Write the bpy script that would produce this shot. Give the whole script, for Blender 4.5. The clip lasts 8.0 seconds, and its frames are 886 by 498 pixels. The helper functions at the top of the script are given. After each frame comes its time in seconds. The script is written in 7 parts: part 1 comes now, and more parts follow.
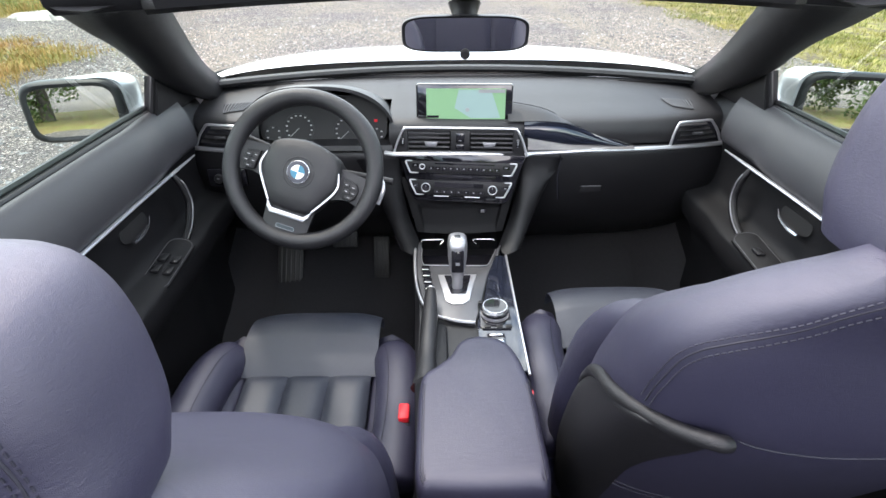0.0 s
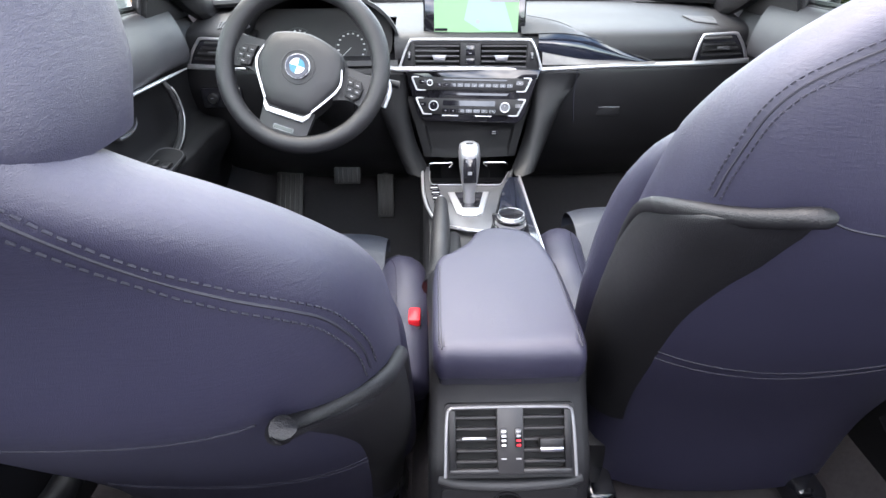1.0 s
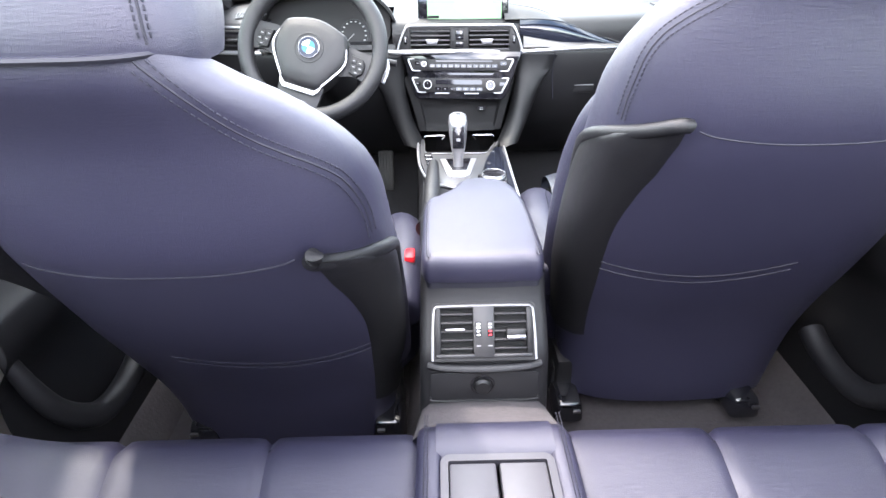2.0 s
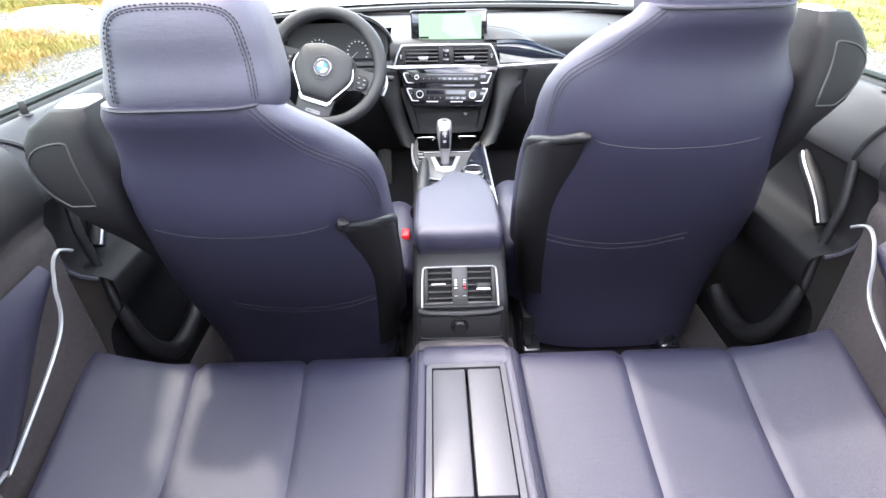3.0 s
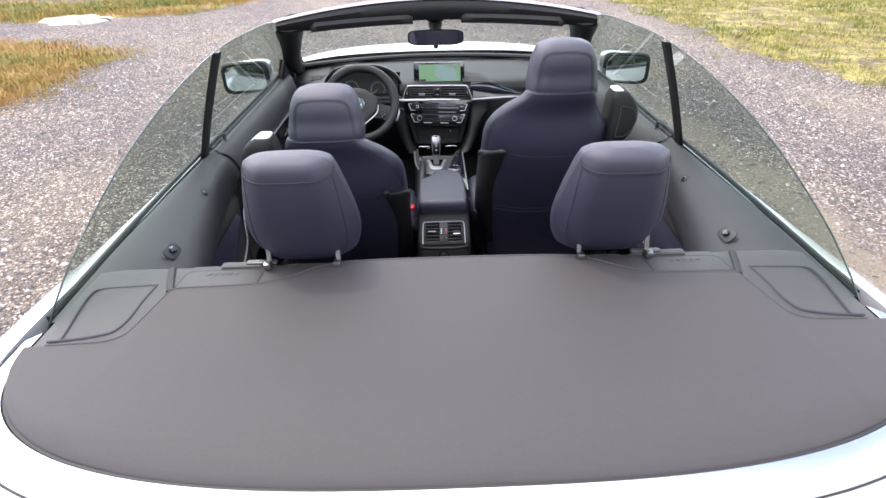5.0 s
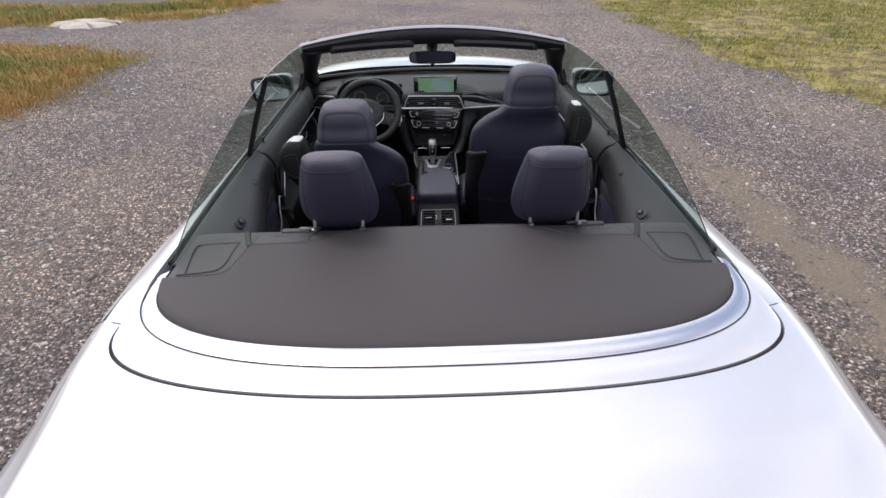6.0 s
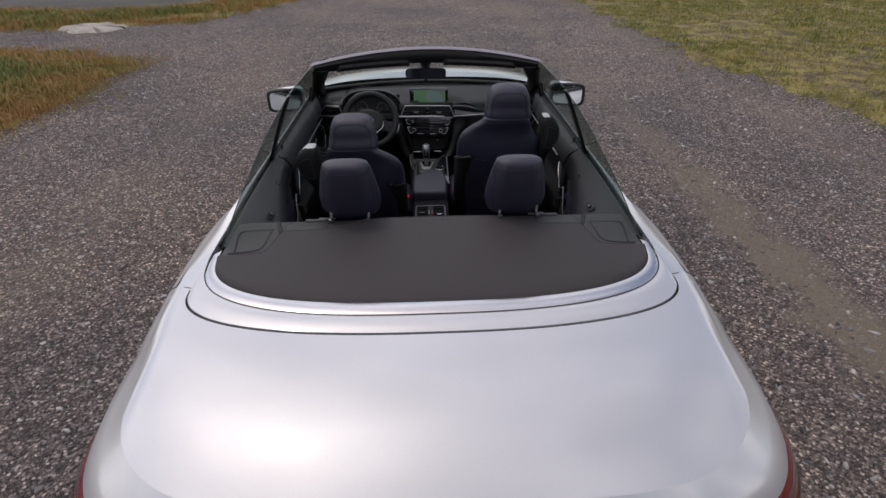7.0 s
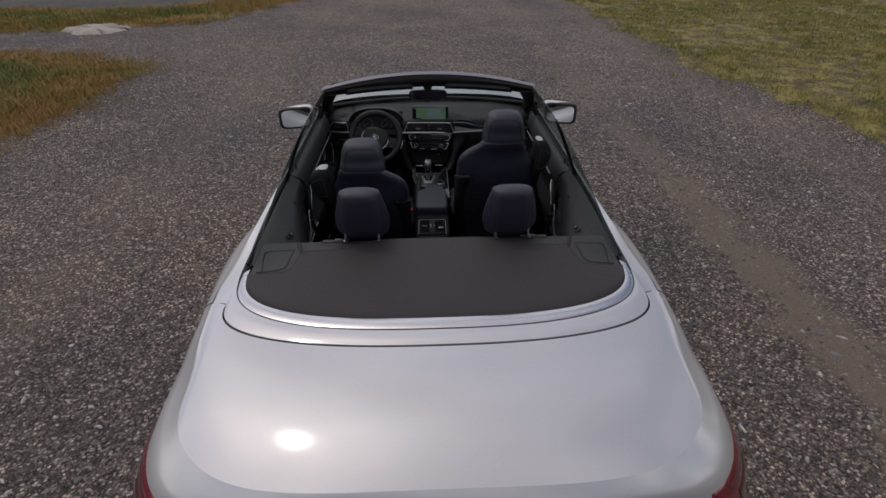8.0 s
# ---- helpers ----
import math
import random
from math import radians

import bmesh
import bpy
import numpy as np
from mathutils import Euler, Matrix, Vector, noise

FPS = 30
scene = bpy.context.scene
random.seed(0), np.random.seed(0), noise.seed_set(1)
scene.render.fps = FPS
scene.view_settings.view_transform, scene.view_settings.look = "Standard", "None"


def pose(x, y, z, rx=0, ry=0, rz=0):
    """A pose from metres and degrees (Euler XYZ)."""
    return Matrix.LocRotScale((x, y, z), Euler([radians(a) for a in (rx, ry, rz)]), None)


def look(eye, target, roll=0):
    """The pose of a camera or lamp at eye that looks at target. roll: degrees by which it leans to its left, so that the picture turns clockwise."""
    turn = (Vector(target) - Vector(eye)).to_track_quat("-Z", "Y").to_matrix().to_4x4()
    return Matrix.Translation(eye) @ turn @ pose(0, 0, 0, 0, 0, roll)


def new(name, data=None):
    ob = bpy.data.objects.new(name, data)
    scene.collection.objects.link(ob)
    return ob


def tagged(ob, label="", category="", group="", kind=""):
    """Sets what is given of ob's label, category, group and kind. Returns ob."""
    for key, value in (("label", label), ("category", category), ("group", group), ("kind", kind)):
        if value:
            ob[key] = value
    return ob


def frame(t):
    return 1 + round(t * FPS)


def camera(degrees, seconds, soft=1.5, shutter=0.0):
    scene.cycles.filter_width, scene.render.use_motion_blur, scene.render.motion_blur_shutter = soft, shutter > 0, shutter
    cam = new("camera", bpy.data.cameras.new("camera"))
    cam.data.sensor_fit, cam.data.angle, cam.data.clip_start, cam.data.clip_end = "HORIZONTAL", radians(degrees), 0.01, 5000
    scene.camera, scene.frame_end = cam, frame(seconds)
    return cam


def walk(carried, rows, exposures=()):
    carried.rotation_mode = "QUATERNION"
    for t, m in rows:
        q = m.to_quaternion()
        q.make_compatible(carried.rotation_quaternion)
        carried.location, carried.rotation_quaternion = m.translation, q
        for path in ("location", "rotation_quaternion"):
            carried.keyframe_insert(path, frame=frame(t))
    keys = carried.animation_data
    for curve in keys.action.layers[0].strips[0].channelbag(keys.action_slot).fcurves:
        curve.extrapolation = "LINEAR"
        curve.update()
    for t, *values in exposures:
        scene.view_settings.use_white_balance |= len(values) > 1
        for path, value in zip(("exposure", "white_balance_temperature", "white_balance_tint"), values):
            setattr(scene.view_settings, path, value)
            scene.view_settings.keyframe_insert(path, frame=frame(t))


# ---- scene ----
# camera and its walk
cam = camera(80.8, 8.0)
PATH = [
    (0, (-0.054, -0.398, 1.342), (-0.041, 1.308, 0.298), -0.4),
    (0.5, (-0.075, -0.403, 1.225), (-0.052, 1.305, 0.185), -0.3),
    (1, (-0.081, -0.426, 1.138), (-0.063, 1.284, 0.1), -0.5),
    (1.5, (-0.079, -0.499, 1.12), (-0.07, 1.211, 0.082), -1.0),
    (2, (-0.06, -0.613, 1.135), (-0.054, 1.096, 0.096), -1.2),
    (2.2, (-0.05, -0.664, 1.146), (-0.047, 1.04, 0.099), -1.5),
    (3.3, (-0.035, -0.958, 1.29), (-0.019, 0.741, 0.235), -1.4),
    (3.5, (-0.032, -1.031, 1.32), (-0.012, 0.671, 0.271), -1.3),
    (4, (-0.05, -1.24, 1.39), (-0.013, 0.466, 0.347), -1.0),
    (4.5, (-0.057, -1.448, 1.483), (-0.024, 0.256, 0.435), -1.2),
    (4.7, (-0.049, -1.528, 1.511), (-0.015, 0.172, 0.458), -1.2),
    (5.8, (-0.03, -1.937, 1.704), (0.01, -0.239, 0.648), -0.8),
    (6, (-0.035, -2.031, 1.717), (0.01, -0.331, 0.666), -0.7),
    (6.5, (-0.027, -2.209, 1.791), (0.019, -0.511, 0.735), -0.8),
    (7, (-0.012, -2.378, 1.879), (0.04, -0.68, 0.824), -0.7),
    (7.5, (-0.016, -2.489, 1.939), (0.04, -0.795, 0.877), -0.6),
    (8, (-0.03, -2.517, 2.063), (0.029, -0.827, 0.994), -0.4),
]
walk(cam, [(t, look(eye, target, roll)) for t, eye, target, roll in PATH],
     [(0.0, 2.52, 6550, 11), (0.5, 2.90, 6550, 11.5), (1.0, 3.24, 6550, 12), (1.6, 3.70, 6550, 12), (2.2, 3.88, 6550, 12), (3.5, 3.18, 6550, 12), (4.5, 2.35, 6550, 12),
      (5.8, 0.90, 6650, 13), (6.5, 0.12, 6700, 13), (7.2, -0.48, 6700, 14), (8.0, -0.80, 6750, 14)])
import collections
# ---------------------------------------------------------------- world and sun
SUN_ELEV, SUN_AZ = 64.0, 46.0          # height, and degrees to the left of straight ahead
sun_dir = Vector((-math.sin(radians(SUN_AZ)) * math.cos(radians(SUN_ELEV)),
                  math.cos(radians(SUN_AZ)) * math.cos(radians(SUN_ELEV)), math.sin(radians(SUN_ELEV))))
world = bpy.data.worlds.new("sky")
scene.world = world
world.use_nodes = True
wn, wl = world.node_tree.nodes, world.node_tree.links
sky = wn.new("ShaderNodeTexSky")
sky.sky_type, sky.sun_disc = 'NISHITA', False
sky.sun_elevation, sky.sun_rotation = radians(SUN_ELEV), radians(-SUN_AZ)
sky.air_density, sky.dust_density = 1.0, 2.5
geo = wn.new("ShaderNodeTexCoord")
cloud = wn.new("ShaderNodeTexNoise")
cloud.inputs["Scale"].default_value, cloud.inputs["Detail"].default_value = 2.6, 7.0
cloud.inputs["Roughness"].default_value = 0.55
ramp = wn.new("ShaderNodeValToRGB")
ramp.color_ramp.elements[0].position, ramp.color_ramp.elements[1].position = 0.41, 0.64
mixc = wn.new("ShaderNodeMix")
mixc.data_type = 'RGBA'
mixc.inputs[7].default_value = (11.2, 11.0, 11.3, 1)
wl.new(geo.outputs["Generated"], cloud.inputs["Vector"])
wl.new(cloud.outputs["Fac"], ramp.inputs["Fac"])
wl.new(ramp.outputs["Color"], mixc.inputs[0])
wl.new(sky.outputs["Color"], mixc.inputs[6])
# bright low clouds and haze all round, thinner cloud overhead
sxyz, high, fall = wn.new("ShaderNodeSeparateXYZ"), wn.new("ShaderNodeMapRange"), wn.new("ShaderNodeMix")
fall.data_type, fall.blend_type = 'RGBA', 'MULTIPLY'
fall.inputs[0].default_value = 1.0
high.inputs[1].default_value, high.inputs[2].default_value, high.inputs[3].default_value, high.inputs[4].default_value = 0.0, 1.0, 1.38, 0.80
wl.new(geo.outputs["Generated"], sxyz.inputs[0])
wl.new(sxyz.outputs[2], high.inputs[0])


def sky_math(op, *args):
    x = wn.new("ShaderNodeMath")
    x.operation = op
    for i, q in enumerate(args):
        if isinstance(q, (int, float)):
            x.inputs[i].default_value = q
        else:
            wl.new(q, x.inputs[i])
    return x.outputs[0]


# the veiled sun brightens the clouds round it; smaller clouds are uneven
near_sun, puff = wn.new("ShaderNodeVectorMath"), wn.new("ShaderNodeTexNoise")
near_sun.operation = 'DOT_PRODUCT'
near_sun.inputs[1].default_value = sun_dir
wl.new(geo.outputs["Generated"], near_sun.inputs[0])
puff.inputs["Scale"].default_value, puff.inputs["Detail"].default_value = 4.5, 6.0
wl.new(geo.outputs["Generated"], puff.inputs["Vector"])
glow = sky_math('POWER', sky_math('MAXIMUM', near_sun.outputs["Value"], 0.0), 2.0)
glow = sky_math('MULTIPLY_ADD', glow, 0.35, 0.88)
uneven = sky_math('MULTIPLY_ADD', puff.outputs["Fac"], 1.7, 0.15)
wl.new(mixc.outputs[2], fall.inputs[6])
wl.new(sky_math('MULTIPLY', sky_math('MULTIPLY', high.outputs[0], glow), uneven), fall.inputs[7])
wl.new(fall.outputs[2], wn["Background"].inputs["Color"])
wn["Background"].inputs["Strength"].default_value = 0.145
sun = new("sun", bpy.data.lights.new("sun", 'SUN'))
sun.data.energy, sun.data.angle, sun.data.color = 0.42, radians(3), (1.0, 0.95, 0.88)
sun.matrix_world = look(sun_dir * 30, (0, 0, 0))


# ---------------------------------------------------------------- materials
def material(name, color, rough=0.5, metal=0.0, vary=0.12, grain=0.0, grain_size=0.004, fine=None, blotch=0.3,
             coat=0.0, spec=0.5, vary_rough=0.08, kind="noise", stretch=None, sheen=0.0, color2=None, coat_rough=0.04, spread=0.4, wrinkle=1.4):
    """A node material: base colour with variation at two scales, and relief of the given grain size in metres."""
    m = bpy.data.materials.new(name)
    m.use_nodes = True
    n, l = m.node_tree.nodes, m.node_tree.links
    b = n["Principled BSDF"]
    b.inputs["Metallic"].default_value = metal
    b.inputs["Coat Weight"].default_value = coat
    b.inputs["Coat Roughness"].default_value = coat_rough
    b.inputs["Specular IOR Level"].default_value = spec
    b.inputs["Sheen Weight"].default_value = sheen
    co = n.new("ShaderNodeTexCoord")
    src = co.outputs["Object"]
    if stretch:
        mp = n.new("ShaderNodeMapping")
        mp.inputs["Scale"].default_value = stretch
        l.new(src, mp.inputs["Vector"])
        src = mp.outputs["Vector"]
    big = n.new("ShaderNodeTexNoise")
    big.inputs["Scale"].default_value, big.inputs["Detail"].default_value = 1 / blotch, 4
    l.new(src, big.inputs["Vector"])
    small = n.new("ShaderNodeTexNoise")
    small.inputs["Scale"].default_value, small.inputs["Detail"].default_value = 0.35 / grain_size, 3
    l.new(src, small.inputs["Vector"])
    add = n.new("ShaderNodeMath")
    add.operation = 'ADD'
    l.new(big.outputs["Fac"], add.inputs[0])
    l.new(small.outputs["Fac"], add.inputs[1])
    mr = n.new("ShaderNodeMapRange")
    mr.inputs[1].default_value, mr.inputs[2].default_value = 1 - spread, 1 + spread
    l.new(add.outputs[0], mr.inputs[0])
    mix = n.new("ShaderNodeMix")
    mix.data_type = 'RGBA'
    mix.inputs[6].default_value = (*[c * (1 - vary) for c in color], 1)
    mix.inputs[7].default_value = (*[min(1, c * (1 + vary)) for c in (color2 or color)], 1)
    l.new(mr.outputs[0], mix.inputs[0])
    l.new(mix.outputs[2], b.inputs["Base Color"])
    rr = n.new("ShaderNodeMapRange")
    rr.inputs[3].default_value, rr.inputs[4].default_value = max(0.02, rough - vary_rough), min(1, rough + vary_rough)
    l.new(big.outputs["Fac"], rr.inputs[0])
    l.new(rr.outputs[0], b.inputs["Roughness"])
    if grain:
        if kind == "leather":
            g = n.new("ShaderNodeTexVoronoi")
            g.feature = 'DISTANCE_TO_EDGE'
            g.inputs["Scale"].default_value = 1 / grain_size
            warp = n.new("ShaderNodeMix")
            warp.data_type = 'VECTOR'
            warp.inputs[0].default_value = 0.0012
            l.new(src, warp.inputs[4])
            l.new(small.outputs["Color"], warp.inputs[5])
            l.new(warp.outputs[1], g.inputs["Vector"])
            # pebbles with flat tops, broken by longer wrinkles
            flat = n.new("ShaderNodeMapRange")
            flat.inputs[2].default_value = 0.28
            l.new(g.outputs["Distance"], flat.inputs[0])
            wr = n.new("ShaderNodeTexNoise")
            wr.inputs["Scale"].default_value, wr.inputs["Detail"].default_value = 0.22 / grain_size, 3
            wm = n.new("ShaderNodeMapping")
            wm.inputs["Scale"].default_value = (0.22, 0.8, 2.0)
            l.new(src, wm.inputs["Vector"])
            l.new(wm.outputs["Vector"], wr.inputs["Vector"])
            both = n.new("ShaderNodeMath")
            both.operation = 'MULTIPLY_ADD'
            both.inputs[1].default_value = wrinkle
            l.new(wr.outputs["Fac"], both.inputs[0])
            l.new(flat.outputs[0], both.inputs[2])
            h = both.outputs[0]
        else:
            g = n.new("ShaderNodeTexNoise")
            g.inputs["Scale"].default_value, g.inputs["Detail"].default_value = 0.5 / grain_size, 4
            l.new(src, g.inputs["Vector"])
            h = g.outputs["Fac"]
        bump = n.new("ShaderNodeBump")
        bump.inputs["Strength"].default_value, bump.inputs["Distance"].default_value = grain, grain_size * 0.3
        bump.invert = False
        l.new(h, bump.inputs["Height"])
        l.new(bump.outputs["Normal"], b.inputs["Normal"])
    return m


def plain(name, color, rough=0.4, metal=0.0, emit=0.0, coat=0.0):
    m = bpy.data.materials.new(name)
    m.use_nodes = True
    b = m.node_tree.nodes["Principled BSDF"]
    b.inputs["Base Color"].default_value = (*color, 1)
    b.inputs["Roughness"].default_value, b.inputs["Metallic"].default_value = rough, metal
    b.inputs["Coat Weight"].default_value = coat
    if emit:
        b.inputs["Emission Color"].default_value = (*color, 1)
        b.inputs["Emission Strength"].default_value = emit
    return m


def glass_mat(name, color, rough=0.0):
    """Thin sheet glass: clear with a tint, and a mirror at grazing angles."""
    m = bpy.data.materials.new(name)
    m.use_nodes = True
    n, l = m.node_tree.nodes, m.node_tree.links
    n.remove(n["Principled BSDF"])
    tr, gl, mx = n.new("ShaderNodeBsdfTransparent"), n.new("ShaderNodeBsdfGlossy"), n.new("ShaderNodeMixShader")
    lw, pw, fr = n.new("ShaderNodeLayerWeight"), n.new("ShaderNodeMath"), n.new("ShaderNodeMath")
    lw.inputs["Blend"].default_value = 0.5
    pw.operation, fr.operation = 'POWER', 'MULTIPLY_ADD'
    pw.inputs[1].default_value, fr.inputs[1].default_value, fr.inputs[2].default_value = 5.0, 0.9, 0.06
    l.new(lw.outputs["Facing"], pw.inputs[0])
    l.new(pw.outputs[0], fr.inputs[0])
    tr.inputs["Color"].default_value = (*color, 1)
    gl.inputs["Roughness"].default_value = rough
    l.new(fr.outputs[0], mx.inputs[0])
    l.new(tr.outputs[0], mx.inputs[1])
    l.new(gl.outputs[0], mx.inputs[2])
    l.new(mx.outputs[0], n["Material Output"].inputs["Surface"])
    return m


LEATHER = material("navy_leather", (0.0172, 0.0165, 0.0338), 0.45, spec=0.62, grain=0.45, grain_size=0.0008, vary=0.08, kind="leather", blotch=0.2, wrinkle=3.0)
TRAYFRAME = material("tray_frame_plastic", (0.034, 0.033, 0.040), 0.42, vary=0.06)
TRAYLID = material("tray_lid_plastic", (0.055, 0.053, 0.060), 0.45, vary=0.06)
LEATHER_IN = material("navy_insert_leather", (0.023, 0.026, 0.036), 0.42, grain=0.3, grain_size=0.0016, vary=0.10, kind="leather", blotch=0.2)
LEATHER_DARK = material("black_wheel_leather", (0.0105, 0.0105, 0.012), 0.45, grain=0.4, grain_size=0.002, kind="leather")
SEAM = plain("seam_thread", (0.011, 0.011, 0.020), 0.8)
STEEL = plain("dull_steel", (0.30, 0.30, 0.31), 0.28, metal=1.0)
GROOVE = plain("seam_groove", (0.012, 0.012, 0.02), 0.7)
DASH = material("soft_black_dash", (0.0115, 0.0115, 0.013), 0.48, grain=0.3, grain_size=0.0012, spec=0.5, kind="leather", blotch=0.3)
PLASTIC = material("black_plastic", (0.0080, 0.0080, 0.0090), 0.45, spec=0.4, grain=0.3, grain_size=0.0015, blotch=0.15)
SHELL = material("black_seat_shell", (0.0055, 0.0055, 0.0065), 0.5, spec=0.36, grain=0.3, grain_size=0.002, kind="leather")
# darker twin of grey_carpet: footwell shade is put into its colour
DARK = material("shade_dark_carpet", (0.011, 0.0105, 0.012), 0.95, grain=0.8, grain_size=0.003, blotch=0.12, vary=0.3)
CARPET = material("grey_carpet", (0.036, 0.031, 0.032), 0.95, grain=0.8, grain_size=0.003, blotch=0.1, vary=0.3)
HUMP = material("worn_tunnel_carpet", (0.062, 0.056, 0.060), 0.95, grain=0.9, grain_size=0.003, blotch=0.06, vary=0.25)
GLOSSBLACK = plain("gloss_black", (0.008, 0.008, 0.010), 0.06, coat=0.5)
CHROME = material("satin_chrome", (0.62, 0.62, 0.64), 0.24, metal=1.0, vary=0.04, vary_rough=0.05)
ALU = material("pearl_trim", (0.54, 0.54, 0.56), 0.36, metal=0.82, vary=0.05, vary_rough=0.05)
SATIN = material("satin_grey_metal", (0.34, 0.34, 0.355), 0.38, metal=0.8, vary=0.05, vary_rough=0.05)
SILVER = material("silver_paint", (0.585, 0.592, 0.612), 0.45, metal=0.58, vary=0.04, coat=1.0, vary_rough=0.02, grain_size=0.0012, blotch=0.6, coat_rough=0.10)
SILVER.node_tree.nodes["Principled BSDF"].inputs["Coat IOR"].default_value = 1.75
GUIDE = material("matt_black_guide", (0.006, 0.006, 0.007), 0.62, spec=0.22, grain=0.3, grain_size=0.002, kind="leather")
SHELFGREY = material("grey_shelf_plastic", (0.034, 0.032, 0.033), 0.5, grain=0.4, grain_size=0.0016, kind="leather", vary=0.06)
DECK = material("dark_deck_cover", (0.0352, 0.0308, 0.0320), 0.68, grain=0.16, grain_size=0.0022, kind="leather", vary=0.08)
RUBBER = plain("black_rubber", (0.010, 0.010, 0.010), 0.6)
SEAL = material("window_seal", (0.008, 0.008, 0.009), 0.5)
GLASS = glass_mat("tinted_side_glass", (0.60, 0.70, 0.65))
CLEAR = glass_mat("windscreen_glass", (0.77, 0.83, 0.79))
MIRROR = plain("mirror_glass", (0.85, 0.87, 0.88), 0.01, metal=1.0)
RED = material("red_lamp_lens", (0.16, 0.002, 0.014), 0.10, vary=0.2, coat=1.0, blotch=0.05)
REDBUTTON = plain("red_button", (0.75, 0.02, 0.03), 0.35)
WHITE = plain("white_mark", (0.75, 0.75, 0.75), 0.5)
GREY = plain("grey_mark", (0.25, 0.25, 0.26), 0.5)
GLOSSWOOD = material("dark_gloss_trim", (0.010, 0.012, 0.019), 0.08, coat=0.8, vary=0.25, blotch=0.05, vary_rough=0.02)
CONSOLEGREY = material("grey_console_trim", (0.09, 0.09, 0.095), 0.35, metal=0.5, vary=0.06)
MAPGREEN = plain("map_green", (0.15, 0.27, 0.15), 0.3, emit=0.12)
GLASSEDGE = plain("dark_glass_edge", (0.03, 0.05, 0.045), 0.2)
MAPBLUE = plain("map_blue", (0.19, 0.27, 0.26), 0.3, emit=0.12)
SLAT = material("grey_vent_slat", (0.024, 0.0235, 0.025), 0.4, vary=0.05)
DIALWHITE = plain("dial_white", (0.45, 0.45, 0.45), 0.4, emit=0.02)
WARNRED = plain("warning_red", (0.6, 0.02, 0.03), 0.4, emit=0.08)
DARKMIRROR = plain("dark_mirror", (0.42, 0.43, 0.44), 0.02, metal=1.0)
REDDARK = material("dark_red_lamp_core", (0.045, 0.002, 0.004), 0.15, coat=1.0, blotch=0.05)
DIALBLACK = plain("matt_dial_black", (0.006, 0.006, 0.007), 0.55)
# door-top sheen put into the colour: lighter than the dash black
DOORTOP = material("sheen_grey_door_top", (0.0245, 0.0242, 0.027), 0.46, grain=0.3, grain_size=0.0012, spec=0.55, kind="leather", blotch=0.3)
HEADCAP = material("lavender_grey_roof_seal", (0.20, 0.182, 0.212), 0.45, vary=0.10, blotch=0.1)
LEDGE = material("grey_ledge_trim", (0.16, 0.152, 0.150), 0.36, metal=0.4, vary=0.10, blotch=0.04)
DIALRING = plain("dim_dial_ring", (0.05, 0.05, 0.055), 0.5)
BLUE = plain("blue_enamel", (0.018, 0.13, 0.20), 0.2)
VENTGREY = material("satin_vent_grey", (0.050, 0.049, 0.052), 0.4, vary=0.05)
CAVITY = plain("vent_cavity_black", (0.002, 0.002, 0.002), 0.9)
# darker and duller than black_plastic: shade low in the cabin is painted in
KNEE = material("matt_black_shade_trim", (0.0050, 0.0050, 0.0058), 0.62, spec=0.20, grain=0.3, grain_size=0.0018, kind="leather", vary=0.15)


# ---------------------------------------------------------------- mesh helpers
def mesh_ob(name, bm, mat, parent=None, label="", smooth=True):
    me = bpy.data.meshes.new(name)
    bmesh.ops.recalc_face_normals(bm, faces=bm.faces)
    for f in bm.faces:
        f.smooth = smooth
    bm.to_mesh(me)
    bm.free()
    for mm in (mat if isinstance(mat, (list, tuple)) else [mat]):
        me.materials.append(mm)
    ob = new(name, me)
    if parent:
        ob.parent = parent
    if label:
        tagged(ob, label)
    return ob


def sharp(ob, angle=35):
    ob.data.set_sharp_from_angle(angle=radians(angle))
    return ob


def part(name, bm, mat, parent, label="", angle=40):
    return sharp(mesh_ob(name, bm, mat, parent, label), angle)


def thing(name, at, label, category, group="", kind=""):
    ob = new(name)
    ob.location = at
    ob.empty_display_size = 0.05
    tagged(ob, label, category, group, kind)
    return ob


def hang(thing_ob):
    """Children are built in world places; keep them there under a moved Empty."""
    inv = Matrix.Translation(thing_ob.location).inverted()
    for c in thing_ob.children:
        c.matrix_parent_inverse = inv
    return thing_ob


def curve(table):
    """A smooth function through a table of (x, value)."""
    xs = [p[0] for p in table]
    vs = [np.array(p[1], dtype=float) for p in table]

    def f(x):
        if x <= xs[0]:
            return vs[0].copy()
        if x >= xs[-1]:
            return vs[-1].copy()
        i = max(k for k in range(len(xs) - 1) if xs[k] <= x)
        h = xs[i + 1] - xs[i]
        t = (x - xs[i]) / h

        def slope(k):
            if 0 < k < len(xs) - 1:
                return (vs[k + 1] - vs[k - 1]) / (xs[k + 1] - xs[k - 1])
            k = 0 if k == 0 else len(xs) - 2
            return (vs[k + 1] - vs[k]) / (xs[k + 1] - xs[k])
        a, b2 = slope(i) * h, slope(i + 1) * h
        return ((2 * t**3 - 3 * t**2 + 1) * vs[i] + (t**3 - 2 * t**2 + t) * a + (3 * t**2 - 2 * t**3) * vs[i + 1] + (t**3 - t**2) * b2)
    return f


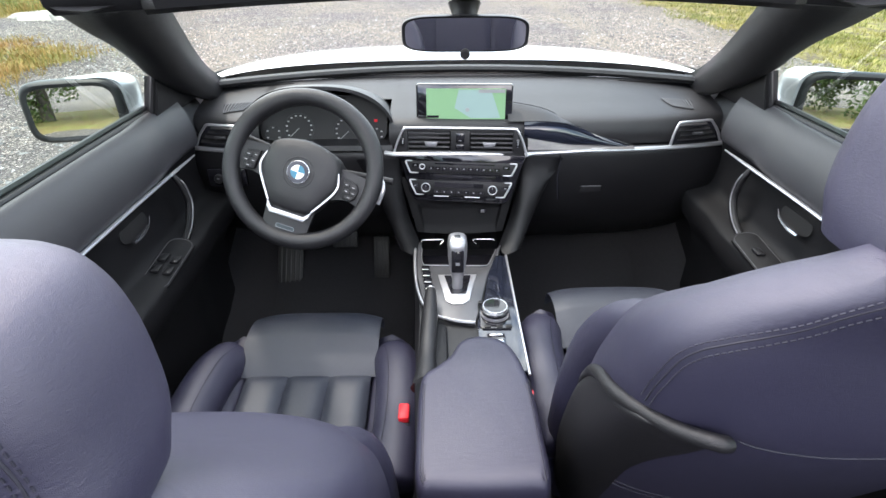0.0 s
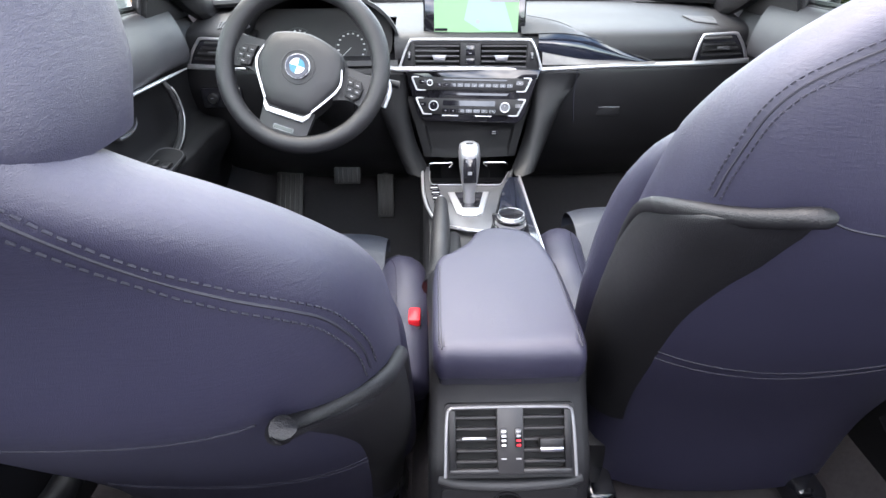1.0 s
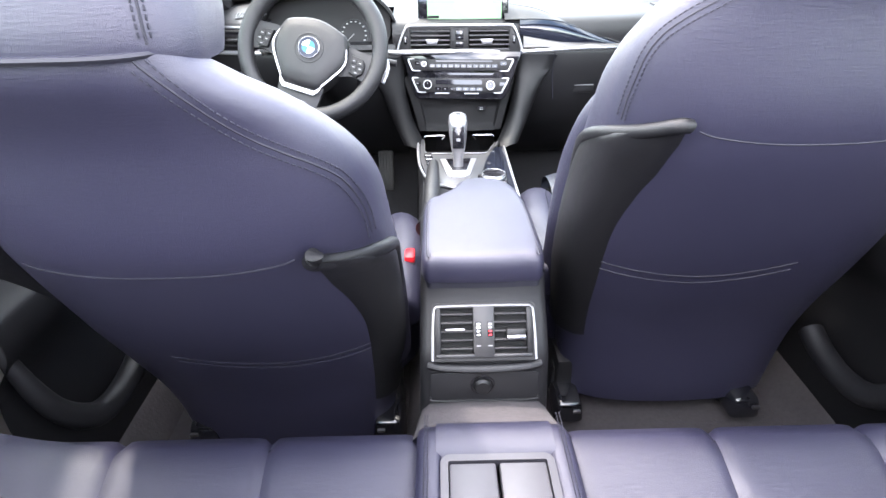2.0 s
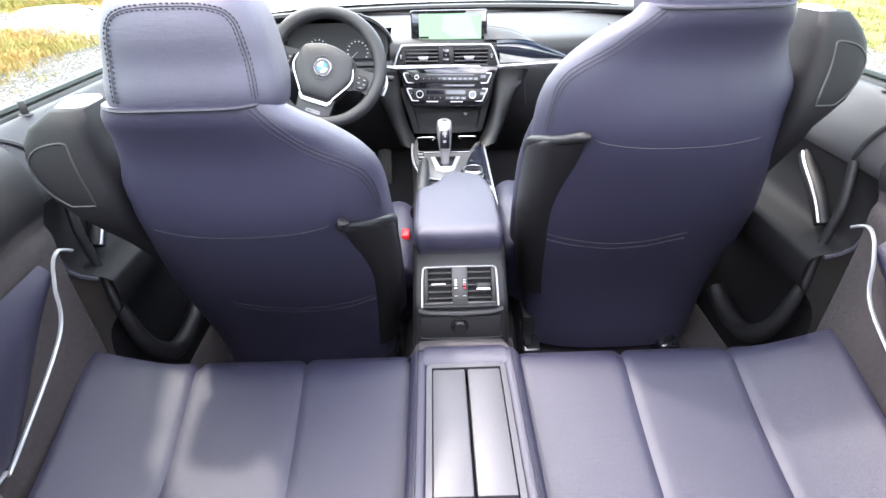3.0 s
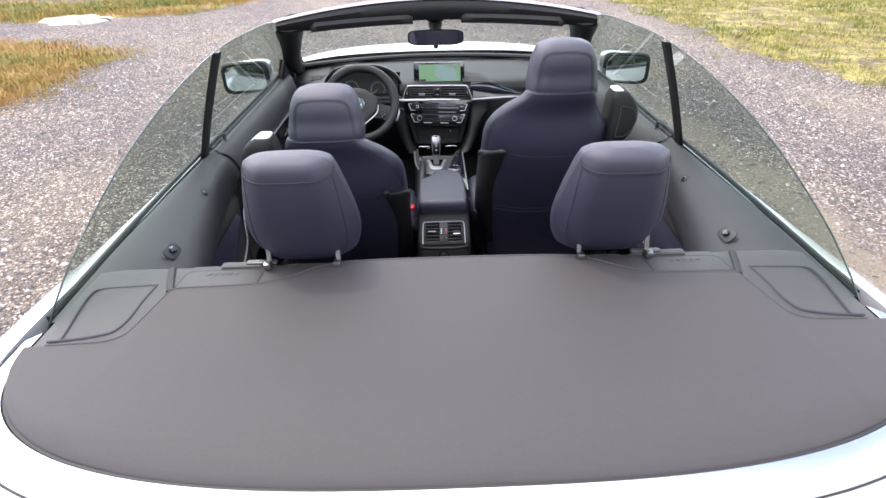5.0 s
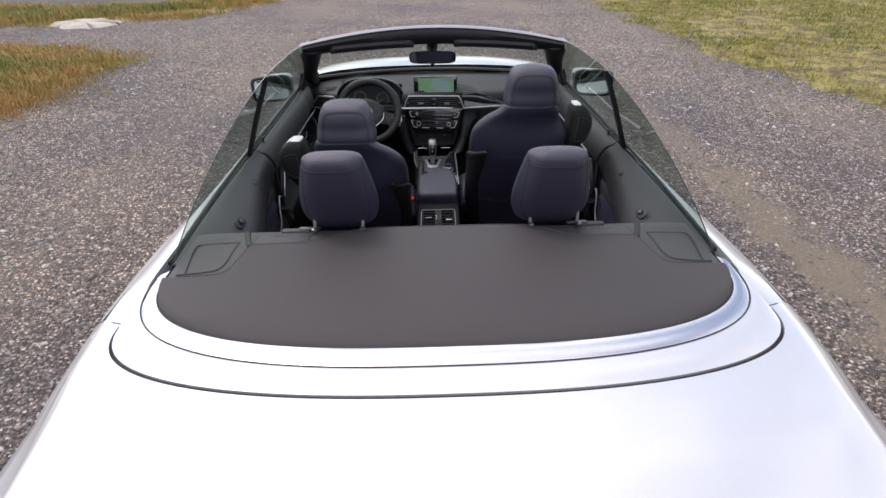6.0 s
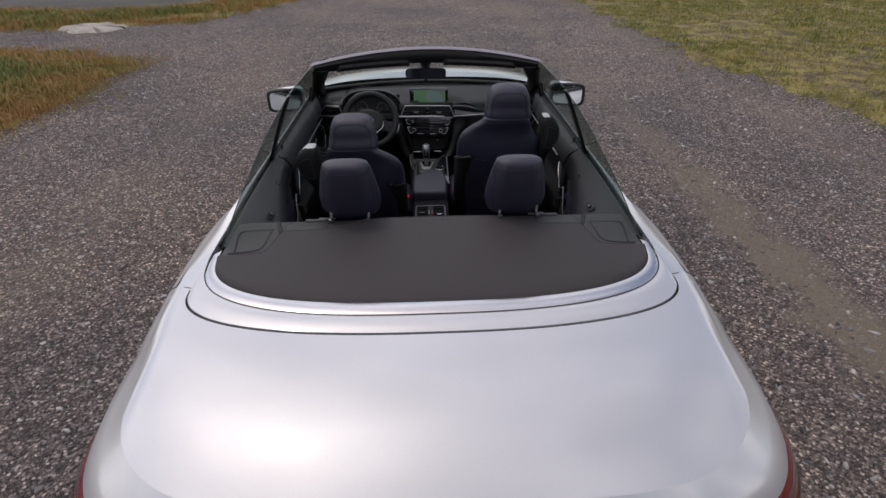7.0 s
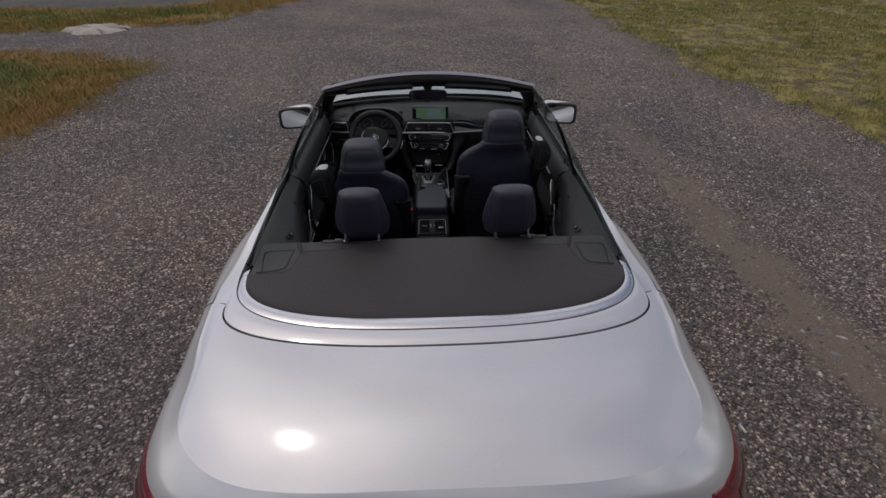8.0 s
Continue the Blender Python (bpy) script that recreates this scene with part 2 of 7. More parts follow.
def through_points(pts, n, closed=False):
    """n points of a smooth line through a few control points."""
    p = [Vector(q) for q in pts]
    out, k = [], len(p)
    segs = k if closed else k - 1
    for i in range(n):
        s = i / (n if closed else n - 1) * segs
        j = min(int(s), segs - 1)
        t = s - j
        g = (lambda q: p[q % k]) if closed else (lambda q: p[min(max(q, 0), k - 1)])
        a, b, c, d = g(j - 1), g(j), g(j + 1), g(j + 2)
        out.append(0.5 * ((2 * b) + (c - a) * t + (2 * a - 5 * b + 4 * c - d) * t * t + (3 * b - a - 3 * c + d) * t**3))
    return out


def grid(rows, closed=False, caps=False, bm=None):
    """A sheet over rows of points; closed: each row is a ring."""
    bm = bm or bmesh.new()
    vs = [[bm.verts.new(p) for p in r] for r in rows]
    n = len(rows[0])
    for a, b in zip(vs, vs[1:]):
        for i in range(n if closed else n - 1):
            j = (i + 1) % n
            bm.faces.new((a[i], a[j], b[j], b[i]))
    if caps:
        bm.faces.new(vs[0])
        bm.faces.new(vs[-1])
    return bm


def tube(pts, r, n=8, closed=False, bm=None, flat=1.0, up=(0, 0, 1)):
    """A round or flattened bar along a line."""
    rows, k = [], len(pts)
    pts = [Vector(p) for p in pts]
    for i, p in enumerate(pts):
        a = pts[(i - 1) % k] if closed or i else p
        b = pts[(i + 1) % k] if closed or i < k - 1 else p
        d = (b - a).normalized()
        s = d.cross(Vector(up))
        s = s.normalized() if s.length > 1e-4 else d.orthogonal().normalized()
        w = s.cross(d).normalized()
        rr = r(i / max(1, k - 1)) if callable(r) else r
        rows.append([p + s * rr * math.cos(2 * math.pi * j / n) + w * rr * flat * math.sin(2 * math.pi * j / n) for j in range(n)])
    if closed:
        rows.append(rows[0])
        bm = grid(rows, True, False, bm)
        bmesh.ops.remove_doubles(bm, verts=bm.verts, dist=1e-6)
        return bm
    return grid(rows, True, True, bm)


def block(c, size, bevel=0.004, seg=2, rot=None, bm=None, taper=1.0):
    """A box with rounded edges; taper narrows its top."""
    tmp = bmesh.new()
    bmesh.ops.create_cube(tmp, size=1)
    for v in tmp.verts:
        k = taper if v.co.z > 0 else 1.0
        v.co = Vector((v.co.x * size[0] * k, v.co.y * size[1] * k, v.co.z * size[2]))
    if bevel:
        bmesh.ops.bevel(tmp, geom=tmp.edges[:], offset=min(bevel, min(size) * 0.45), segments=seg, affect='EDGES', profile=0.5)
    m = Matrix.Translation(c) @ (rot if rot else Matrix())
    bmesh.ops.transform(tmp, matrix=m, verts=tmp.verts)
    if bm is None:
        return tmp
    me = bpy.data.meshes.new("tmp")
    tmp.to_mesh(me)
    tmp.free()
    bm.from_mesh(me)
    bpy.data.meshes.remove(me)
    return bm


def disc(c, r, depth, axis=(0, 0, 1), n=28, bevel=0.0, bm=None, r2=None):
    """A cylinder or cone with a softened rim, its axis along the given way."""
    q = Vector(axis).normalized().to_track_quat('Z', 'Y').to_matrix().to_4x4()
    r2 = r if r2 is None else r2
    prof = [(0, -depth / 2), (r - bevel, -depth / 2), (r, -depth / 2 + bevel), (r2, depth / 2 - bevel), (r2 - bevel, depth / 2), (0, depth / 2)]
    rows = [[Matrix.Translation(c) @ q @ Vector((max(a, 1e-5) * math.cos(2 * math.pi * i / n), max(a, 1e-5) * math.sin(2 * math.pi * i / n), z)) for i in range(n)] for a, z in prof]
    return grid(rows, True, True, bm)


def plate(outline, depth, m, bm=None, bevel=0.0):
    """A flat plate: its outline in the plane of m, its thickness along m's z."""
    tmp = bmesh.new()
    f = tmp.faces.new([tmp.verts.new((p[0], p[1], 0)) for p in outline])
    r = bmesh.ops.extrude_face_region(tmp, geom=[f])
    bmesh.ops.translate(tmp, vec=(0, 0, depth), verts=[v for v in r["geom"] if isinstance(v, bmesh.types.BMVert)])
    if bevel:
        top = [e for e in tmp.edges if all(abs(v.co.z - depth) < 1e-6 for v in e.verts)]
        bmesh.ops.bevel(tmp, geom=top, offset=bevel, segments=2, affect='EDGES', profile=0.5)
    bmesh.ops.transform(tmp, matrix=m, verts=tmp.verts)
    if bm is None:
        return tmp
    me = bpy.data.meshes.new("tmp")
    tmp.to_mesh(me)
    tmp.free()
    bm.from_mesh(me)
    bpy.data.meshes.remove(me)
    return bm


def round_rect(w, h, r, n=5, skew=0.0):
    out = []
    for cx, cy, a in ((w / 2 - r, h / 2 - r, 0), (-w / 2 + r, h / 2 - r, 90), (-w / 2 + r, -h / 2 + r, 180), (w / 2 - r, -h / 2 + r, 270)):
        for i in range(n + 1):
            t = radians(a + 90 * i / n)
            x, y = cx + r * math.cos(t), cy + r * math.sin(t)
            out.append((x + skew * y, y))
    return out


def ring_plate(w, h, r, band, depth, m, bm=None):
    """A rounded rectangular frame of the given band width."""
    o, i = round_rect(w, h, r), round_rect(w - 2 * band, h - 2 * band, max(r - band, 0.001))
    T = lambda p, z: m @ Vector((p[0], p[1], z))
    rows = [[T(p, 0) for p in o], [T(p, depth) for p in o], [T(p, depth) for p in i], [T(p, 0) for p in i]]
    return grid(rows + [rows[0]], True, False, bm)


def plane_at(c, normal, up=(0, 0, 1)):
    """A frame at c whose z points along normal and whose y points up; x then points to the right as seen from in front."""
    z = Vector(normal).normalized()
    y = (Vector(up) - z * Vector(up).dot(z)).normalized()
    x = y.cross(z)
    m = Matrix((x, y, z)).transposed().to_4x4()
    m.translation = c
    return m


def super_u(a, y0, b, n, t):
    """A U-shaped plan line: t runs from -1 (left) over 0 (rearmost or foremost) to 1 (right)."""
    th = (1 + t) * math.pi / 2
    c, s = -math.cos(th), math.sin(th)
    return (a * math.copysign(abs(c)**(2 / n), c), y0 + b * abs(s)**(2 / n))


# ---------------------------------------------------------------- ground
def ground_mat():
    m = bpy.data.materials.new("gravel")
    m.use_nodes = True
    n, l = m.node_tree.nodes, m.node_tree.links
    b = n["Principled BSDF"]
    b.inputs["Roughness"].default_value = 0.95
    co = n.new("ShaderNodeTexCoord")

    def tex(kind, scale, **kw):
        t = n.new(kind)
        t.inputs["Scale"].default_value = scale
        for k, v in kw.items():
            t.inputs[k].default_value = v
        l.new(co.outputs["Object"], t.inputs["Vector"])
        return t
    grit = tex("ShaderNodeTexVoronoi", 170.0)
    chips = tex("ShaderNodeTexVoronoi", 78.0)
    white = tex("ShaderNodeTexVoronoi", 21.0)
    mid = tex("ShaderNodeTexNoise", 3.0, Detail=6.0)
    wide = tex("ShaderNodeTexNoise", 0.45, Detail=5.0)

    def ramp(src, stops):
        r = n.new("ShaderNodeValToRGB")
        r.color_ramp.elements[0].position, r.color_ramp.elements[0].color = stops[0][0], (*stops[0][1], 1)
        r.color_ramp.elements[1].position, r.color_ramp.elements[1].color = stops[-1][0], (*stops[-1][1], 1)
        for p, c in stops[1:-1]:
            e = r.color_ramp.elements.new(p)
            e.color = (*c, 1)
        l.new(src, r.inputs["Fac"])
        return r.outputs["Color"]

    def mix(a, b2, fac, kind='MIX', f=0.5):
        x = n.new("ShaderNodeMix")
        x.data_type, x.blend_type = 'RGBA', kind
        x.inputs[0].default_value = f
        if fac:
            l.new(fac, x.inputs[0])
        l.new(a, x.inputs[6])
        l.new(b2, x.inputs[7])
        return x.outputs[2]
    sep = n.new("ShaderNodeSeparateColor")
    l.new(grit.outputs["Color"], sep.inputs[0])
    sep2 = n.new("ShaderNodeSeparateColor")
    l.new(chips.outputs["Color"], sep2.inputs[0])
    a = ramp(sep.outputs[0], [(0.0, (0.03, 0.028, 0.029)), (0.5, (0.13, 0.123, 0.124)), (0.86, (0.25, 0.24, 0.235)), (1.0, (0.70, 0.67, 0.65))])
    c = ramp(sep2.outputs[0], [(0.0, (0.016, 0.015, 0.016)), (0.55, (0.132, 0.126, 0.128)), (0.86, (0.32, 0.307, 0.30)), (1.0, (0.85, 0.82, 0.80))])
    base = mix(a, c, None, f=0.68)
    dust = ramp(wide.outputs["Fac"], [(0.36, (0.78, 0.76, 0.80)), (0.62, (1.16, 1.10, 0.99))])
    base = mix(base, dust, None, 'MULTIPLY', 1.0)
    # shade between the chips, painted into the base colour
    gap_shade = ramp(chips.outputs["Distance"], [(0.22, (1.12, 1.12, 1.12)), (0.42, (0.92, 0.92, 0.92)), (0.62, (0.42, 0.41, 0.43))])
    base = mix(base, gap_shade, None, 'MULTIPLY', 0.65)
    warm = n.new("ShaderNodeRGB")
    warm.outputs[0].default_value = (1.67, 1.54, 1.435, 1)
    base = mix(base, warm.outputs[0], None, 'MULTIPLY', 1.0)
    damp = ramp(mid.outputs["Fac"], [(0.3, (0.85, 0.85, 0.87)), (0.7, (1.12, 1.10, 1.06))])
    base = mix(base, damp, None, 'MULTIPLY', 0.8)
    clump = tex("ShaderNodeTexNoise", 17.0, Detail=5.0, Roughness=0.65)
    base = mix(base, ramp(clump.outputs["Fac"], [(0.34, (0.72, 0.71, 0.73)), (0.5, (1.0, 1.0, 1.0)), (0.68, (1.26, 1.24, 1.20))]), None, 'MULTIPLY', 1.0)
    # scattered white chips
    sep3 = n.new("ShaderNodeSeparateColor")
    l.new(white.outputs["Color"], sep3.inputs[0])
    rare, small_ = n.new("ShaderNodeMath"), n.new("ShaderNodeMath")
    rare.operation, small_.operation = 'GREATER_THAN', 'LESS_THAN'
    rare.inputs[1].default_value, small_.inputs[1].default_value = 0.90, 0.17
    l.new(sep3.outputs[1], rare.inputs[0])
    l.new(white.outputs["Distance"], small_.inputs[0])
    spot = n.new("ShaderNodeMath")
    spot.operation = 'MULTIPLY'
    l.new(rare.outputs[0], spot.inputs[0])
    l.new(small_.outputs[0], spot.inputs[1])
    pale = ramp(sep3.outputs[2], [(0.0, (0.30, 0.28, 0.27)), (1.0, (0.72, 0.70, 0.68))])
    base = mix(base, pale, spot.outputs[0])
    # pale sandy wheel track
    sepx = n.new("ShaderNodeSeparateXYZ")
    l.new(co.outputs["Object"], sepx.inputs[0])

    def maths(op, *args):
        x = n.new("ShaderNodeMath")
        x.operation = op
        for i, q in enumerate(args):
            if isinstance(q, (int, float)):
                x.inputs[i].default_value = q
            else:
                l.new(q, x.inputs[i])
        return x.outputs[0]
    wob = maths('ADD', maths('MULTIPLY', maths('SUBTRACT', mid.outputs["Fac"], 0.5), 0.7), maths('MULTIPLY', maths('SUBTRACT', clump.outputs["Fac"], 0.5), 0.4))
    for cx, width in ((2.26, 0.06), (4.05, 0.06), (-2.6, 0.03)):
        d = maths('ABSOLUTE', maths('ADD', maths('SUBTRACT', sepx.outputs[0], cx), wob))
        k = n.new("ShaderNodeMapRange")
        k.interpolation_type = 'SMOOTHSTEP'
        k.inputs[1].default_value, k.inputs[2].default_value = width, width + (0.26 if cx == 2.26 else 0.42)
        k.inputs[3].default_value, k.inputs[4].default_value = 0.90 if cx == 2.26 else 0.24, 0.0
        l.new(d, k.inputs[0])
        sand = n.new("ShaderNodeRGB")
        sand.outputs[0].default_value = (0.32, 0.265, 0.195, 1)
        worn = k.outputs[0]
        if cx == 2.26:
            # the sand thins out ahead of the car
            fade = n.new("ShaderNodeMapRange")
            fade.inputs[1].default_value, fade.inputs[2].default_value, fade.inputs[3].default_value, fade.inputs[4].default_value = 0.3, 3.6, 1.0, 0.35
            l.new(sepx.outputs[1], fade.inputs[0])
            worn = maths('MULTIPLY', worn, fade.outputs[0])
        base = mix(base, sand.outputs[0], worn)
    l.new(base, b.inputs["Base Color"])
    hs = maths('ADD', maths('MULTIPLY', grit.outputs["Distance"], -0.6), maths('MULTIPLY', chips.outputs["Distance"], -1.0))
    bump = n.new("ShaderNodeBump")
    bump.inputs["Strength"].default_value, bump.inputs["Distance"].default_value = 1.0, 0.026
    l.new(hs, bump.inputs["Height"])
    l.new(bump.outputs["Normal"], b.inputs["Normal"])
    return m


GRAVEL = ground_mat()
GRASS_BED = material("grass_bed", (0.105, 0.072, 0.042), 0.95, color2=(0.22, 0.185, 0.05), vary=0.25, grain=0.8, grain_size=0.02, blotch=0.35, spread=0.15)
GRASS_DRY = material("dry_grass_bed", (0.28, 0.16, 0.065), 0.95, color2=(0.17, 0.17, 0.04), vary=0.25, grain=0.8, grain_size=0.03, blotch=0.7, spread=0.2)
SAND = material("pale_sand", (0.40, 0.365, 0.32), 0.95, vary=0.25, grain=0.5, grain_size=0.02, blotch=0.3)
SOIL = material("dark_soil", (0.075, 0.070, 0.062), 0.95, vary=0.5, grain=0.8, grain_size=0.04, blotch=0.8)
BARK = material("bark", (0.10, 0.085, 0.07), 0.9, vary=0.4, grain=0.9, grain_size=0.03, blotch=0.3)
LEAF = material("leaves", (0.075, 0.115, 0.030), 0.55, vary=0.5, blotch=0.6, grain_size=0.1)

# uneven gravel near the car, one sheet out to the horizon
def ground_z(x, y):
    near = math.exp(-((x / 30)**2 + (y / 30)**2))
    return (0.03 * noise.noise((x * 0.35, y * 0.35, 0)) + 0.012 * noise.noise((x * 1.7, y * 1.7, 3))) * near - 0.004


ax = [-900, -300, -120, -60, -35, -22] + [-16 + 0.4 * i for i in range(81)] + [22, 35, 60, 120, 300, 900]
bm = grid([[(x, y, ground_z(x, y)) for x in ax] for y in ax])
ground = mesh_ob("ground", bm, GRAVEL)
tagged(ground, "grey gravel yard with pale sandy wheel tracks and scattered stones", "ground", kind="structure")


# loose stones, many and small
def stones():
    rnd = random.Random(4)
    verts, faces = [], []
    for k in range(62000):
        if k < 50000:
            x, y = rnd.uniform(-5, 5), rnd.uniform(-4, 10)
        else:
            x, y = rnd.uniform(-9, 9), rnd.uniform(4, 18)
        if abs(x) < 0.8 and -1.9 < y < 2.5:
            continue
        s = 0.004 + 0.016 * rnd.random()**4
        base = len(verts)
        z = ground_z(x, y)
        long, turn = rnd.uniform(1.0, 1.9), rnd.uniform(0, 3.14)
        for i in range(5):
            a = 2 * math.pi * i / 5 + rnd.random()
            u, v = s * long * math.cos(a) * rnd.uniform(.6, 1.2), s / long * math.sin(a) * rnd.uniform(.7, 1.3)
            verts.append((x + u * math.cos(turn) - v * math.sin(turn), y + u * math.sin(turn) + v * math.cos(turn), z - 0.002))
        for i in range(5):
            vx = Vector(verts[base + i])
            verts.append((x + (vx.x - x) * 0.6, y + (vx.y - y) * 0.6, z + s * rnd.uniform(.2, .75)))
        for i in range(5):
            j = (i + 1) % 5
            faces.append((base + i, base + j, base + 5 + j, base + 5 + i))
        faces.append(tuple(base + 5 + i for i in range(5)))
    me = bpy.data.meshes.new("loose_stones")
    me.from_pydata(verts, [], faces)
    ob = new("loose_stones", me)
    m = bpy.data.materials.new("stone")
    m.use_nodes = True
    n, l = m.node_tree.nodes, m.node_tree.links
    g, r = n.new("ShaderNodeNewGeometry"), n.new("ShaderNodeValToRGB")
    r.color_ramp.elements[0].color, r.color_ramp.elements[1].color = (0.09, 0.085, 0.084, 1), (0.66, 0.64, 0.61, 1)
    e = r.color_ramp.elements.new(0.7)
    e.color = (0.24, 0.23, 0.225, 1)
    l.new(g.outputs["Random Per Island"], r.inputs["Fac"])
    l.new(r.outputs["Color"], n["Principled BSDF"].inputs["Base Color"])
    n["Principled BSDF"].inputs["Roughness"].default_value = 0.9
    me.materials.append(m)
    tagged(ob, "small loose grey stones lying scattered on the gravel", "stones", kind="stuff")


stones()


def blade_mat(name, a, b, c):
    m = bpy.data.materials.new(name)
    m.use_nodes = True
    n, l = m.node_tree.nodes, m.node_tree.links
    g, r = n.new("ShaderNodeNewGeometry"), n.new("ShaderNodeValToRGB")
    r.color_ramp.elements[0].color, r.color_ramp.elements[1].color = (*a, 1), (*c, 1)
    e = r.color_ramp.elements.new(0.55)
    e.color = (*b, 1)
    co, big, add = n.new("ShaderNodeTexCoord"), n.new("ShaderNodeTexNoise"), n.new("ShaderNodeMath")
    big.inputs["Scale"].default_value = 0.9
    l.new(co.outputs["Object"], big.inputs["Vector"])
    add.operation = 'MULTIPLY_ADD'
    add.inputs[1].default_value = 0.5
    l.new(g.outputs["Random Per Island"], add.inputs[0])
    mr = n.new("ShaderNodeMapRange")
    mr.inputs[1].default_value, mr.inputs[2].default_value, mr.inputs[3].default_value, mr.inputs[4].default_value = .3, .7, -.1, .6
    l.new(big.outputs["Fac"], mr.inputs[0])
    l.new(mr.outputs[0], add.inputs[2])
    l.new(add.outputs[0], r.inputs["Fac"])
    l.new(r.outputs["Color"], n["Principled BSDF"].inputs["Base Color"])
    n["Principled BSDF"].inputs["Roughness"].default_value = 0.7
    return m


GREENBLADE = blade_mat("green_grass_blades", (0.080, 0.125, 0.014), (0.205, 0.195, 0.030), (0.29, 0.235, 0.070))
INNERBLADE = blade_mat("fresh_grass_blades", (0.085, 0.125, 0.016), (0.15, 0.165, 0.028), (0.25, 0.20, 0.05))
DRYBLADE = blade_mat("dry_grass_blades", (0.12, 0.16, 0.022), (0.31, 0.20, 0.050), (0.35, 0.175, 0.06))


def grass_field(name, label, outline, bed, blade, count, height, seed, bare=None, inner=None):
    """A low bed with an irregular border, and blades standing in tufts on it."""
    rnd = random.Random(seed)
    border = through_points([(x, y, 0) for x, y in outline], 160, True)
    border = [p + Vector((rnd.uniform(-.15, .15) + .3 * noise.noise((p.x, p.y, 2)), rnd.uniform(-.15, .15) + .3 * noise.noise((p.x, p.y, 7)), 0)) for p in border]
    poly = [(p.x, p.y) for p in border]

    def inside(x, y):
        c = False
        for (x1, y1), (x2, y2) in zip(poly, poly[1:] + poly[:1]):
            if (y1 > y) != (y2 > y) and x < (x2 - x1) * (y - y1) / (y2 - y1) + x1:
                c = not c
        return c
    xs, ys = [p[0] for p in poly], [p[1] for p in poly]
    # low sheet of soil and roots, in small cells, with a ragged border
    cell, vid, bverts, bfaces = 0.22, {}, [], []

    def corner(i, j):
        if (i, j) not in vid:
            x, y = i * cell + 0.09 * noise.noise((i * 1.7, j * 1.7, 1)), j * cell + 0.09 * noise.noise((i * 1.7, j * 1.7, 5))
            vid[i, j] = len(bverts)
            bverts.append((x, y, ground_z(x, y) + 0.012 + 0.012 * noise.noise((x * 2, y * 2, 9))))
        return vid[i, j]
    for i in range(int(min(xs) / cell) - 1, int(max(xs) / cell) + 1):
        for j in range(int(min(ys) / cell) - 1, int(max(ys) / cell) + 1):
            if inside((i + .5) * cell, (j + .5) * cell):
                bfaces.append((corner(i, j), corner(i + 1, j), corner(i + 1, j + 1), corner(i, j + 1)))
    uses = collections.Counter(v for f in bfaces for v in f)
    bverts = [(x, y, z if uses[k] > 3 else ground_z(x, y) - 0.012) for k, (x, y, z) in enumerate(bverts)]
    bme = bpy.data.meshes.new(name)
    bme.from_pydata(bverts, [], bfaces)
    bme.materials.append(bed)
    tagged(new(name, bme), label, "grass", kind="structure")
    sorts, made = {False: ([], []), True: ([], [])}, 0
    while made < count:
        x, y = rnd.uniform(min(xs), max(xs)), min(ys) + (max(ys) - min(ys)) * rnd.random()**1.6
        if not inside(x, y):
            continue
        if bare and ((x - bare[0]) / bare[2])**2 + ((y - bare[1]) / bare[3])**2 < 1:
            continue
        if noise.noise((x * 0.8, y * 0.8, seed)) + 0.5 * noise.noise((x * 2.6, y * 2.6, seed)) < -0.22:
            continue
        stray = (rnd.gauss(0, .22), rnd.gauss(0, .22))
        deep = min((x - u)**2 + (y - v)**2 for u, v in poly[::2])**0.5 if inner else 0.0
        green = bool(inner) and deep + 0.9 * noise.noise((x * 0.7, y * 0.7, 4)) + rnd.gauss(0, .18) > 0.95
        verts, faces = sorts[green]
        tall = height * (min(1, 0.45 + 0.7 * deep) if inner else 1)
        for _ in range(rnd.randint(5, 9)):
            bx, by = x + stray[0] + rnd.gauss(0, .05), y + stray[1] + rnd.gauss(0, .05)
            h = tall * rnd.uniform(.45, 1.25)
            a, lean, w = rnd.uniform(0, 6.28), rnd.uniform(.2, 1.3) * h, rnd.uniform(.0016, .004) * (1 + y * .06)
            d, s = Vector((math.cos(a), math.sin(a), 0)), Vector((-math.sin(a), math.cos(a), 0)) * w
            p = Vector((bx, by, ground_z(bx, by) + .02))
            q = p + d * lean * .4 + Vector((0, 0, h * .65))
            t = p + d * lean + Vector((0, 0, h))
            i = len(verts)
            verts += [p - s, p + s, q + s * .8, q - s * .8, t]
            faces += [(i, i + 1, i + 2, i + 3), (i + 3, i + 2, i + 4)]
            made += 1
    for green, (verts, faces) in sorts.items():
        if not verts:
            continue
        me = bpy.data.meshes.new(name + "_blades")
        me.from_pydata(verts, [], faces)
        me.materials.append(inner if green else blade)
        tagged(new("grass_blades", me), "fresh green grass blades inside the dry patch" if green else label.replace("strip", "blades").replace("patch", "blades"), "grass", kind="stuff")


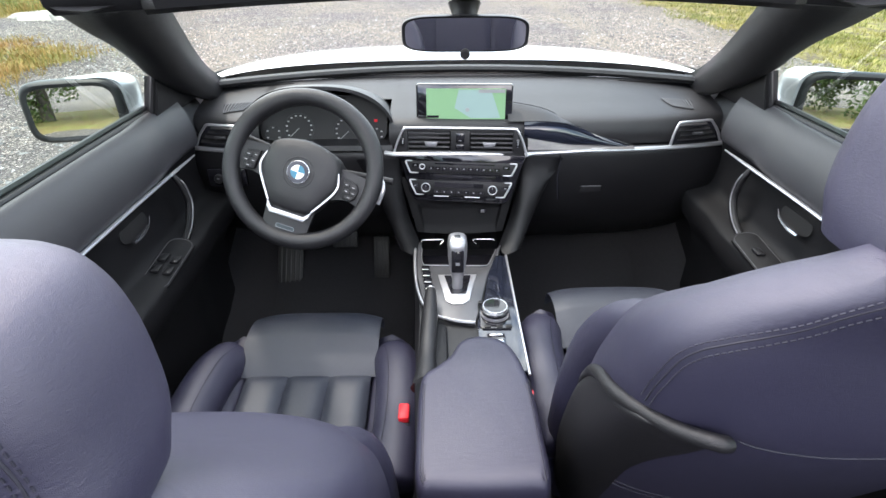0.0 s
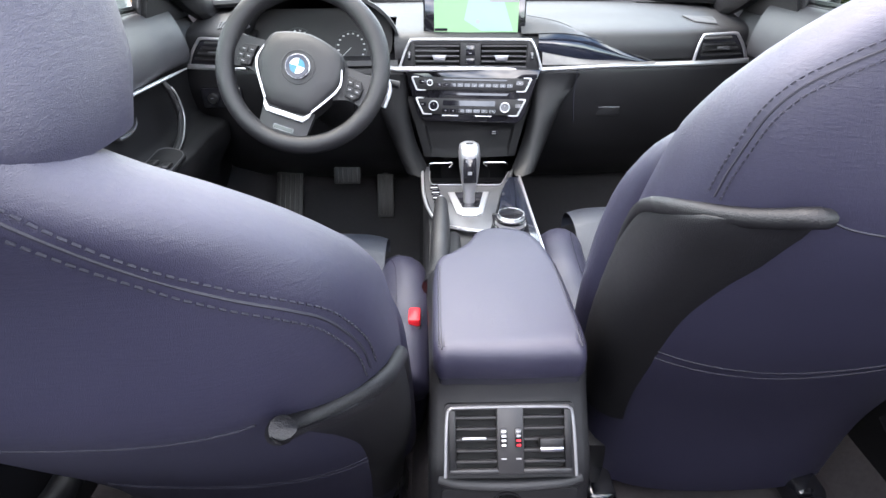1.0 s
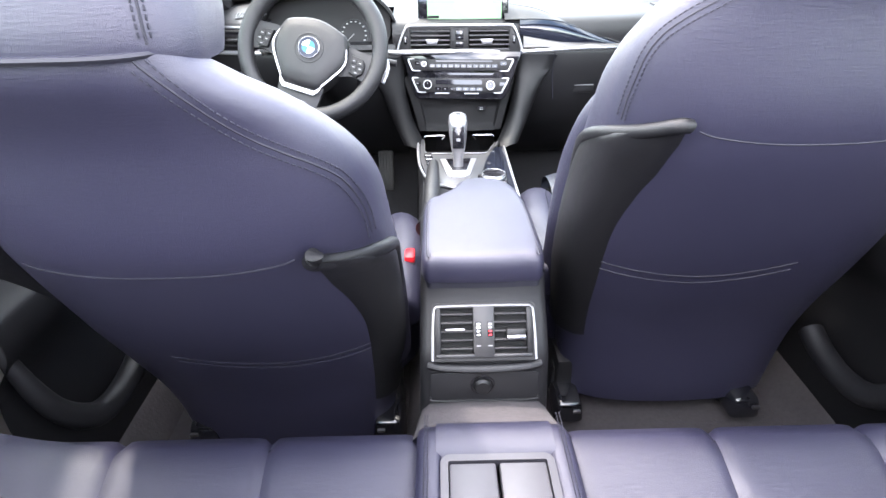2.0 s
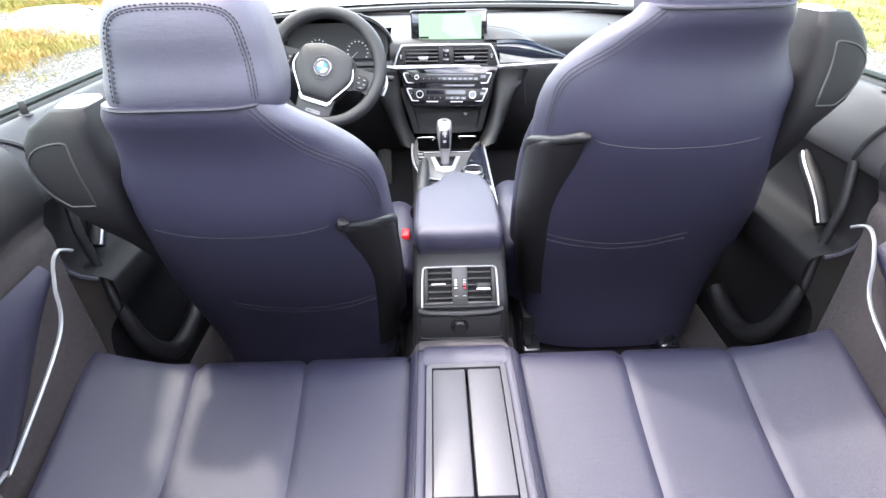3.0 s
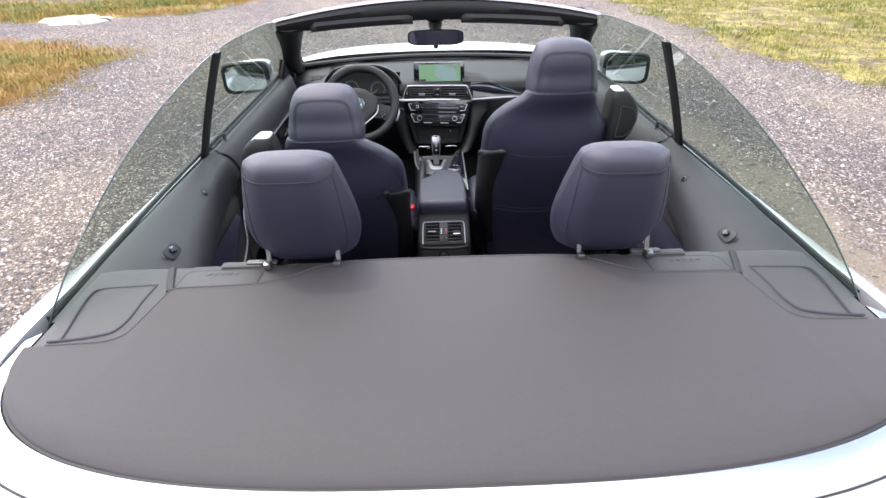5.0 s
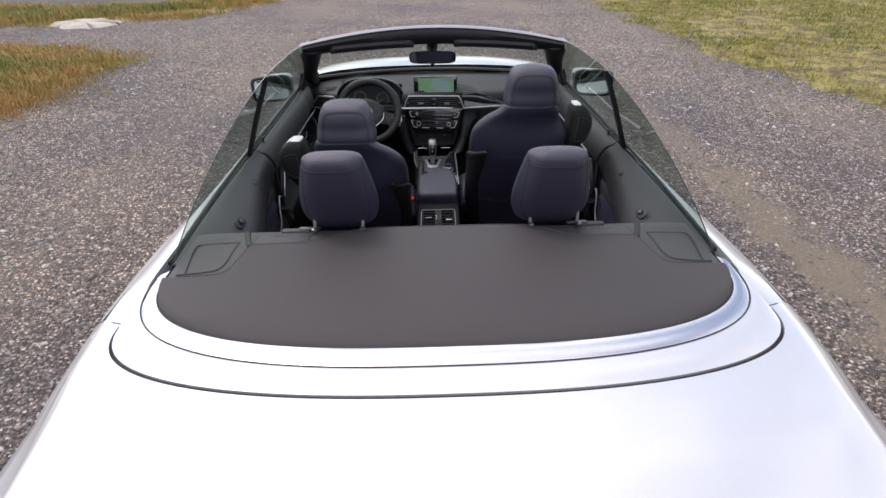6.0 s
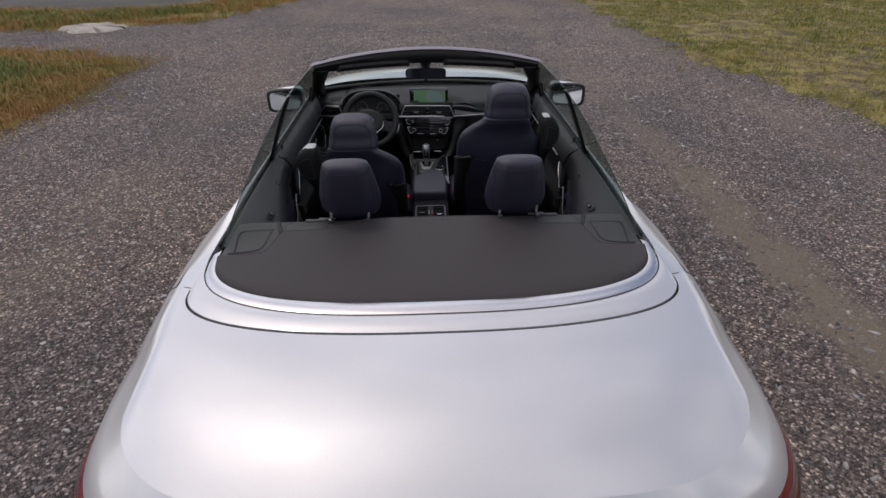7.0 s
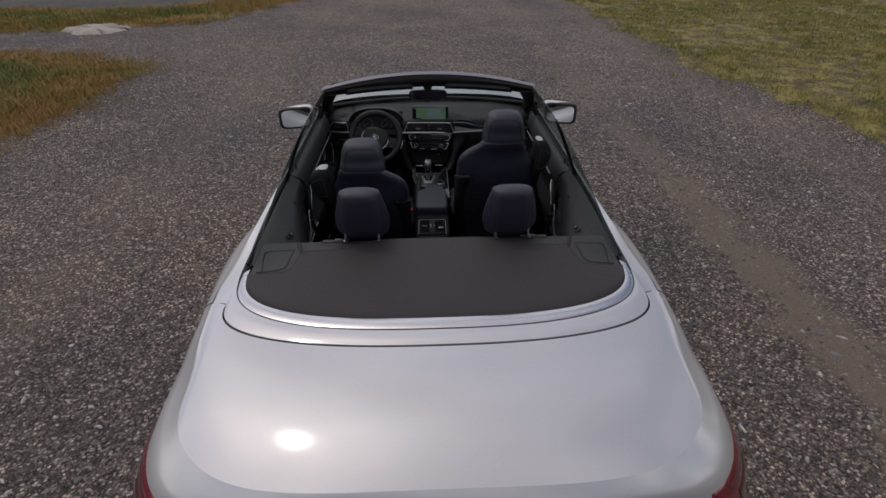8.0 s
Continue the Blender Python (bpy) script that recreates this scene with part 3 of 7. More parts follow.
grass_field("grass_verge", "green and yellowed grass strip along the gravel edge",
            [(4.35, 15.5), (4.5, 10), (4.35, 6.5), (4.5, 4.9), (5.0, 2.6), (5.6, 0.2), (6.5, -2), (11, -3), (17, 3), (19, 12), (15, 20), (9, 21), (5, 19)],
            GRASS_BED, GREENBLADE, 180000, 0.055, 5)
grass_field("grass_island", "tall dry orange and green grass patch on the gravel",
            [(-4.75, 3.2), (-4.6, 4.6), (-4.6, 6.0), (-4.8, 6.8), (-5.6, 7.4), (-7.8, 7.8), (-10.5, 7.2), (-11, 4.6), (-9, 1.6), (-6.4, 1.2)],
            GRASS_DRY, DRYBLADE, 120000, 0.12, 6, None, INNERBLADE)
grass_field("grass_bank", "dry grass strip with low weeds beyond the side track",
            [(-7.9, 10.2), (-6.9, 10.7), (-5.5, 11.0), (-4.6, 12.6), (-3.6, 15.4), (-2.6, 19), (-4.2, 19.2), (-5.8, 15.6), (-7.4, 13.6), (-11, 13.7), (-17, 15), (-19, 12), (-13, 10.0), (-10, 10.2)],
            GRASS_DRY, DRYBLADE, 60000, 0.15, 7, (-7.45, 10.45, 0.85, 0.75), INNERBLADE)


# ---------------------------------------------------------------- the car's hull
car = thing("convertible_car", (0, 0, 0), "silver two-door convertible with its roof down on gravel", "car")
REAR_AXLE, FRONT_AXLE, WHEEL_R = -0.95, 1.86, 0.325
# level 0 is the belt, 1 the sill: half width, rearmost y, roundness of the rear, foremost y
HULL = curve([(0.0, (0.735, -1.868, 4.4, 2.42)), (0.03, (0.752, -1.872, 4.4, 2.46)), (0.06, (0.775, -1.862, 4.4, 2.50)), (0.18, (0.828, -1.868, 5.2, 2.58)),
              (0.34, (0.858, -1.885, 5.4, 2.64)), (0.46, (0.870, -1.960, 5.0, 2.66)), (0.62, (0.874, -1.985, 4.6, 2.66)), (0.85, (0.860, -1.975, 4.4, 2.63)), (1.0, (0.83, -1.93, 4.2, 2.58))])
BELT = curve([(-1.9, 0.978), (-1.6, 0.995), (-1.2, 1.015), (-0.6, 1.005), (0.0, 0.998), (0.7, 0.995), (1.15, 0.985), (1.6, 0.93), (2.1, 0.83), (2.45, 0.73), (2.7, 0.68)])


def sill_z(y):
    z = 0.21
    for a in (REAR_AXLE, FRONT_AXLE):
        d = abs(y - a)
        if d < 0.37:
            z = max(z, 0.33 + math.sqrt(0.37**2 - d * d))
    return z


def plan(f, s):
    """A point of the hull: f from belt to sill, s once round from the left side's middle over the rear to the right, then the front."""
    w, r, n, fr = HULL(f)
    y1, y2 = -1.15, 1.55
    s = s % 1.0
    if s < 0.15:
        x, y = -w, 0.2 + (y1 - 0.2) * s / 0.15
    elif s < 0.45:
        x, y = super_u(w, y1, r - y1, n, (s - 0.3) / 0.15)
    elif s < 0.65:
        x, y = w, y1 + (y2 - y1) * (s - 0.45) / 0.20
    elif s < 0.93:
        x, y = super_u(w, y2, fr - y2, 2.6, -(s - 0.79) / 0.14)
    else:
        x, y = -w, y2 + (0.2 - y2) * (s - 0.93) / 0.07
    tuck = 0.012 * math.sin(math.pi * min(1, max(0, (y + 1.0) / 2.0))) * (0.3 + f)
    x -= math.copysign(tuck, x) * (1 if abs(x) > 0.5 else 0)
    q = min(1, max(0, (-0.45 - y) / 0.8))
    q2 = min(1, max(0, (-1.3 - y) / 0.35))
    x *= 1 - (0.050 - 0.045 * q2 * q2 * (3 - 2 * q2)) * q * q * (3 - 2 * q) * min(1, f * 6)
    lip = max(0.0, 1 - f / 0.06)
    q = min(1, max(0, (-1.12 - y) / 0.40))
    x *= 1 - 0.048 * lip * q * q * (3 - 2 * q)
    q = min(1, max(0, (-1.55 - y) / 0.25))
    y += 0.042 * lip * q * q * (3 - 2 * q)
    q = min(1, max(0, (-1.25 - y) / 0.5))
    crown = 0.022 * q * q * (3 - 2 * q) * max(0, 1 - (x / 0.74)**2)
    top, low = float(BELT(y)) + crown - 0.008 * q, sill_z(y) if abs(x) > 0.6 else 0.24
    return Vector((x, y, top + (low - top) * f))


LEVELS = [0, 0.02, 0.04, 0.06, 0.1, 0.14, 0.18, 0.23, 0.28, 0.34, 0.38, 0.42, 0.46, 0.52, 0.58, 0.66, 0.75, 0.85, 0.93, 1.0]
STEPS = 260
part("body", grid([[plan(f, i / STEPS) for i in range(STEPS)] for f in LEVELS], True), SILVER, car, "silver metallic body sides, bumpers and wings", 50)


def hull_patch(name, s0, s1, f0, f1, mat, label, out=0.004, parent=None):
    """A lens or panel that lies on the hull, slightly proud, with its rim closed."""
    rows = []
    for i in range(25):
        s = s0 + (s1 - s0) * i / 24
        row = []
        for j in range(9):
            f = f0 + (f1 - f0) * j / 8
            p = plan(f, s)
            nn = (plan(f, s + 0.002) - plan(f, s - 0.002)).cross(plan(f + 0.01, s) - plan(f - 0.01, s) if f > 0.01 else plan(f + 0.02, s) - p).normalized()
            if nn.dot(p - Vector((0, p.y * 0.7, p.z))) < 0:
                nn = -nn
            edge = min(i, 24 - i, j, 8 - j)
            row.append(p + nn * (out if edge else -0.006))
        rows.append(row)
    return part(name, grid(rows), mat, parent or car, label, 50)


# boot lid, cover surround and chrome: strips between U-shaped plan lines
def u_line(a, y0, b, n, z, dz, count=97, power=4):
    out = []
    for i in range(count):
        t = -1 + 2 * i / (count - 1)
        x, y = super_u(a, y0, b, n, t)
        out.append(Vector((x, y, z - dz * abs(x / a)**power)))
    return out


SEAM_L = u_line(0.675, -1.18, -0.222, 2.5, 1.036, 0.006)
LID0 = u_line(0.679, -1.186, -0.2235, 2.5, 1.035, 0.006)
LIP = []
for i in range(97):
    s = 0.15 + 0.30 * i / 96
    LIP.append(plan(0.0, s))
rows = []
for k in range(25):
    v = k / 24
    row = []
    for a, b in zip(LID0, LIP):
        p = a.lerp(b, v)
        p.z = a.z + (b.z - a.z) * (0.35 * v + 0.65 * v**2.6) + 0.010 * math.sin(math.pi * v) * (1 - abs(p.x / 0.74)**3)
        row.append(p)
    rows.append(row)
rim = [p + Vector((0, 0, -0.02)) for p in rows[0]]
part("boot_lid", grid([rim] + rows), SILVER, car, "smooth silver boot lid", 60)
part("boot_gap", grid([[p + Vector((0, 0, -0.006)) for p in SEAM_L], [p + Vector((0, -0.004, -0.008)) for p in LID0]]), RUBBER, car, "black shut line")
CH_OUT = u_line(0.668, -1.03, -0.312, 2.7, 1.042, 0.006)
CH_MID = u_line(0.660, -1.02, -0.305, 2.7, 1.048, 0.006)
CH_IN = u_line(0.648, -1.0, -0.292, 2.8, 1.043, 0.004)
CH_LOW = u_line(0.645, -1.0, -0.288, 2.8, 1.030, 0.004)
deck_rows = [[a.lerp(b, v) + Vector((0, 0, 0.004 * math.sin(math.pi * v))) for a, b in zip(CH_OUT, SEAM_L)] for v in (0, .1, .25, .5, .75, .92, 1)]
deck_rows = [[p + Vector((0, 0, -0.012)) for p in CH_OUT]] + deck_rows + [[p + Vector((0, 0, -0.02)) for p in SEAM_L]]
part("cover_surround", grid(deck_rows), SILVER, car, "silver panel between chrome strip and boot lid", 60)
part("chrome_gap", tube([p + Vector((0, 0, 0.0012)) for p in CH_OUT], 0.0013, 6), RUBBER, car, "thin dark line beside the chrome")
part("chrome_strip", grid([[p + Vector((0, 0, -0.012)) for p in CH_OUT], CH_OUT, CH_MID, CH_IN, CH_LOW]), CHROME, car, "bright chrome strip round the roof cover", 60)

# belt rail: the body's top edge beside the glass, from the cowl back to the cover
GLASS_X = curve([(-1.25, 0.655), (-1.0, 0.668), (-0.6, 0.693), (-0.2, 0.703), (0.7, 0.705), (1.1, 0.70)])
for sd in (-1, 1):
    rows = []
    for i in range(60):
        y = -1.20 + 2.32 * i / 59
        xo, zo = 0.735 - 0.012 * 0.3 * math.sin(math.pi * min(1, max(0, (y + 1.0) / 2.0))), float(BELT(y))
        xi = float(GLASS_X(y)) + 0.006
        zi = zo + 0.012 + (0.014 if y < -1.0 else 0.014 * max(0, 1 - (y + 1.0) / 0.4))
        full = min(1, max(0, (-0.55 - y) / 0.35))
        zi -= 0.009 * (1 - full)
        sink = 0.020 * min(1, max(0, (-1.06 - y) / 0.12))
        zi, zo = zi - sink, zo - 0.25 * sink
        rows.append([(sd * xo, y, zo), (sd * (xo * .6 + xi * .4), y, zo + 0.010 * full * (1 - sink * 30) + (zi - zo) * 0.2), (sd * xi, y, zi), (sd * (xi - 0.002), y, zi - 0.03)])
    part("side_gap", tube([(sd * 0.676, -1.182, 1.0315), (sd * 0.70, -1.170, 1.026), (sd * 0.738, -1.152, 1.0145), (sd * 0.765, -1.148, 0.995)], 0.0012, 6), RUBBER, car, "thin shut line at the lid corner")
    part("belt_rail", grid(rows), SILVER, car, "silver body edge along the window line", 60)
    tr = [(sd * (float(GLASS_X(y)) + 0.004), y, float(BELT(y)) + 0.014) for y in [-0.95 + 1.95 * i / 40 for i in range(41)]]
    part("window_seal", tube(tr, 0.006, 6), SEAL, car, "black rubber window seal")

# wheels
for nm, wx, wy in (("wheel", -0.78, REAR_AXLE), ("wheel", 0.78, REAR_AXLE), ("wheel", -0.78, FRONT_AXLE), ("wheel", 0.78, FRONT_AXLE)):
    sd = 1 if wx > 0 else -1
    prof = [(0.22, -.10), (0.30, -.105), (0.32, -.085), (WHEEL_R, -.05), (WHEEL_R, .05), (0.32, .085), (0.30, .105), (0.22, .10)]
    rows = [[(wx + o, wy + r * math.cos(2 * math.pi * k / 40), 0.325 + r * math.sin(2 * math.pi * k / 40)) for k in range(40)] for r, o in prof]
    wheel = part("wheel", grid(rows, True), RUBBER, car, "black tyre on a silver rim")
    rim = disc((wx + sd * 0.06, wy, 0.325), 0.06, 0.03, (1, 0, 0))
    for k in range(5):
        a = 2 * math.pi * k / 5
        rim = block((wx + sd * 0.06, wy + 0.13 * math.cos(a), 0.325 + 0.13 * math.sin(a)), (0.03, 0.20, 0.05), 0.006, rot=Matrix.Rotation(a, 4, 'X'), bm=rim)
    rim = tube([(wx + sd * 0.07, wy + 0.225 * math.cos(2 * math.pi * k / 40), 0.325 + 0.225 * math.sin(2 * math.pi * k / 40)) for k in range(40)], 0.012, 6, True, rim)
    part("rim", rim, ALU, wheel, "silver alloy rim")

# tail lamps, brake lamp
for q in (-1, 1):
    lamp = hull_patch("tail_lamp", 0.3 + q * 0.131, 0.3 + q * 0.056, 0.090, 0.36, RED, "red rear lamp wrapping round the corner")
    hull_patch("lamp_core", 0.3 + q * 0.108, 0.3 + q * 0.080, 0.15, 0.31, REDDARK, "dark red lamp core", 0.0065, lamp)
    hull_patch("lamp_strip", 0.3 + q * 0.118, 0.3 + q * 0.072, 0.128, 0.138, REDDARK, "thin dark rib across the lens", 0.0060, lamp)
hull_patch("brake_lamp", 0.2925, 0.3075, 0.034, 0.085, RED, "narrow red high brake lamp under the lid edge", 0.004)

# bonnet
COWL = [Vector((p.x, p.y, p.z)) for p in [Vector((0.70 * math.sin(t), 1.10 + 0.16 * math.cos(t), 1.005 - 0.02 * abs(math.sin(t))**4)) for t in [math.pi / 2 - math.pi * i / 96 for i in range(97)]]]
NOSE = [plan(0.0, 0.65 + 0.28 * i / 96) for i in range(97)]
rows = []
for k in range(21):
    v = k / 20
    row = []
    for a, b in zip(COWL, NOSE):
        p = a.lerp(b, v)
        p.z = a.z + (b.z - a.z) * v**1.5 + 0.03 * math.sin(math.pi * v**0.8) * (1 - abs(p.x / 0.75)**2)
        row.append(p)
    rows.append(row)
part("bonnet", grid(rows), SILVER, car, "silver bonnet", 60)

# windscreen frame: header and two pillars
def header_y(x):
    return 0.475 - 0.085 * (x / 0.57)**2


def header_z(x):
    return 1.338 - 0.052 * (x / 0.57)**2


xs = [-0.57 + 1.14 * i / 40 for i in range(41)]
sec = [(-0.035, -0.045), (-0.038, -0.02), (-0.028, -0.004), (0.0, 0.0), (0.035, -0.004), (0.06, -0.018), (0.062, -0.034), (0.03, -0.058), (0.0, -0.072), (-0.02, -0.068)]
rows = [[(x, header_y(x) + a, header_z(x) + b * (1 - 0.42 * abs(x / 0.57)**3)) for a, b in sec] for x in xs]
part("windscreen_header", grid(rows, True, True), SHELL, car, "black padded windscreen top rail")
cap = [(-0.030, 0.0015), (-0.01, 0.005), (0.02, 0.006), (0.045, 0.0), (0.064, -0.014), (0.068, -0.034)]
part("header_cap", grid([[(x, header_y(x) + a, header_z(x) + b) for a, b in cap] for x in [-0.585 + 1.17 * i / 40 for i in range(41)]]), HEADCAP, car, "lavender-grey outer skin of the top rail")
for sd in (-1, 1):
    out = through_points([(sd * 0.572, 0.36, 1.262), (sd * 0.592, 0.41, 1.245), (sd * 0.608, 0.486, 1.210), (sd * 0.628, 0.584, 1.168), (sd * 0.648, 0.668, 1.125), (sd * 0.668, 0.744, 1.083), (sd * 0.690, 0.88, 1.02), (sd * 0.702, 1.02, 0.965)], 24)
    inn = through_points([(sd * 0.47, 0.44, 1.285), (sd * 0.50, 0.51, 1.265), (sd * 0.524, 0.59, 1.235), (sd * 0.549, 0.659, 1.200), (sd * 0.580, 0.755, 1.150), (sd * 0.612, 0.854, 1.100), (sd * 0.650, 1.01, 1.020), (sd * 0.660, 1.14, 0.960)], 24)
    rows = []
    for o, i in zip(out, inn):
        rows.append([o, o.lerp(i, .08) + Vector((-sd * .008, -.010, -.008)), o.lerp(i, .3) + Vector((-sd * .020, -.022, -.016)), o.lerp(i, .6) + Vector((-sd * .020, -.022, -.018)), o.lerp(i, .88) + Vector((-sd * .010, -.012, -.012)), i,
                     i + Vector((0, 0.012, 0.014)), o.lerp(i, .6) + Vector((sd * .02, .02, .028)), o.lerp(i, .2) + Vector((sd * .018, .012, .020))])
    part("windscreen_pillar", grid(rows, True, True), SHELL, car, "black trimmed windscreen pillar")
# windscreen pane between header and cowl
rows = []
for k in range(9):
    v = k / 8
    row = []
    for i in range(25):
        u = -1 + 2 * i / 24
        top = Vector((u * 0.54, header_y(u * 0.54) + 0.045, header_z(u * 0.54) - 0.035))
        low = Vector((u * 0.655, 1.22 - 0.13 * u * u, 0.985 - 0.01 * u * u))
        p = top.lerp(low, v)
        p += Vector((0, 0.02, 0.035)) * math.sin(math.pi * v)
        row.append(p)
    rows.append(row)
pane = part("windscreen", grid(rows), CLEAR, car, "clear windscreen glass")
pane.visible_shadow = False
black = [(u * 0.66, 1.205 - 0.13 * u * u, 0.992 - 0.008 * u * u) for u in [-1 + i / 20 for i in range(41)]]
part("cowl_seal", tube(black, 0.016, 8, flat=0.7), SEAL, car, "black strip at the foot of the windscreen")
# sun visors under the header
for sd in (-1, 1):
    rows = []
    for i in range(17):
        x = sd * (0.09 + 0.37 * i / 16)
        y, z = header_y(x), header_z(x)
        e = 0.6 if i in (0, 16) else 1.0
        zl = 1.257 - 0.064 * x * x
        rows.append([(x, y - 0.040 * e, zl + 0.034), (x, y - 0.048 * e, zl + 0.022), (x, y - 0.044 * e, zl + 0.008), (x, y - 0.02, zl), (x, y + 0.03, zl + 0.004), (x, y + 0.03, zl + 0.03)])
    part("sun_visor", grid(rows, True, True), SHELL, car, "black folded sun visor")


# side glass: door pane and rear pane with the black strip between them
def glass_point(sd, y, z):
    k = (z - 1.0)
    return Vector((sd * (float(GLASS_X(y)) - 0.43 * k - 0.15 * k * k), y, z))


GTOP = curve([(-0.99, 1.005), (-0.965, 1.06), (-0.90, 1.135), (-0.76, 1.22), (-0.55, 1.282), (-0.28, 1.318), (0.0, 1.315), (0.25, 1.30), (0.40, 1.272), (0.55, 1.20), (0.68, 1.135), (0.78, 1.08)])
for sd in (-1, 1):
    for nm, ya, yb, lab in (("rear_side_window", -0.985, -0.235, "tinted rear side glass, raised"), ("door_window", -0.225, 0.74, "tinted door glass, raised")):
        rows = []
        for i in range(31):
            v = i / 30
            row = []
            for j in range(13):
                w = j / 12
                # the strip leans back with height
                if nm == "door_window":
                    yb0 = ya + 0.06 + (yb - ya - 0.06) * v
                    top = float(GTOP(ya - 0.05 + (yb - ya + 0.05) * v))
                    yy = yb0 + (ya - 0.05 + (yb - ya + 0.05) * v - yb0) * w
                else:
                    yb0 = ya + (yb + 0.06 - ya) * v
                    yt = ya + (yb - 0.05 - ya) * v
                    top = float(GTOP(yt))
                    yy = yb0 + (yt - yb0) * w
                row.append(glass_point(sd, yy, 0.99 + (top - 0.99) * w))
            rows.append(row)
        ob = part(nm, grid(rows), GLASS, car, lab)
        ob.visible_shadow = False
        edge = [r[-1] for r in rows]
        part("glass_edge", tube(edge, 0.0014, 5), GLASSEDGE, ob, "dark green polished glass edge")
    rows = []
    for i in range(13):
        w = i / 12
        y = -0.172 - 0.112 * w
        p = glass_point(sd, y, 1.0 + 0.312 * w)
        rows.append([p + Vector((sd * 0.007, -0.013, 0)), p + Vector((sd * 0.007, 0.013, 0)), p + Vector((-sd * 0.007, 0.013, 0)), p + Vector((-sd * 0.007, -0.013, 0))])
    part("window_strip", grid(rows, True, True), SEAL, car, "black upright strip between the side panes")

# roof cover panel behind the rear seats
EDGE = curve([(0.0, -0.836), (0.12, -0.837), (0.20, -0.841), (0.23, -0.846), (0.26, -0.862), (0.29, -0.881), (0.32, -0.894), (0.345, -0.901), (0.42, -0.905), (0.478, -0.908), (0.486, -0.918), (0.497, -0.979), (0.505, -1.017), (0.519, -1.033), (0.54, -1.039), (0.65, -1.044)])


def cover_rear(x):
    return -1.0 - 0.288 * max(0.0, 1 - abs(x / 0.645)**2.8)**(1 / 2.8)


cover = thing("roof_cover", (0, -1.05, 1.03), "dark brown-black leathery cover panel over the folded roof", "cover panel")
xs = sorted({round(s * x, 4) for s in (-1, 1) for x in [0.02 * i for i in range(24)] + [0.474, 0.478, 0.482, 0.486, 0.49, 0.494, 0.497, 0.50, 0.503, 0.507, 0.512, 0.519, 0.53, 0.54, 0.56, 0.58, 0.60, 0.615, 0.627, 0.635, 0.640, 0.6435]})
cols = []
for x in xs:
    y0 = cover_rear(x)
    y1 = max(float(EDGE(abs(x))), y0 + 0.004)
    col = [(x, y0, 1.006)]
    for v in (0, 0.015, 0.04, 0.08, 0.14, 0.22, 0.32, 0.44, 0.56, 0.68, 0.8, 0.9, 0.96, 1.0):
        col.append((x, y0 + (y1 - y0) * v, 1.034 + 0.0155 * min(1, v * 9)**0.5 + 0.007 * math.sin(math.pi * v) * (1 - abs(x / 0.66)**2)))
    col += [(x, y1 + 0.003, 1.0475), (x, y1 + 0.003, 1.035)]
    cols.append(col)
part("panel", grid(cols), DECK, cover, angle=40)
part("front_hem", tube([(c[-2][0], c[-2][1] - 0.001, c[-2][2] + 0.001) for c in cols[4:-4]], 0.0022, 6), DECK, cover, "rounded sewn hem")
part("rear_seal", tube([(c[0][0], c[0][1], 1.036) for c in cols], 0.0035, 6), RUBBER, cover, "black rubber edge seal")
hang(cover)

# floor pan, tunnel, inner sides
floor = thing("car_floor", (0, 0, 0.28), "dark carpeted floor of the car with a centre tunnel", "floor")
fx = [-0.72, -0.66, -0.6, -0.3, -0.135, -0.11, -0.07, 0, 0.07, 0.11, 0.135, 0.3, 0.6, 0.66, 0.72]
def floor_z(x, y):
    z = 0.30 + max(0, (y - 0.75)) * 0.5
    if abs(x) > 0.63:
        z += 0.12 * min(1, (abs(x) - 0.63) / 0.05)
    t = max(0.0, 1 - max(0, abs(x) - 0.085) / 0.05)
    return z + 0.13 * min(1, t)
part("carpet", grid([[(x, y, floor_z(x, y)) for x in fx] for y in [-1.2 + 0.1 * i for i in range(16)]]), CARPET, floor, angle=50)
# front carpet and mats are coloured darker to stand for footwell shade
part("front_carpet", grid([[(x, y, floor_z(x, y)) for x in fx] for y in [0.3 + 0.1 * i for i in range(11)]]), DARK, floor, "front footwell carpet, coloured dark for shade", 50)
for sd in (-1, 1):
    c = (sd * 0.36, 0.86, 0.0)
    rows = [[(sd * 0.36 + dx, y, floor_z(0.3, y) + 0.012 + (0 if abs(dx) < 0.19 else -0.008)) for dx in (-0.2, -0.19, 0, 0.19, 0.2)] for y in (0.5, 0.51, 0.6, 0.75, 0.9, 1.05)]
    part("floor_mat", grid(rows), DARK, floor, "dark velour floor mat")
rows = []
for i in range(14):
    t = i / 13
    y, z = -0.030 - 0.135 * t, 0.508 + 0.078 * t**1.25
    w = 0.094 + 0.010 * t
    rows.append([(x, y, z + dz) for x, dz in ((-w - 0.022, -0.20), (-w - 0.012, -0.06), (-w, -0.014), (-w + 0.012, 0), (-0.03, 0.004), (0.03, 0.004), (w - 0.012, 0), (w, -0.014), (w + 0.012, -0.06), (w + 0.022, -0.20))])
part("tunnel_hump", grid(rows), HUMP, floor, "grey carpeted hump between console and bench", 60)
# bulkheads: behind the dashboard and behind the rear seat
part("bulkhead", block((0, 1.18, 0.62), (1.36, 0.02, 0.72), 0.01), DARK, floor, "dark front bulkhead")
part("rear_wall", block((0, -0.98, 0.66), (1.3, 0.02, 0.72), 0.01), DARK, floor, "dark wall behind the rear seat")
part("underside", block((0, 0.3, 0.235), (1.5, 4.2, 0.03), 0.01), DARK, floor, "dark underbody")
hang(floor)


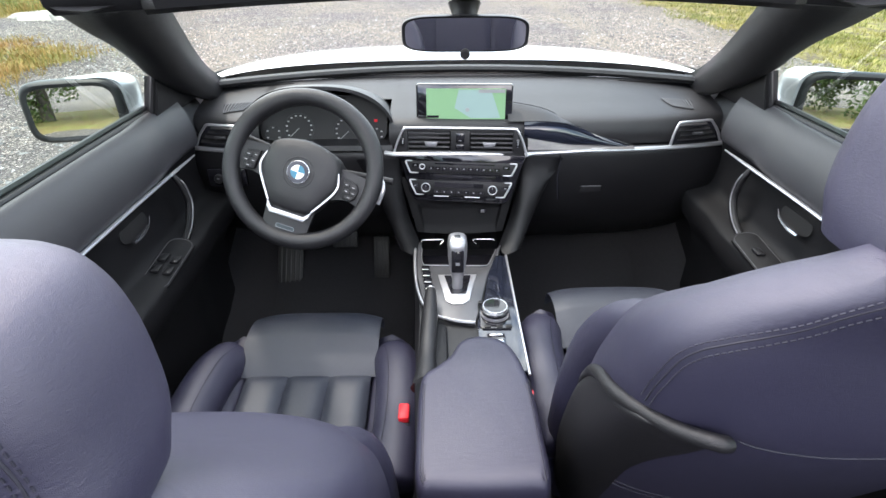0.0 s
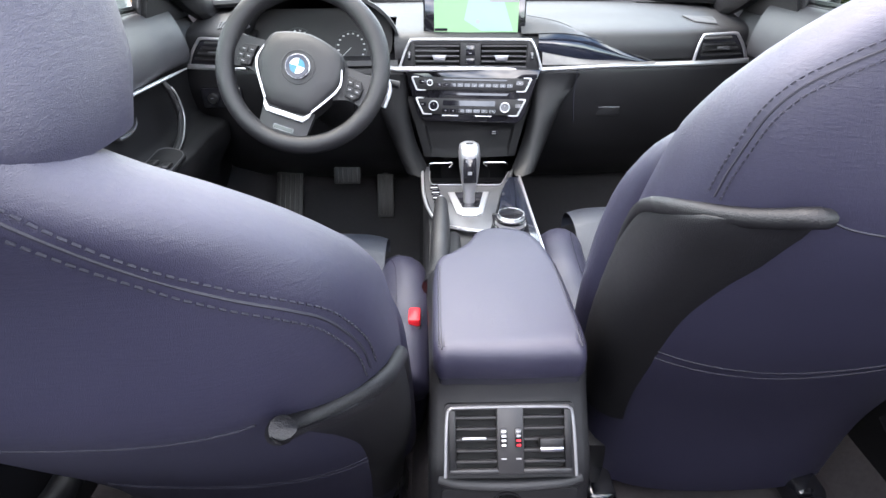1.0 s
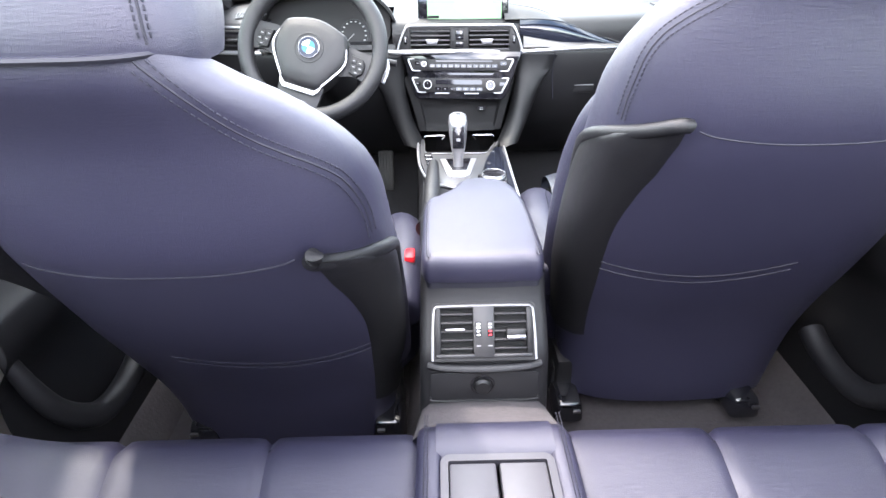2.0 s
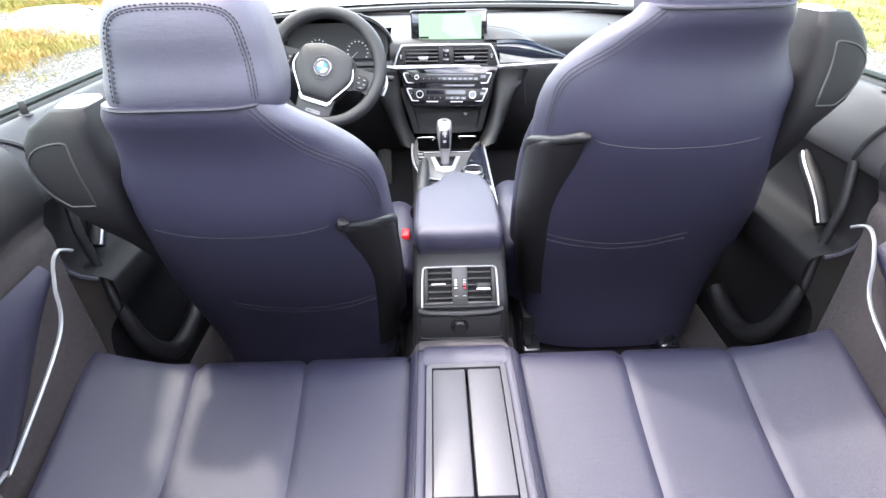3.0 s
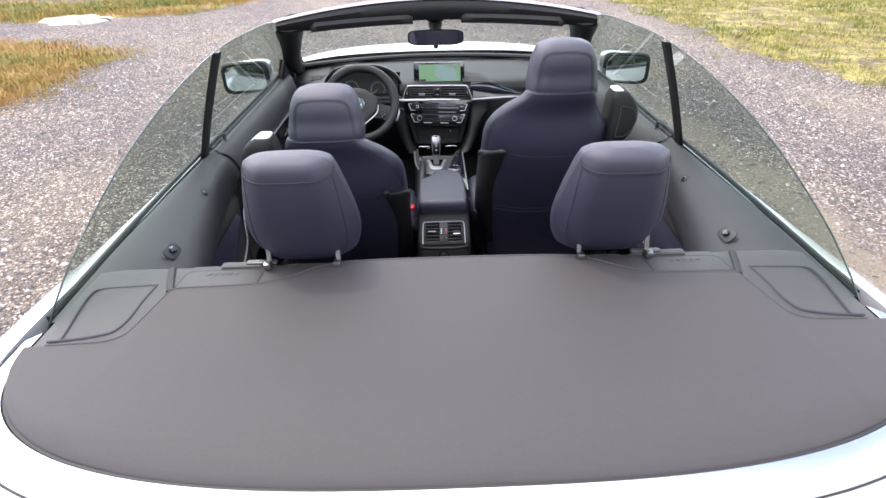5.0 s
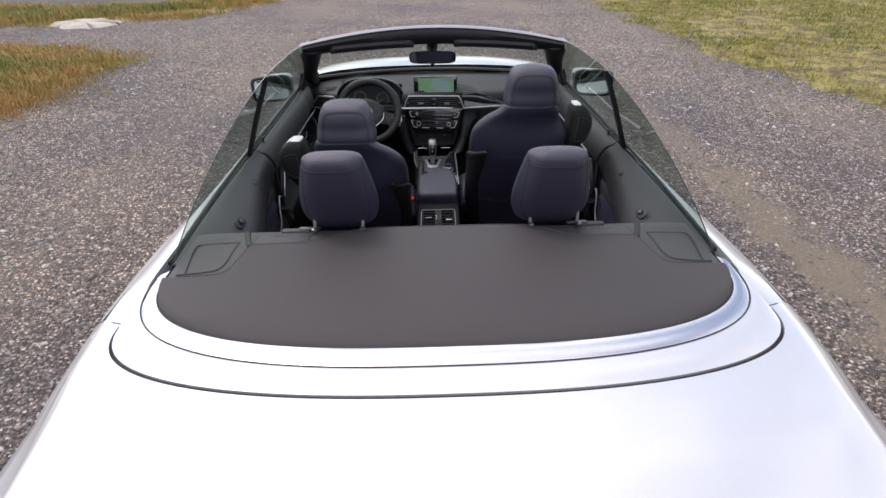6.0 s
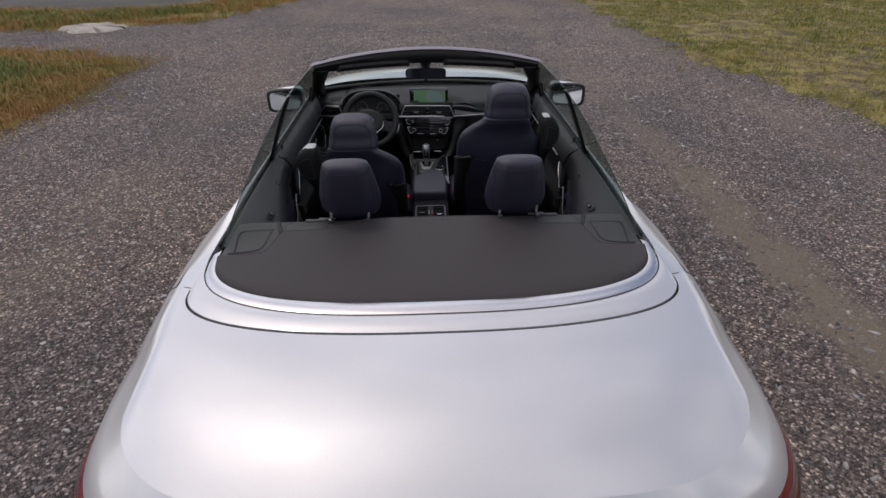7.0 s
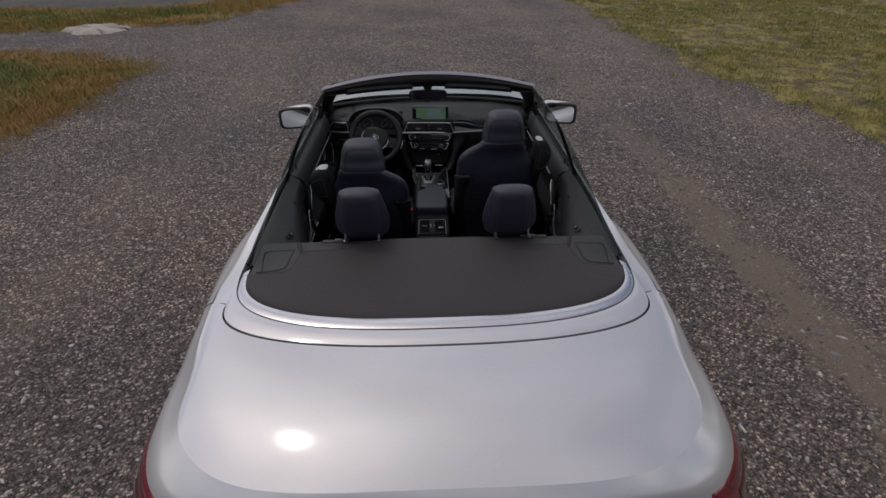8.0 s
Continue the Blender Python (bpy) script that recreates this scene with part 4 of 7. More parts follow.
# ---------------------------------------------------------------- front seats
SEAT = curve([(0.26, (-0.050, -0.19, 0.175, 0.080)), (0.46, (-0.10, -0.205, 0.19, 0.095)), (0.60, (-0.145, -0.207, 0.208, 0.105)), (0.80, (-0.195, -0.182, 0.216, 0.122)), (0.90, (-0.218, -0.158, 0.216, 0.110)),
              (0.95, (-0.229, -0.141, 0.210, 0.084)), (0.98, (-0.235, -0.128, 0.198, 0.066)), (1.00, (-0.242, -0.124, 0.184, 0.057)), (1.03, (-0.256, -0.116, 0.153, 0.048)), (1.048, (-0.266, -0.112, 0.126, 0.045)), (1.062, (-0.272, -0.106, 0.109, 0.043)), (1.073, (-0.271, -0.100, 0.102, 0.038))])
ROUND = 2.6
# rear line of each backrest: steep lean below the horn, almost upright above it
LEAN_DRIVER = curve([(0.26, 0.030), (0.40, 0.018), (0.50, -0.012), (0.60, -0.060), (0.64, -0.082), (0.75, -0.146), (0.84, -0.198), (0.885, -0.222), (0.92, -0.231), (0.96, -0.236), (1.00, -0.243), (1.03, -0.256), (1.048, -0.266), (1.062, -0.272), (1.073, -0.271)])
LEAN_PASSENGER = curve([(0.26, -0.035), (0.40, -0.045), (0.50, -0.072), (0.60, -0.116), (0.64, -0.135), (0.75, -0.188), (0.84, -0.230), (0.885, -0.244), (0.92, -0.248), (0.96, -0.248), (1.00, -0.249), (1.03, -0.257), (1.048, -0.266), (1.062, -0.272), (1.073, -0.271)])
# front edge of the side shell, from the tip of the horn down to the seat base
SHELL_FRONT = curve([(0.43, 0.125), (0.55, 0.090), (0.62, 0.055), (0.70, 0.010), (0.77, -0.038), (0.82, -0.080), (0.845, -0.125), (0.865, -0.178), (0.885, -0.232)])
SHELL_EDGE = curve([(0.40, 0.150), (0.60, 0.168), (0.71, 0.175), (0.784, 0.168), (0.821, 0.160), (0.849, 0.156), (0.866, 0.152), (0.89, 0.150)])
HEAD = curve([(1.060, (-0.266, 0.103, 0.050)), (1.072, (-0.266, 0.105, 0.054)), (1.090, (-0.260, 0.105, 0.059)), (1.12, (-0.245, 0.100, 0.060)), (1.155, (-0.232, 0.093, 0.060)), (1.182, (-0.216, 0.083, 0.054)), (1.198, (-0.196, 0.070, 0.042)), (1.206, (-0.175, 0.047, 0.026)), (1.210, (-0.15, 0.012, 0.008))])


def ring_of(cx, cy, a, b, n, count=56):
    out = []
    for i in range(count):
        t = 2 * math.pi * i / count
        c, s = math.cos(t), math.sin(t)
        out.append((cx + a * math.copysign(abs(c)**(2 / n), c), cy + b * math.copysign(abs(s)**(2 / n), s)))
    return out


def stitch_row(line, normals, bm, length=0.0034, gap=0.0016, r=0.0007):
    """Short raised stitches along a line that lies on a surface."""
    acc, last = 0.0, line[0]
    for i in range(1, len(line)):
        d = line[i] - line[i - 1]
        acc += d.length
        if acc >= length + gap:
            acc = 0
            p, t = line[i], d.normalized()
            n = normals[i]
            s = t.cross(n).normalized()
            a, b = p - t * length / 2, p + t * length / 2
            vs = [bm.verts.new(q) for q in (a - s * r, a + s * r, b + s * r, b - s * r, a - s * r * .5 + n * r * 1.6, a + s * r * .5 + n * r * 1.6, b + s * r * .5 + n * r * 1.6, b - s * r * .5 + n * r * 1.6)]
            for f in ((4, 5, 6, 7), (0, 1, 5, 4), (1, 2, 6, 5), (2, 3, 7, 6), (3, 0, 4, 7)):
                bm.faces.new([vs[k] for k in f])
    return bm


def front_seat(sd, cx, dy, dz, label, flare=0.0, cdy=0.0, cdz=0.0, owide=0.0, pocket=0.0):
    """sd: +1 where the inner side is to the right (driver), -1 where it is to the left."""
    seat = thing("front_seat", (cx, 0.2 + dy, 0.33), label, "car seat", "front seats")
    W = lambda xl, y, z: Vector((cx + sd * xl, y + dy, z + dz))
    hx, hy, hz, hk, ht = (0.0095, 0.010, 0.0, 0.953, 0.28) if sd > 0 else (0.010, 0.026, -0.006, 1.03, 0.36)
    WH = lambda xl, y, z: Vector((cx + sd * xl + hx, y + dy + hy - ht * (z - 1.06), 1.06 + (z - 1.06) * hk + dz + hz))
    C = lambda xl, y, z: Vector((cx + sd * xl, y + dy + cdy, z + dz + cdz))   # the cushion slides apart from the backrest

    line = LEAN_DRIVER if sd > 0 else LEAN_PASSENGER

    def shift(z):
        return float(line(z)) - float(SEAT(z)[0])

    def SHAPE(z):
        v = SEAT(z)
        v[0] = line(z)
        v[1] -= owide * (min(1, max(0, (1.03 - z) / 0.34)) + 0.36 * math.exp(-((z - 0.955) / 0.045)**2))
        return v

    def rear(xl, z):
        """A point on the back of the backrest."""
        yr, xo, xi, b = SHAPE(z)
        c, h = (xo + xi) / 2, (xi - xo) / 2
        k = min(0.999, abs((xl - c) / h))
        return Vector((xl, yr + b - b * (1 - k**ROUND)**(1 / ROUND), z))

    rows = []
    for i in range(44):
        z = 0.27 + (1.073 - 0.27) * (i / 43)**0.75
        yr, xo, xi, b = SHAPE(z)
        rows.append([W(x, y, z) for x, y in ring_of((xo + xi) / 2, yr + b, (xi - xo) / 2, b, ROUND, 72)])
    back = part("backrest", grid(rows, True, True), LEATHER, seat, angle=60)
    # side bolsters on the front of the backrest
    for xl, w in ((0.168, 0.047), (-0.125, 0.045)):
        pts = [(xl * 1.02, 0.080, 0.50), (xl * 1.03, 0.062, 0.62), (xl * 1.03, 0.030, 0.75), (xl * 1.0, -0.020, 0.84), (xl * 0.92, -0.080, 0.90)]
        pts = through_points(pts, 18)
        part("bolster", tube([W(*p) for p in pts], lambda t, w=w: w * (1 - 0.68 * t**2.5) if t > 0.02 else w * 0.7, 18), LEATHER, seat, "raised side bolster")
    rows = []
    for i in range(26):
        z = 1.060 + (1.210 - 1.060) * (i / 25)
        yr, a, b = HEAD(z)
        rows.append([WH(x, y, z) for x, y in ring_of(-0.002, yr + b, a, b * 1.13, 3.4, 64)])
    part("headrest", grid(rows, True, True), LEATHER, seat, "fixed leather headrest with an inset back panel", 60)

    def head(xl, z):
        yr, a, b = HEAD(z)
        k = min(0.999, abs((xl + 0.002) / a))
        return Vector((xl, yr + b - 1.13 * b * (1 - k**3.4)**(1 / 3.4), z))

    # seams: grooves with two rows of stitches
    thread = bmesh.new()

    def seam(fn, ctrl, rows_at=(0.005, -0.005), count=160, groove=True):
        pts = through_points([(x, 0, z) for x, z in ctrl], count)
        line = [fn(p.x, p.z) for p in pts]
        e = 0.003
        nrm = []
        for p in pts:
            n = (fn(p.x + e, p.z) - fn(p.x - e, p.z)).cross(fn(p.x, p.z + e) - fn(p.x, p.z - e)).normalized()
            nrm.append(n if n.y < 0 else -n)
        T = lambda v: (WH if fn is head else W)(v.x, v.y, v.z)
        N = lambda v: Vector((sd * v.x, v.y, v.z))
        if groove:
            part("seam", tube([T(p - n * 0.0003) for p, n in zip(line, nrm)], 0.0011, 5), GROOVE, back, "dark sewn seam")
        for off in rows_at:
            side = []
            for i, (p, n) in enumerate(zip(line, nrm)):
                t = (line[min(i + 1, count - 1)] - line[max(i - 1, 0)]).normalized()
                side.append(p + t.cross(n) * off + n * (0.0003 if sd > 0 else 0.0011))
            stitch_row([T(p) for p in side], [N(n) for n in nrm], thread)
    up = 0.013 if sd < 0 else 0.0
    seam(rear, [(0.080, 1.068), (0.098, 1.044 + up / 2), (0.118, 1.020 + up), (0.135, 1.004 + up), (0.153, 0.991 + up), (0.174, 0.976 + up), (0.190, 0.959 + up), (0.200, 0.935 + up), (0.205, 0.908), (0.206, 0.880)], (0.0058, -0.0058), 420)
    seam(rear, [(0.14, 0.880), (0.12, 0.874), (0.06, 0.868), (-0.03, 0.868), (-0.12, 0.875)], (), 80)
    for drop in (0.0, 0.016):
        seam(rear, [(0.176, 0.735 - pocket - drop), (0.10, 0.726 - pocket - drop), (0.033, 0.723 - pocket - drop), (-0.027, 0.732 - pocket - drop), (-0.088, 0.752 - pocket - drop)], (), 80)
    seam(head, [(0.080, 1.078), (0.079, 1.10), (0.075, 1.135), (0.067, 1.166), (0.046, 1.179), (0.0, 1.182), (-0.046, 1.179), (-0.067, 1.166), (-0.075, 1.135), (-0.079, 1.10), (-0.080, 1.078)], (0.0035, -0.0035), 300)
    # the fold where the headrest meets the shoulders
    part("fold", tube([W(-0.1 + 0.2 * i / 30, -0.2735 + 0.035 * abs(-1 + i / 15)**6, 1.071) for i in range(31)], 0.0022, 5), GROOVE, back, "dark fold under the headrest")
    tagged(part("stitching", thread, SEAM, back), "fine navy double stitching", kind="stuff")
    # black shell wrapping the inner rear corner, ending in a horn at the top
    rows = []
    for i in range(44):
        v = i / 43
        z = 0.43 + 0.455 * v
        yr, xo, xi, b = SHAPE(z)
        c, h = (xo + xi) / 2, (xi - xo) / 2
        xin = float(SHELL_EDGE(z))
        k = min(0.999, (xin - c) / h)
        t1 = math.atan2(-(1 - k**ROUND)**(1 / 2), k**(ROUND / 2))   # rear edge of the shell, as an angle of the section
        rel = min(0.985, max(-0.985, (float(SHELL_FRONT(z)) - yr - b) / b))
        t0 = max(math.asin(math.copysign(abs(rel)**(ROUND / 2), rel)), t1 + 0.02)       # front edge, on the side
        row = []
        for j in range(15):
            t = t0 + (t1 - t0) * j / 14
            cc, ss = math.cos(t), math.sin(t)
            x, y = c + h * math.copysign(abs(cc)**(2 / ROUND), cc), yr + b + b * math.copysign(abs(ss)**(2 / ROUND), ss)
            lift = (0.010 + flare * (1 - v)) * math.sin(math.pi * min(1, (j / 14) * 1.0 + 0.001))**0.4 + 0.008 * max(0, (v - 0.8) / 0.2)**2
            n = Vector((cc, ss, 0)).normalized()
            row.append(W(x + n.x * lift, y + n.y * lift, z + (0.006 * math.sin(math.pi * j / 14) if v > 0.95 else 0)))
        rows.append(row)
    rows.append([p + Vector((0, 0.012, -0.004)) for p in rows[-1]])
    part("side_shell", grid(rows), SHELL, seat, "black plastic side shell with a horn-shaped tip", 60)
    brim = [r[0] for r in rows[8:-1:2]] + [rows[-2][7], rows[-2][14]]
    part("shell_rim", tube(through_points(brim, 60), lambda t: 0.0015 + 0.0066 * min(1, t / 0.75)**1.6 - 0.0034 * max(0, (t - 0.95) / 0.05)**2, 12), SHELL, seat, "padded upper rim of the shell, ending in a blunt horn", 60)
    # outer shell with the belt guide
    sec = curve([(0.36, (-0.19, -0.13, -0.03, 0.07)), (0.46, (-0.20, -0.14, -0.045, 0.06)), (0.62, (-0.215, -0.15, -0.085, 0.0)), (0.80, (-0.212, -0.150, -0.150, -0.05)), (0.88, (-0.214, -0.140, -0.190, -0.075)), (0.93, (-0.240, -0.135, -0.207, -0.085)), (0.97, (-0.258, -0.140, -0.208, -0.09)), (1.01, (-0.256, -0.146, -0.206, -0.095)), (1.034, (-0.240, -0.150, -0.198, -0.10)), (1.048, (-0.215, -0.158, -0.186, -0.11))])
    rows = []
    for i in range(28):
        zb = 0.40
        z = zb + (1.048 - zb) * (i / 27)**0.8
        x0, x1, y0, y1 = sec(z)
        y0, y1 = y0 + shift(z), y1 + shift(z)
        x0 += owide * 1.1 * min(1, max(0, (0.93 - z) / 0.2))
        x1 -= owide * 0.5 * min(1, max(0, (z - 0.70) / 0.2))
        x0 = min(x0, x1 - 0.045)
        rows.append([W(x, y, z) for x, y in ring_of((x0 + x1) / 2, (y0 + y1) / 2, (x1 - x0) / 2, (y1 - y0) / 2, 4.0, 36)])
    part("outer_shell", grid(rows, True, True), GUIDE, seat, "black outer side shell of the backrest", 60)
    rows = []
    for i in range(10):
        v = i / 9
        x0, x1, y0, y1 = sec(1.014 + 0.034 * v)
        x1 -= owide * 0.5
        rows.append([W(x, y, 1.014 + 0.034 * v + 0.004 * v) for x, y in ring_of((x0 + x1) / 2, (y0 + y1) / 2 + 0.01, (x1 - x0) / 2 * 0.8, (y1 - y0) / 2 - 0.012, 4.0, 36)])
    part("belt_guide", grid(rows, True, True), ALU_PLASTIC, seat, "pale silver belt guide cap", 60)
    # sunk panel on the back of the belt guide, with its dark joint
    def lobe(u, z, out):
        x0, x1, y0, y1 = sec(z)
        y0, y1 = y0 + shift(z), y1 + shift(z)
        x0 += owide * 1.1 * min(1, max(0, (0.93 - z) / 0.2))
        x1 -= owide * 0.5 * min(1, max(0, (z - 0.70) / 0.2))
        return W((x0 + x1) / 2 + u * (x1 - x0) / 2, (y0 + y1) / 2 - (y1 - y0) / 2 * (1 - abs(u)**4)**0.25 - out, z)
    joint = through_points([(0.36, 0, 0.925), (0.40, 0, 0.955), (0.38, 0, 1.000), (0.30, 0, 1.012), (-0.1, 0, 1.011), (-0.45, 0, 1.005), (-0.70, 0, 0.992), (-0.76, 0, 0.975), (-0.66, 0, 0.945), (-0.35, 0, 0.925)], 60)
    part("belt_guide_joint", tube([lobe(p.x, p.z, -0.0006) for p in joint], 0.0018, 6, True), SEAL, seat, "dark joint round the sunk panel")
    # cushion
    thing_rows = []
    for i in range(22):
        v = i / 21
        y = 0.13 + 0.39 * v
        w = 0.20 + 0.03 * math.sin(math.pi * min(1, v * 1.1))
        w -= 0.045 * max(0, 1 - v / 0.22)**1.5
        zt = 0.505 + 0.035 * v
        thing_rows.append([C(x, y, z) for x, z in [(-w, 0.38), (-w - 0.012, 0.45), (-w, zt - 0.01), (-w + 0.03, zt + 0.012), (-0.14, zt), (-0.13, zt - 0.02), (0, zt - 0.024), (0.13, zt - 0.02), (0.14, zt), (w - 0.03, zt + 0.012), (w, zt - 0.01), (w + 0.012, 0.45), (w, 0.38)]])
    part("cushion", grid(thing_rows), LEATHER, seat, "navy leather seat cushion", 60)
    for xl in (-1, 1):
        pts = through_points([(xl * 0.190, 0.15, 0.528), (xl * 0.196, 0.20, 0.54), (xl * 0.20, 0.29, 0.55), (xl * 0.192, 0.40, 0.55), (xl * 0.175, 0.47, 0.53)], 36)
        part("cushion_bolster", tube([C(*p) for p in pts], lambda t: 0.048 * (max(0.12, 1 - abs(2 * t - 1)**16))**0.5, 18), LEATHER, seat, "raised cushion side")
        th = bmesh.new()
        line = [C(p.x - xl * 0.020, p.y, p.z + 0.0440 * (max(0.12, 1 - abs(2 * i / 35 - 1)**16))**0.5) for i, p in enumerate(pts)]
        stitch_row(through_points(line, 220), [Vector((0, 0, 1))] * 220, th)
        tagged(part("stitching", th, SEAM, seat), "fine stitching on the cushion side", kind="stuff")
    for k in range(3):
        x0 = -0.132 + 0.088 * k
        rows = []
        for i in range(20):
            v = i / 19
            y = 0.12 + 0.29 * v
            zt = 0.508 + 0.027 * v
            e = 1 - abs(2 * v - 1)**12
            rows.append([C(x0 + 0.088 * u, y, zt + (0.016 * (1 - abs(2 * u - 1)**4)) * e) for u in [j / 10 for j in range(11)]])
        part("insert_panel", grid(rows), LEATHER_IN, seat, "smooth grey-blue insert flute", 60)
    rows = []
    for i in range(16):
        t = i / 15
        a = -0.4 + 2.3 * t
        y, z = 0.475 + 0.080 * math.sin(a) + 0.026, 0.545 + 0.045 * math.cos(a)
        rows.append([C(-0.146 + 0.292 * u, y + 0.012 * (1 - abs(2 * u - 1)**3), z - 0.008 * abs(2 * u - 1)**6) for u in [j / 14 for j in range(15)]])
    rows = [[C(-0.143 + 0.286 * j / 14, 0.405, 0.535) for j in range(15)]] + rows
    part("thigh_support", grid(rows), LEATHER_IN, seat, "extended thigh support with a gap behind it", 60)
    part("seat_base", block(C(0, 0.31, 0.415), (0.36, 0.30, 0.10), 0.02), SHELL, seat, "black seat base")
    for xl in (-0.17, 0.17):
        part("seat_rail", block(C(xl, 0.28, 0.35 - dz * 0.5), (0.035, 0.38, 0.07 + dz), 0.006), PLASTIC, seat, "black seat rail")
        end = part("rail_cover", block(C(xl, 0.070, 0.350 - dz * 0.6), (0.060, 0.085, 0.046), 0.010, taper=0.82), GLOSSBLACK, seat, "black cover on the rail's rear end")
        part("rail_catch", block(C(xl + 0.008, 0.120, 0.372 - dz * 0.6), (0.044, 0.050, 0.060), 0.012, taper=0.7), PLASTIC, end, "black catch above the rail")
        part("cover_clip", block(C(xl - 0.012, 0.027, 0.362 - dz * 0.6), (0.014, 0.006, 0.008), 0.002), STEEL, end, "small metal clip")
    return hang(seat)


ALU_PLASTIC = material("pale_silver_plastic", (0.62, 0.62, 0.63), 0.4, metal=0.2, vary=0.05)
front_seat(1, -0.335, 0.0, 0.0, "navy leather front seat with thigh support, behind the steering wheel", owide=0.02, pocket=0.094)
front_seat(-1, 0.348, 0.132, 0.075, "navy leather front passenger seat set high and forward", 0.004, -0.092, -0.038, 0.05, 0.094)


# ---------------------------------------------------------------- rear bench
bench = thing("rear_bench", (0, -0.5, 0.36), "navy leather rear bench with a centre tray and two headrests", "bench seat")


def cushion_z(y, x):
    """Height of the rear cushion: high front edge, hollow behind it."""
    v = (-0.13 - y) / 0.55
    return 0.585 - 0.045 * math.sin(math.pi * min(1, max(0, v)) * 0.75) + 0.05 * max(0, (abs(x) - 0.45) / 0.2)**1.5


def pad(x0, x1, taper, mat, nm, lab, flat=0.005):
    rows = []
    nx = 22
    for i in range(30):
        t = i / 29
        row = []
        for j in range(nx + 1):
            u = j / nx
            if t < 0.25:
                k = t / 0.25
                y = -0.150 + 0.022 * math.sin(math.pi * k)
                zf = 0.40 + 0.17 * k
                z = zf
            else:
                k = (t - 0.25) / 0.75
                y = -0.150 - 0.54 * k
                z = None
            sx = 1 - taper * max(0, (-0.15 - y) / 0.54)
            x = (x0 + (x1 - x0) * u) * sx
            if z is None:
                soft = 0.018 * (1 - min(1, k / 0.08))**2
                z = cushion_z(y, x) - soft
            dip = abs(2 * u - 1)**18
            row.append((x, y - 0.008 * dip * (1 if t < 0.3 else 0), z - flat * dip))
        rows.append(row)
    return part(nm, grid(rows), mat, bench, lab, 60)


for sd in (-1, 1):
    for a, b in ((0.095, 0.290), (0.290, 0.486), (0.486, 0.66)):
        pad(sd * a, sd * b, 0.11, LEATHER, "cushion_panel", "navy leather cushion panel")
        xs_ = sd * b * 0.995
        if b < 0.6:
            ln = [(xs_ * (1 - 0.11 * max(0, (-0.15 - y) / 0.54)), y, cushion_z(y, xs_) - 0.0115) for y in [-0.17 - 0.5 * i / 30 for i in range(31)]]
            part("cushion_seam", tube(ln, 0.002, 5), GROOVE, bench, "dark seam")
    # backrest halves
    for a, b in ((0.112, 0.33), (0.33, 0.50)):
        rows = []
        for i in range(26):
            t = i / 25
            row = []
            for j in range(13):
                u = j / 12
                x = sd * (a + (b - a) * u)
                if t < 0.75:
                    k = t / 0.75
                    y, z = -0.66 - 0.115 * k, 0.52 + 0.48 * k
                else:
                    k = (t - 0.75) / 0.25
                    y, z = -0.775 - 0.030 * math.sin(k * math.pi / 2) - 0.022 * k, 1.0 + 0.034 * math.sin(k * math.pi * 0.55)**0.8
                dip = abs(2 * u - 1)**16
                row.append((x, y - 0.003 * dip, z - 0.004 * dip))
            rows.append(row)
        part("backrest_panel", grid(rows), LEATHER, bench, "navy leather backrest panel", 60)
rows = []
for i in range(26):
    t = i / 25
    row = []
    for j in range(13):
        u = j / 12
        x = -0.112 + 0.224 * u
        if t < 0.75:
            k = t / 0.75
            y, z = -0.655 - 0.115 * k, 0.56 + 0.44 * k
        else:
            k = (t - 0.75) / 0.25
            y, z = -0.775 - 0.030 * math.sin(k * math.pi / 2) - 0.022 * k, 1.0 + 0.034 * math.sin(k * math.pi * 0.55)**0.8
        dip = abs(2 * u - 1)**16
        row.append((x, y - 0.003 * dip, z - 0.004 * dip))
    rows.append(row)
part("backrest_panel", grid(rows), LEATHER, bench, "navy leather centre backrest", 60)

# centre tray between the two rear places
rows = []
for i in range(30):
    t = i / 29
    row = []
    for x in (-0.098, -0.096, -0.088, -0.072, -0.066, -0.064):
        y = -0.152 - 0.503 * max(0, (t - 0.2) / 0.8)
        z = 0.45 + 0.132 * min(1, t / 0.2) if t < 0.2 else 0.606 - 0.012 * (t - 0.2) / 0.8 - 0.022 * max(0, 1 - (t - 0.2) / 0.06)**2
        e = {-0.098: 0.045, -0.096: 0.010, -0.088: 0.001, -0.072: 0.0, -0.066: 0.004, -0.064: 0.012}[x]
        row.append((x, y, z - e))
    rows.append(row)
part("tray_side", grid(rows), LEATHER, bench, "stitched leather edge of the tray", 60)
part("tray_side", grid([[(-x, y, z) for x, y, z in r] for r in rows]), LEATHER, bench, "stitched leather edge of the tray", 60)
rows = [[(x, y, z) for x in [-0.072 + 0.144 * j / 8 for j in range(9)]] for y, z in [(-0.150, 0.44), (-0.150, 0.56), (-0.152, 0.588), (-0.160, 0.599), (-0.178, 0.606), (-0.205, 0.606), (-0.213, 0.598)]]
part("tray_front", grid(rows), LEATHER, bench, "rounded leather nose of the tray", 60)
part("tray_frame", ring_plate(0.134, 0.40, 0.012, 0.009, 0.012, plane_at((0, -0.412, 0.594), (0, 0, 1), (0, 1, 0))), TRAYFRAME, bench, "smooth grey frame of the tray")
for sd in (-1, 1):
    part("tray_lid", block((sd * 0.0295, -0.339, 0.598), (0.055, 0.233, 0.012), 0.003), TRAYLID, bench, "smooth grey tray lid")
part("tray_latch", block((0, -0.467, 0.599), (0.116, 0.016, 0.012), 0.003), SATIN, bench, "bright satin bar at the lids' rear edge")
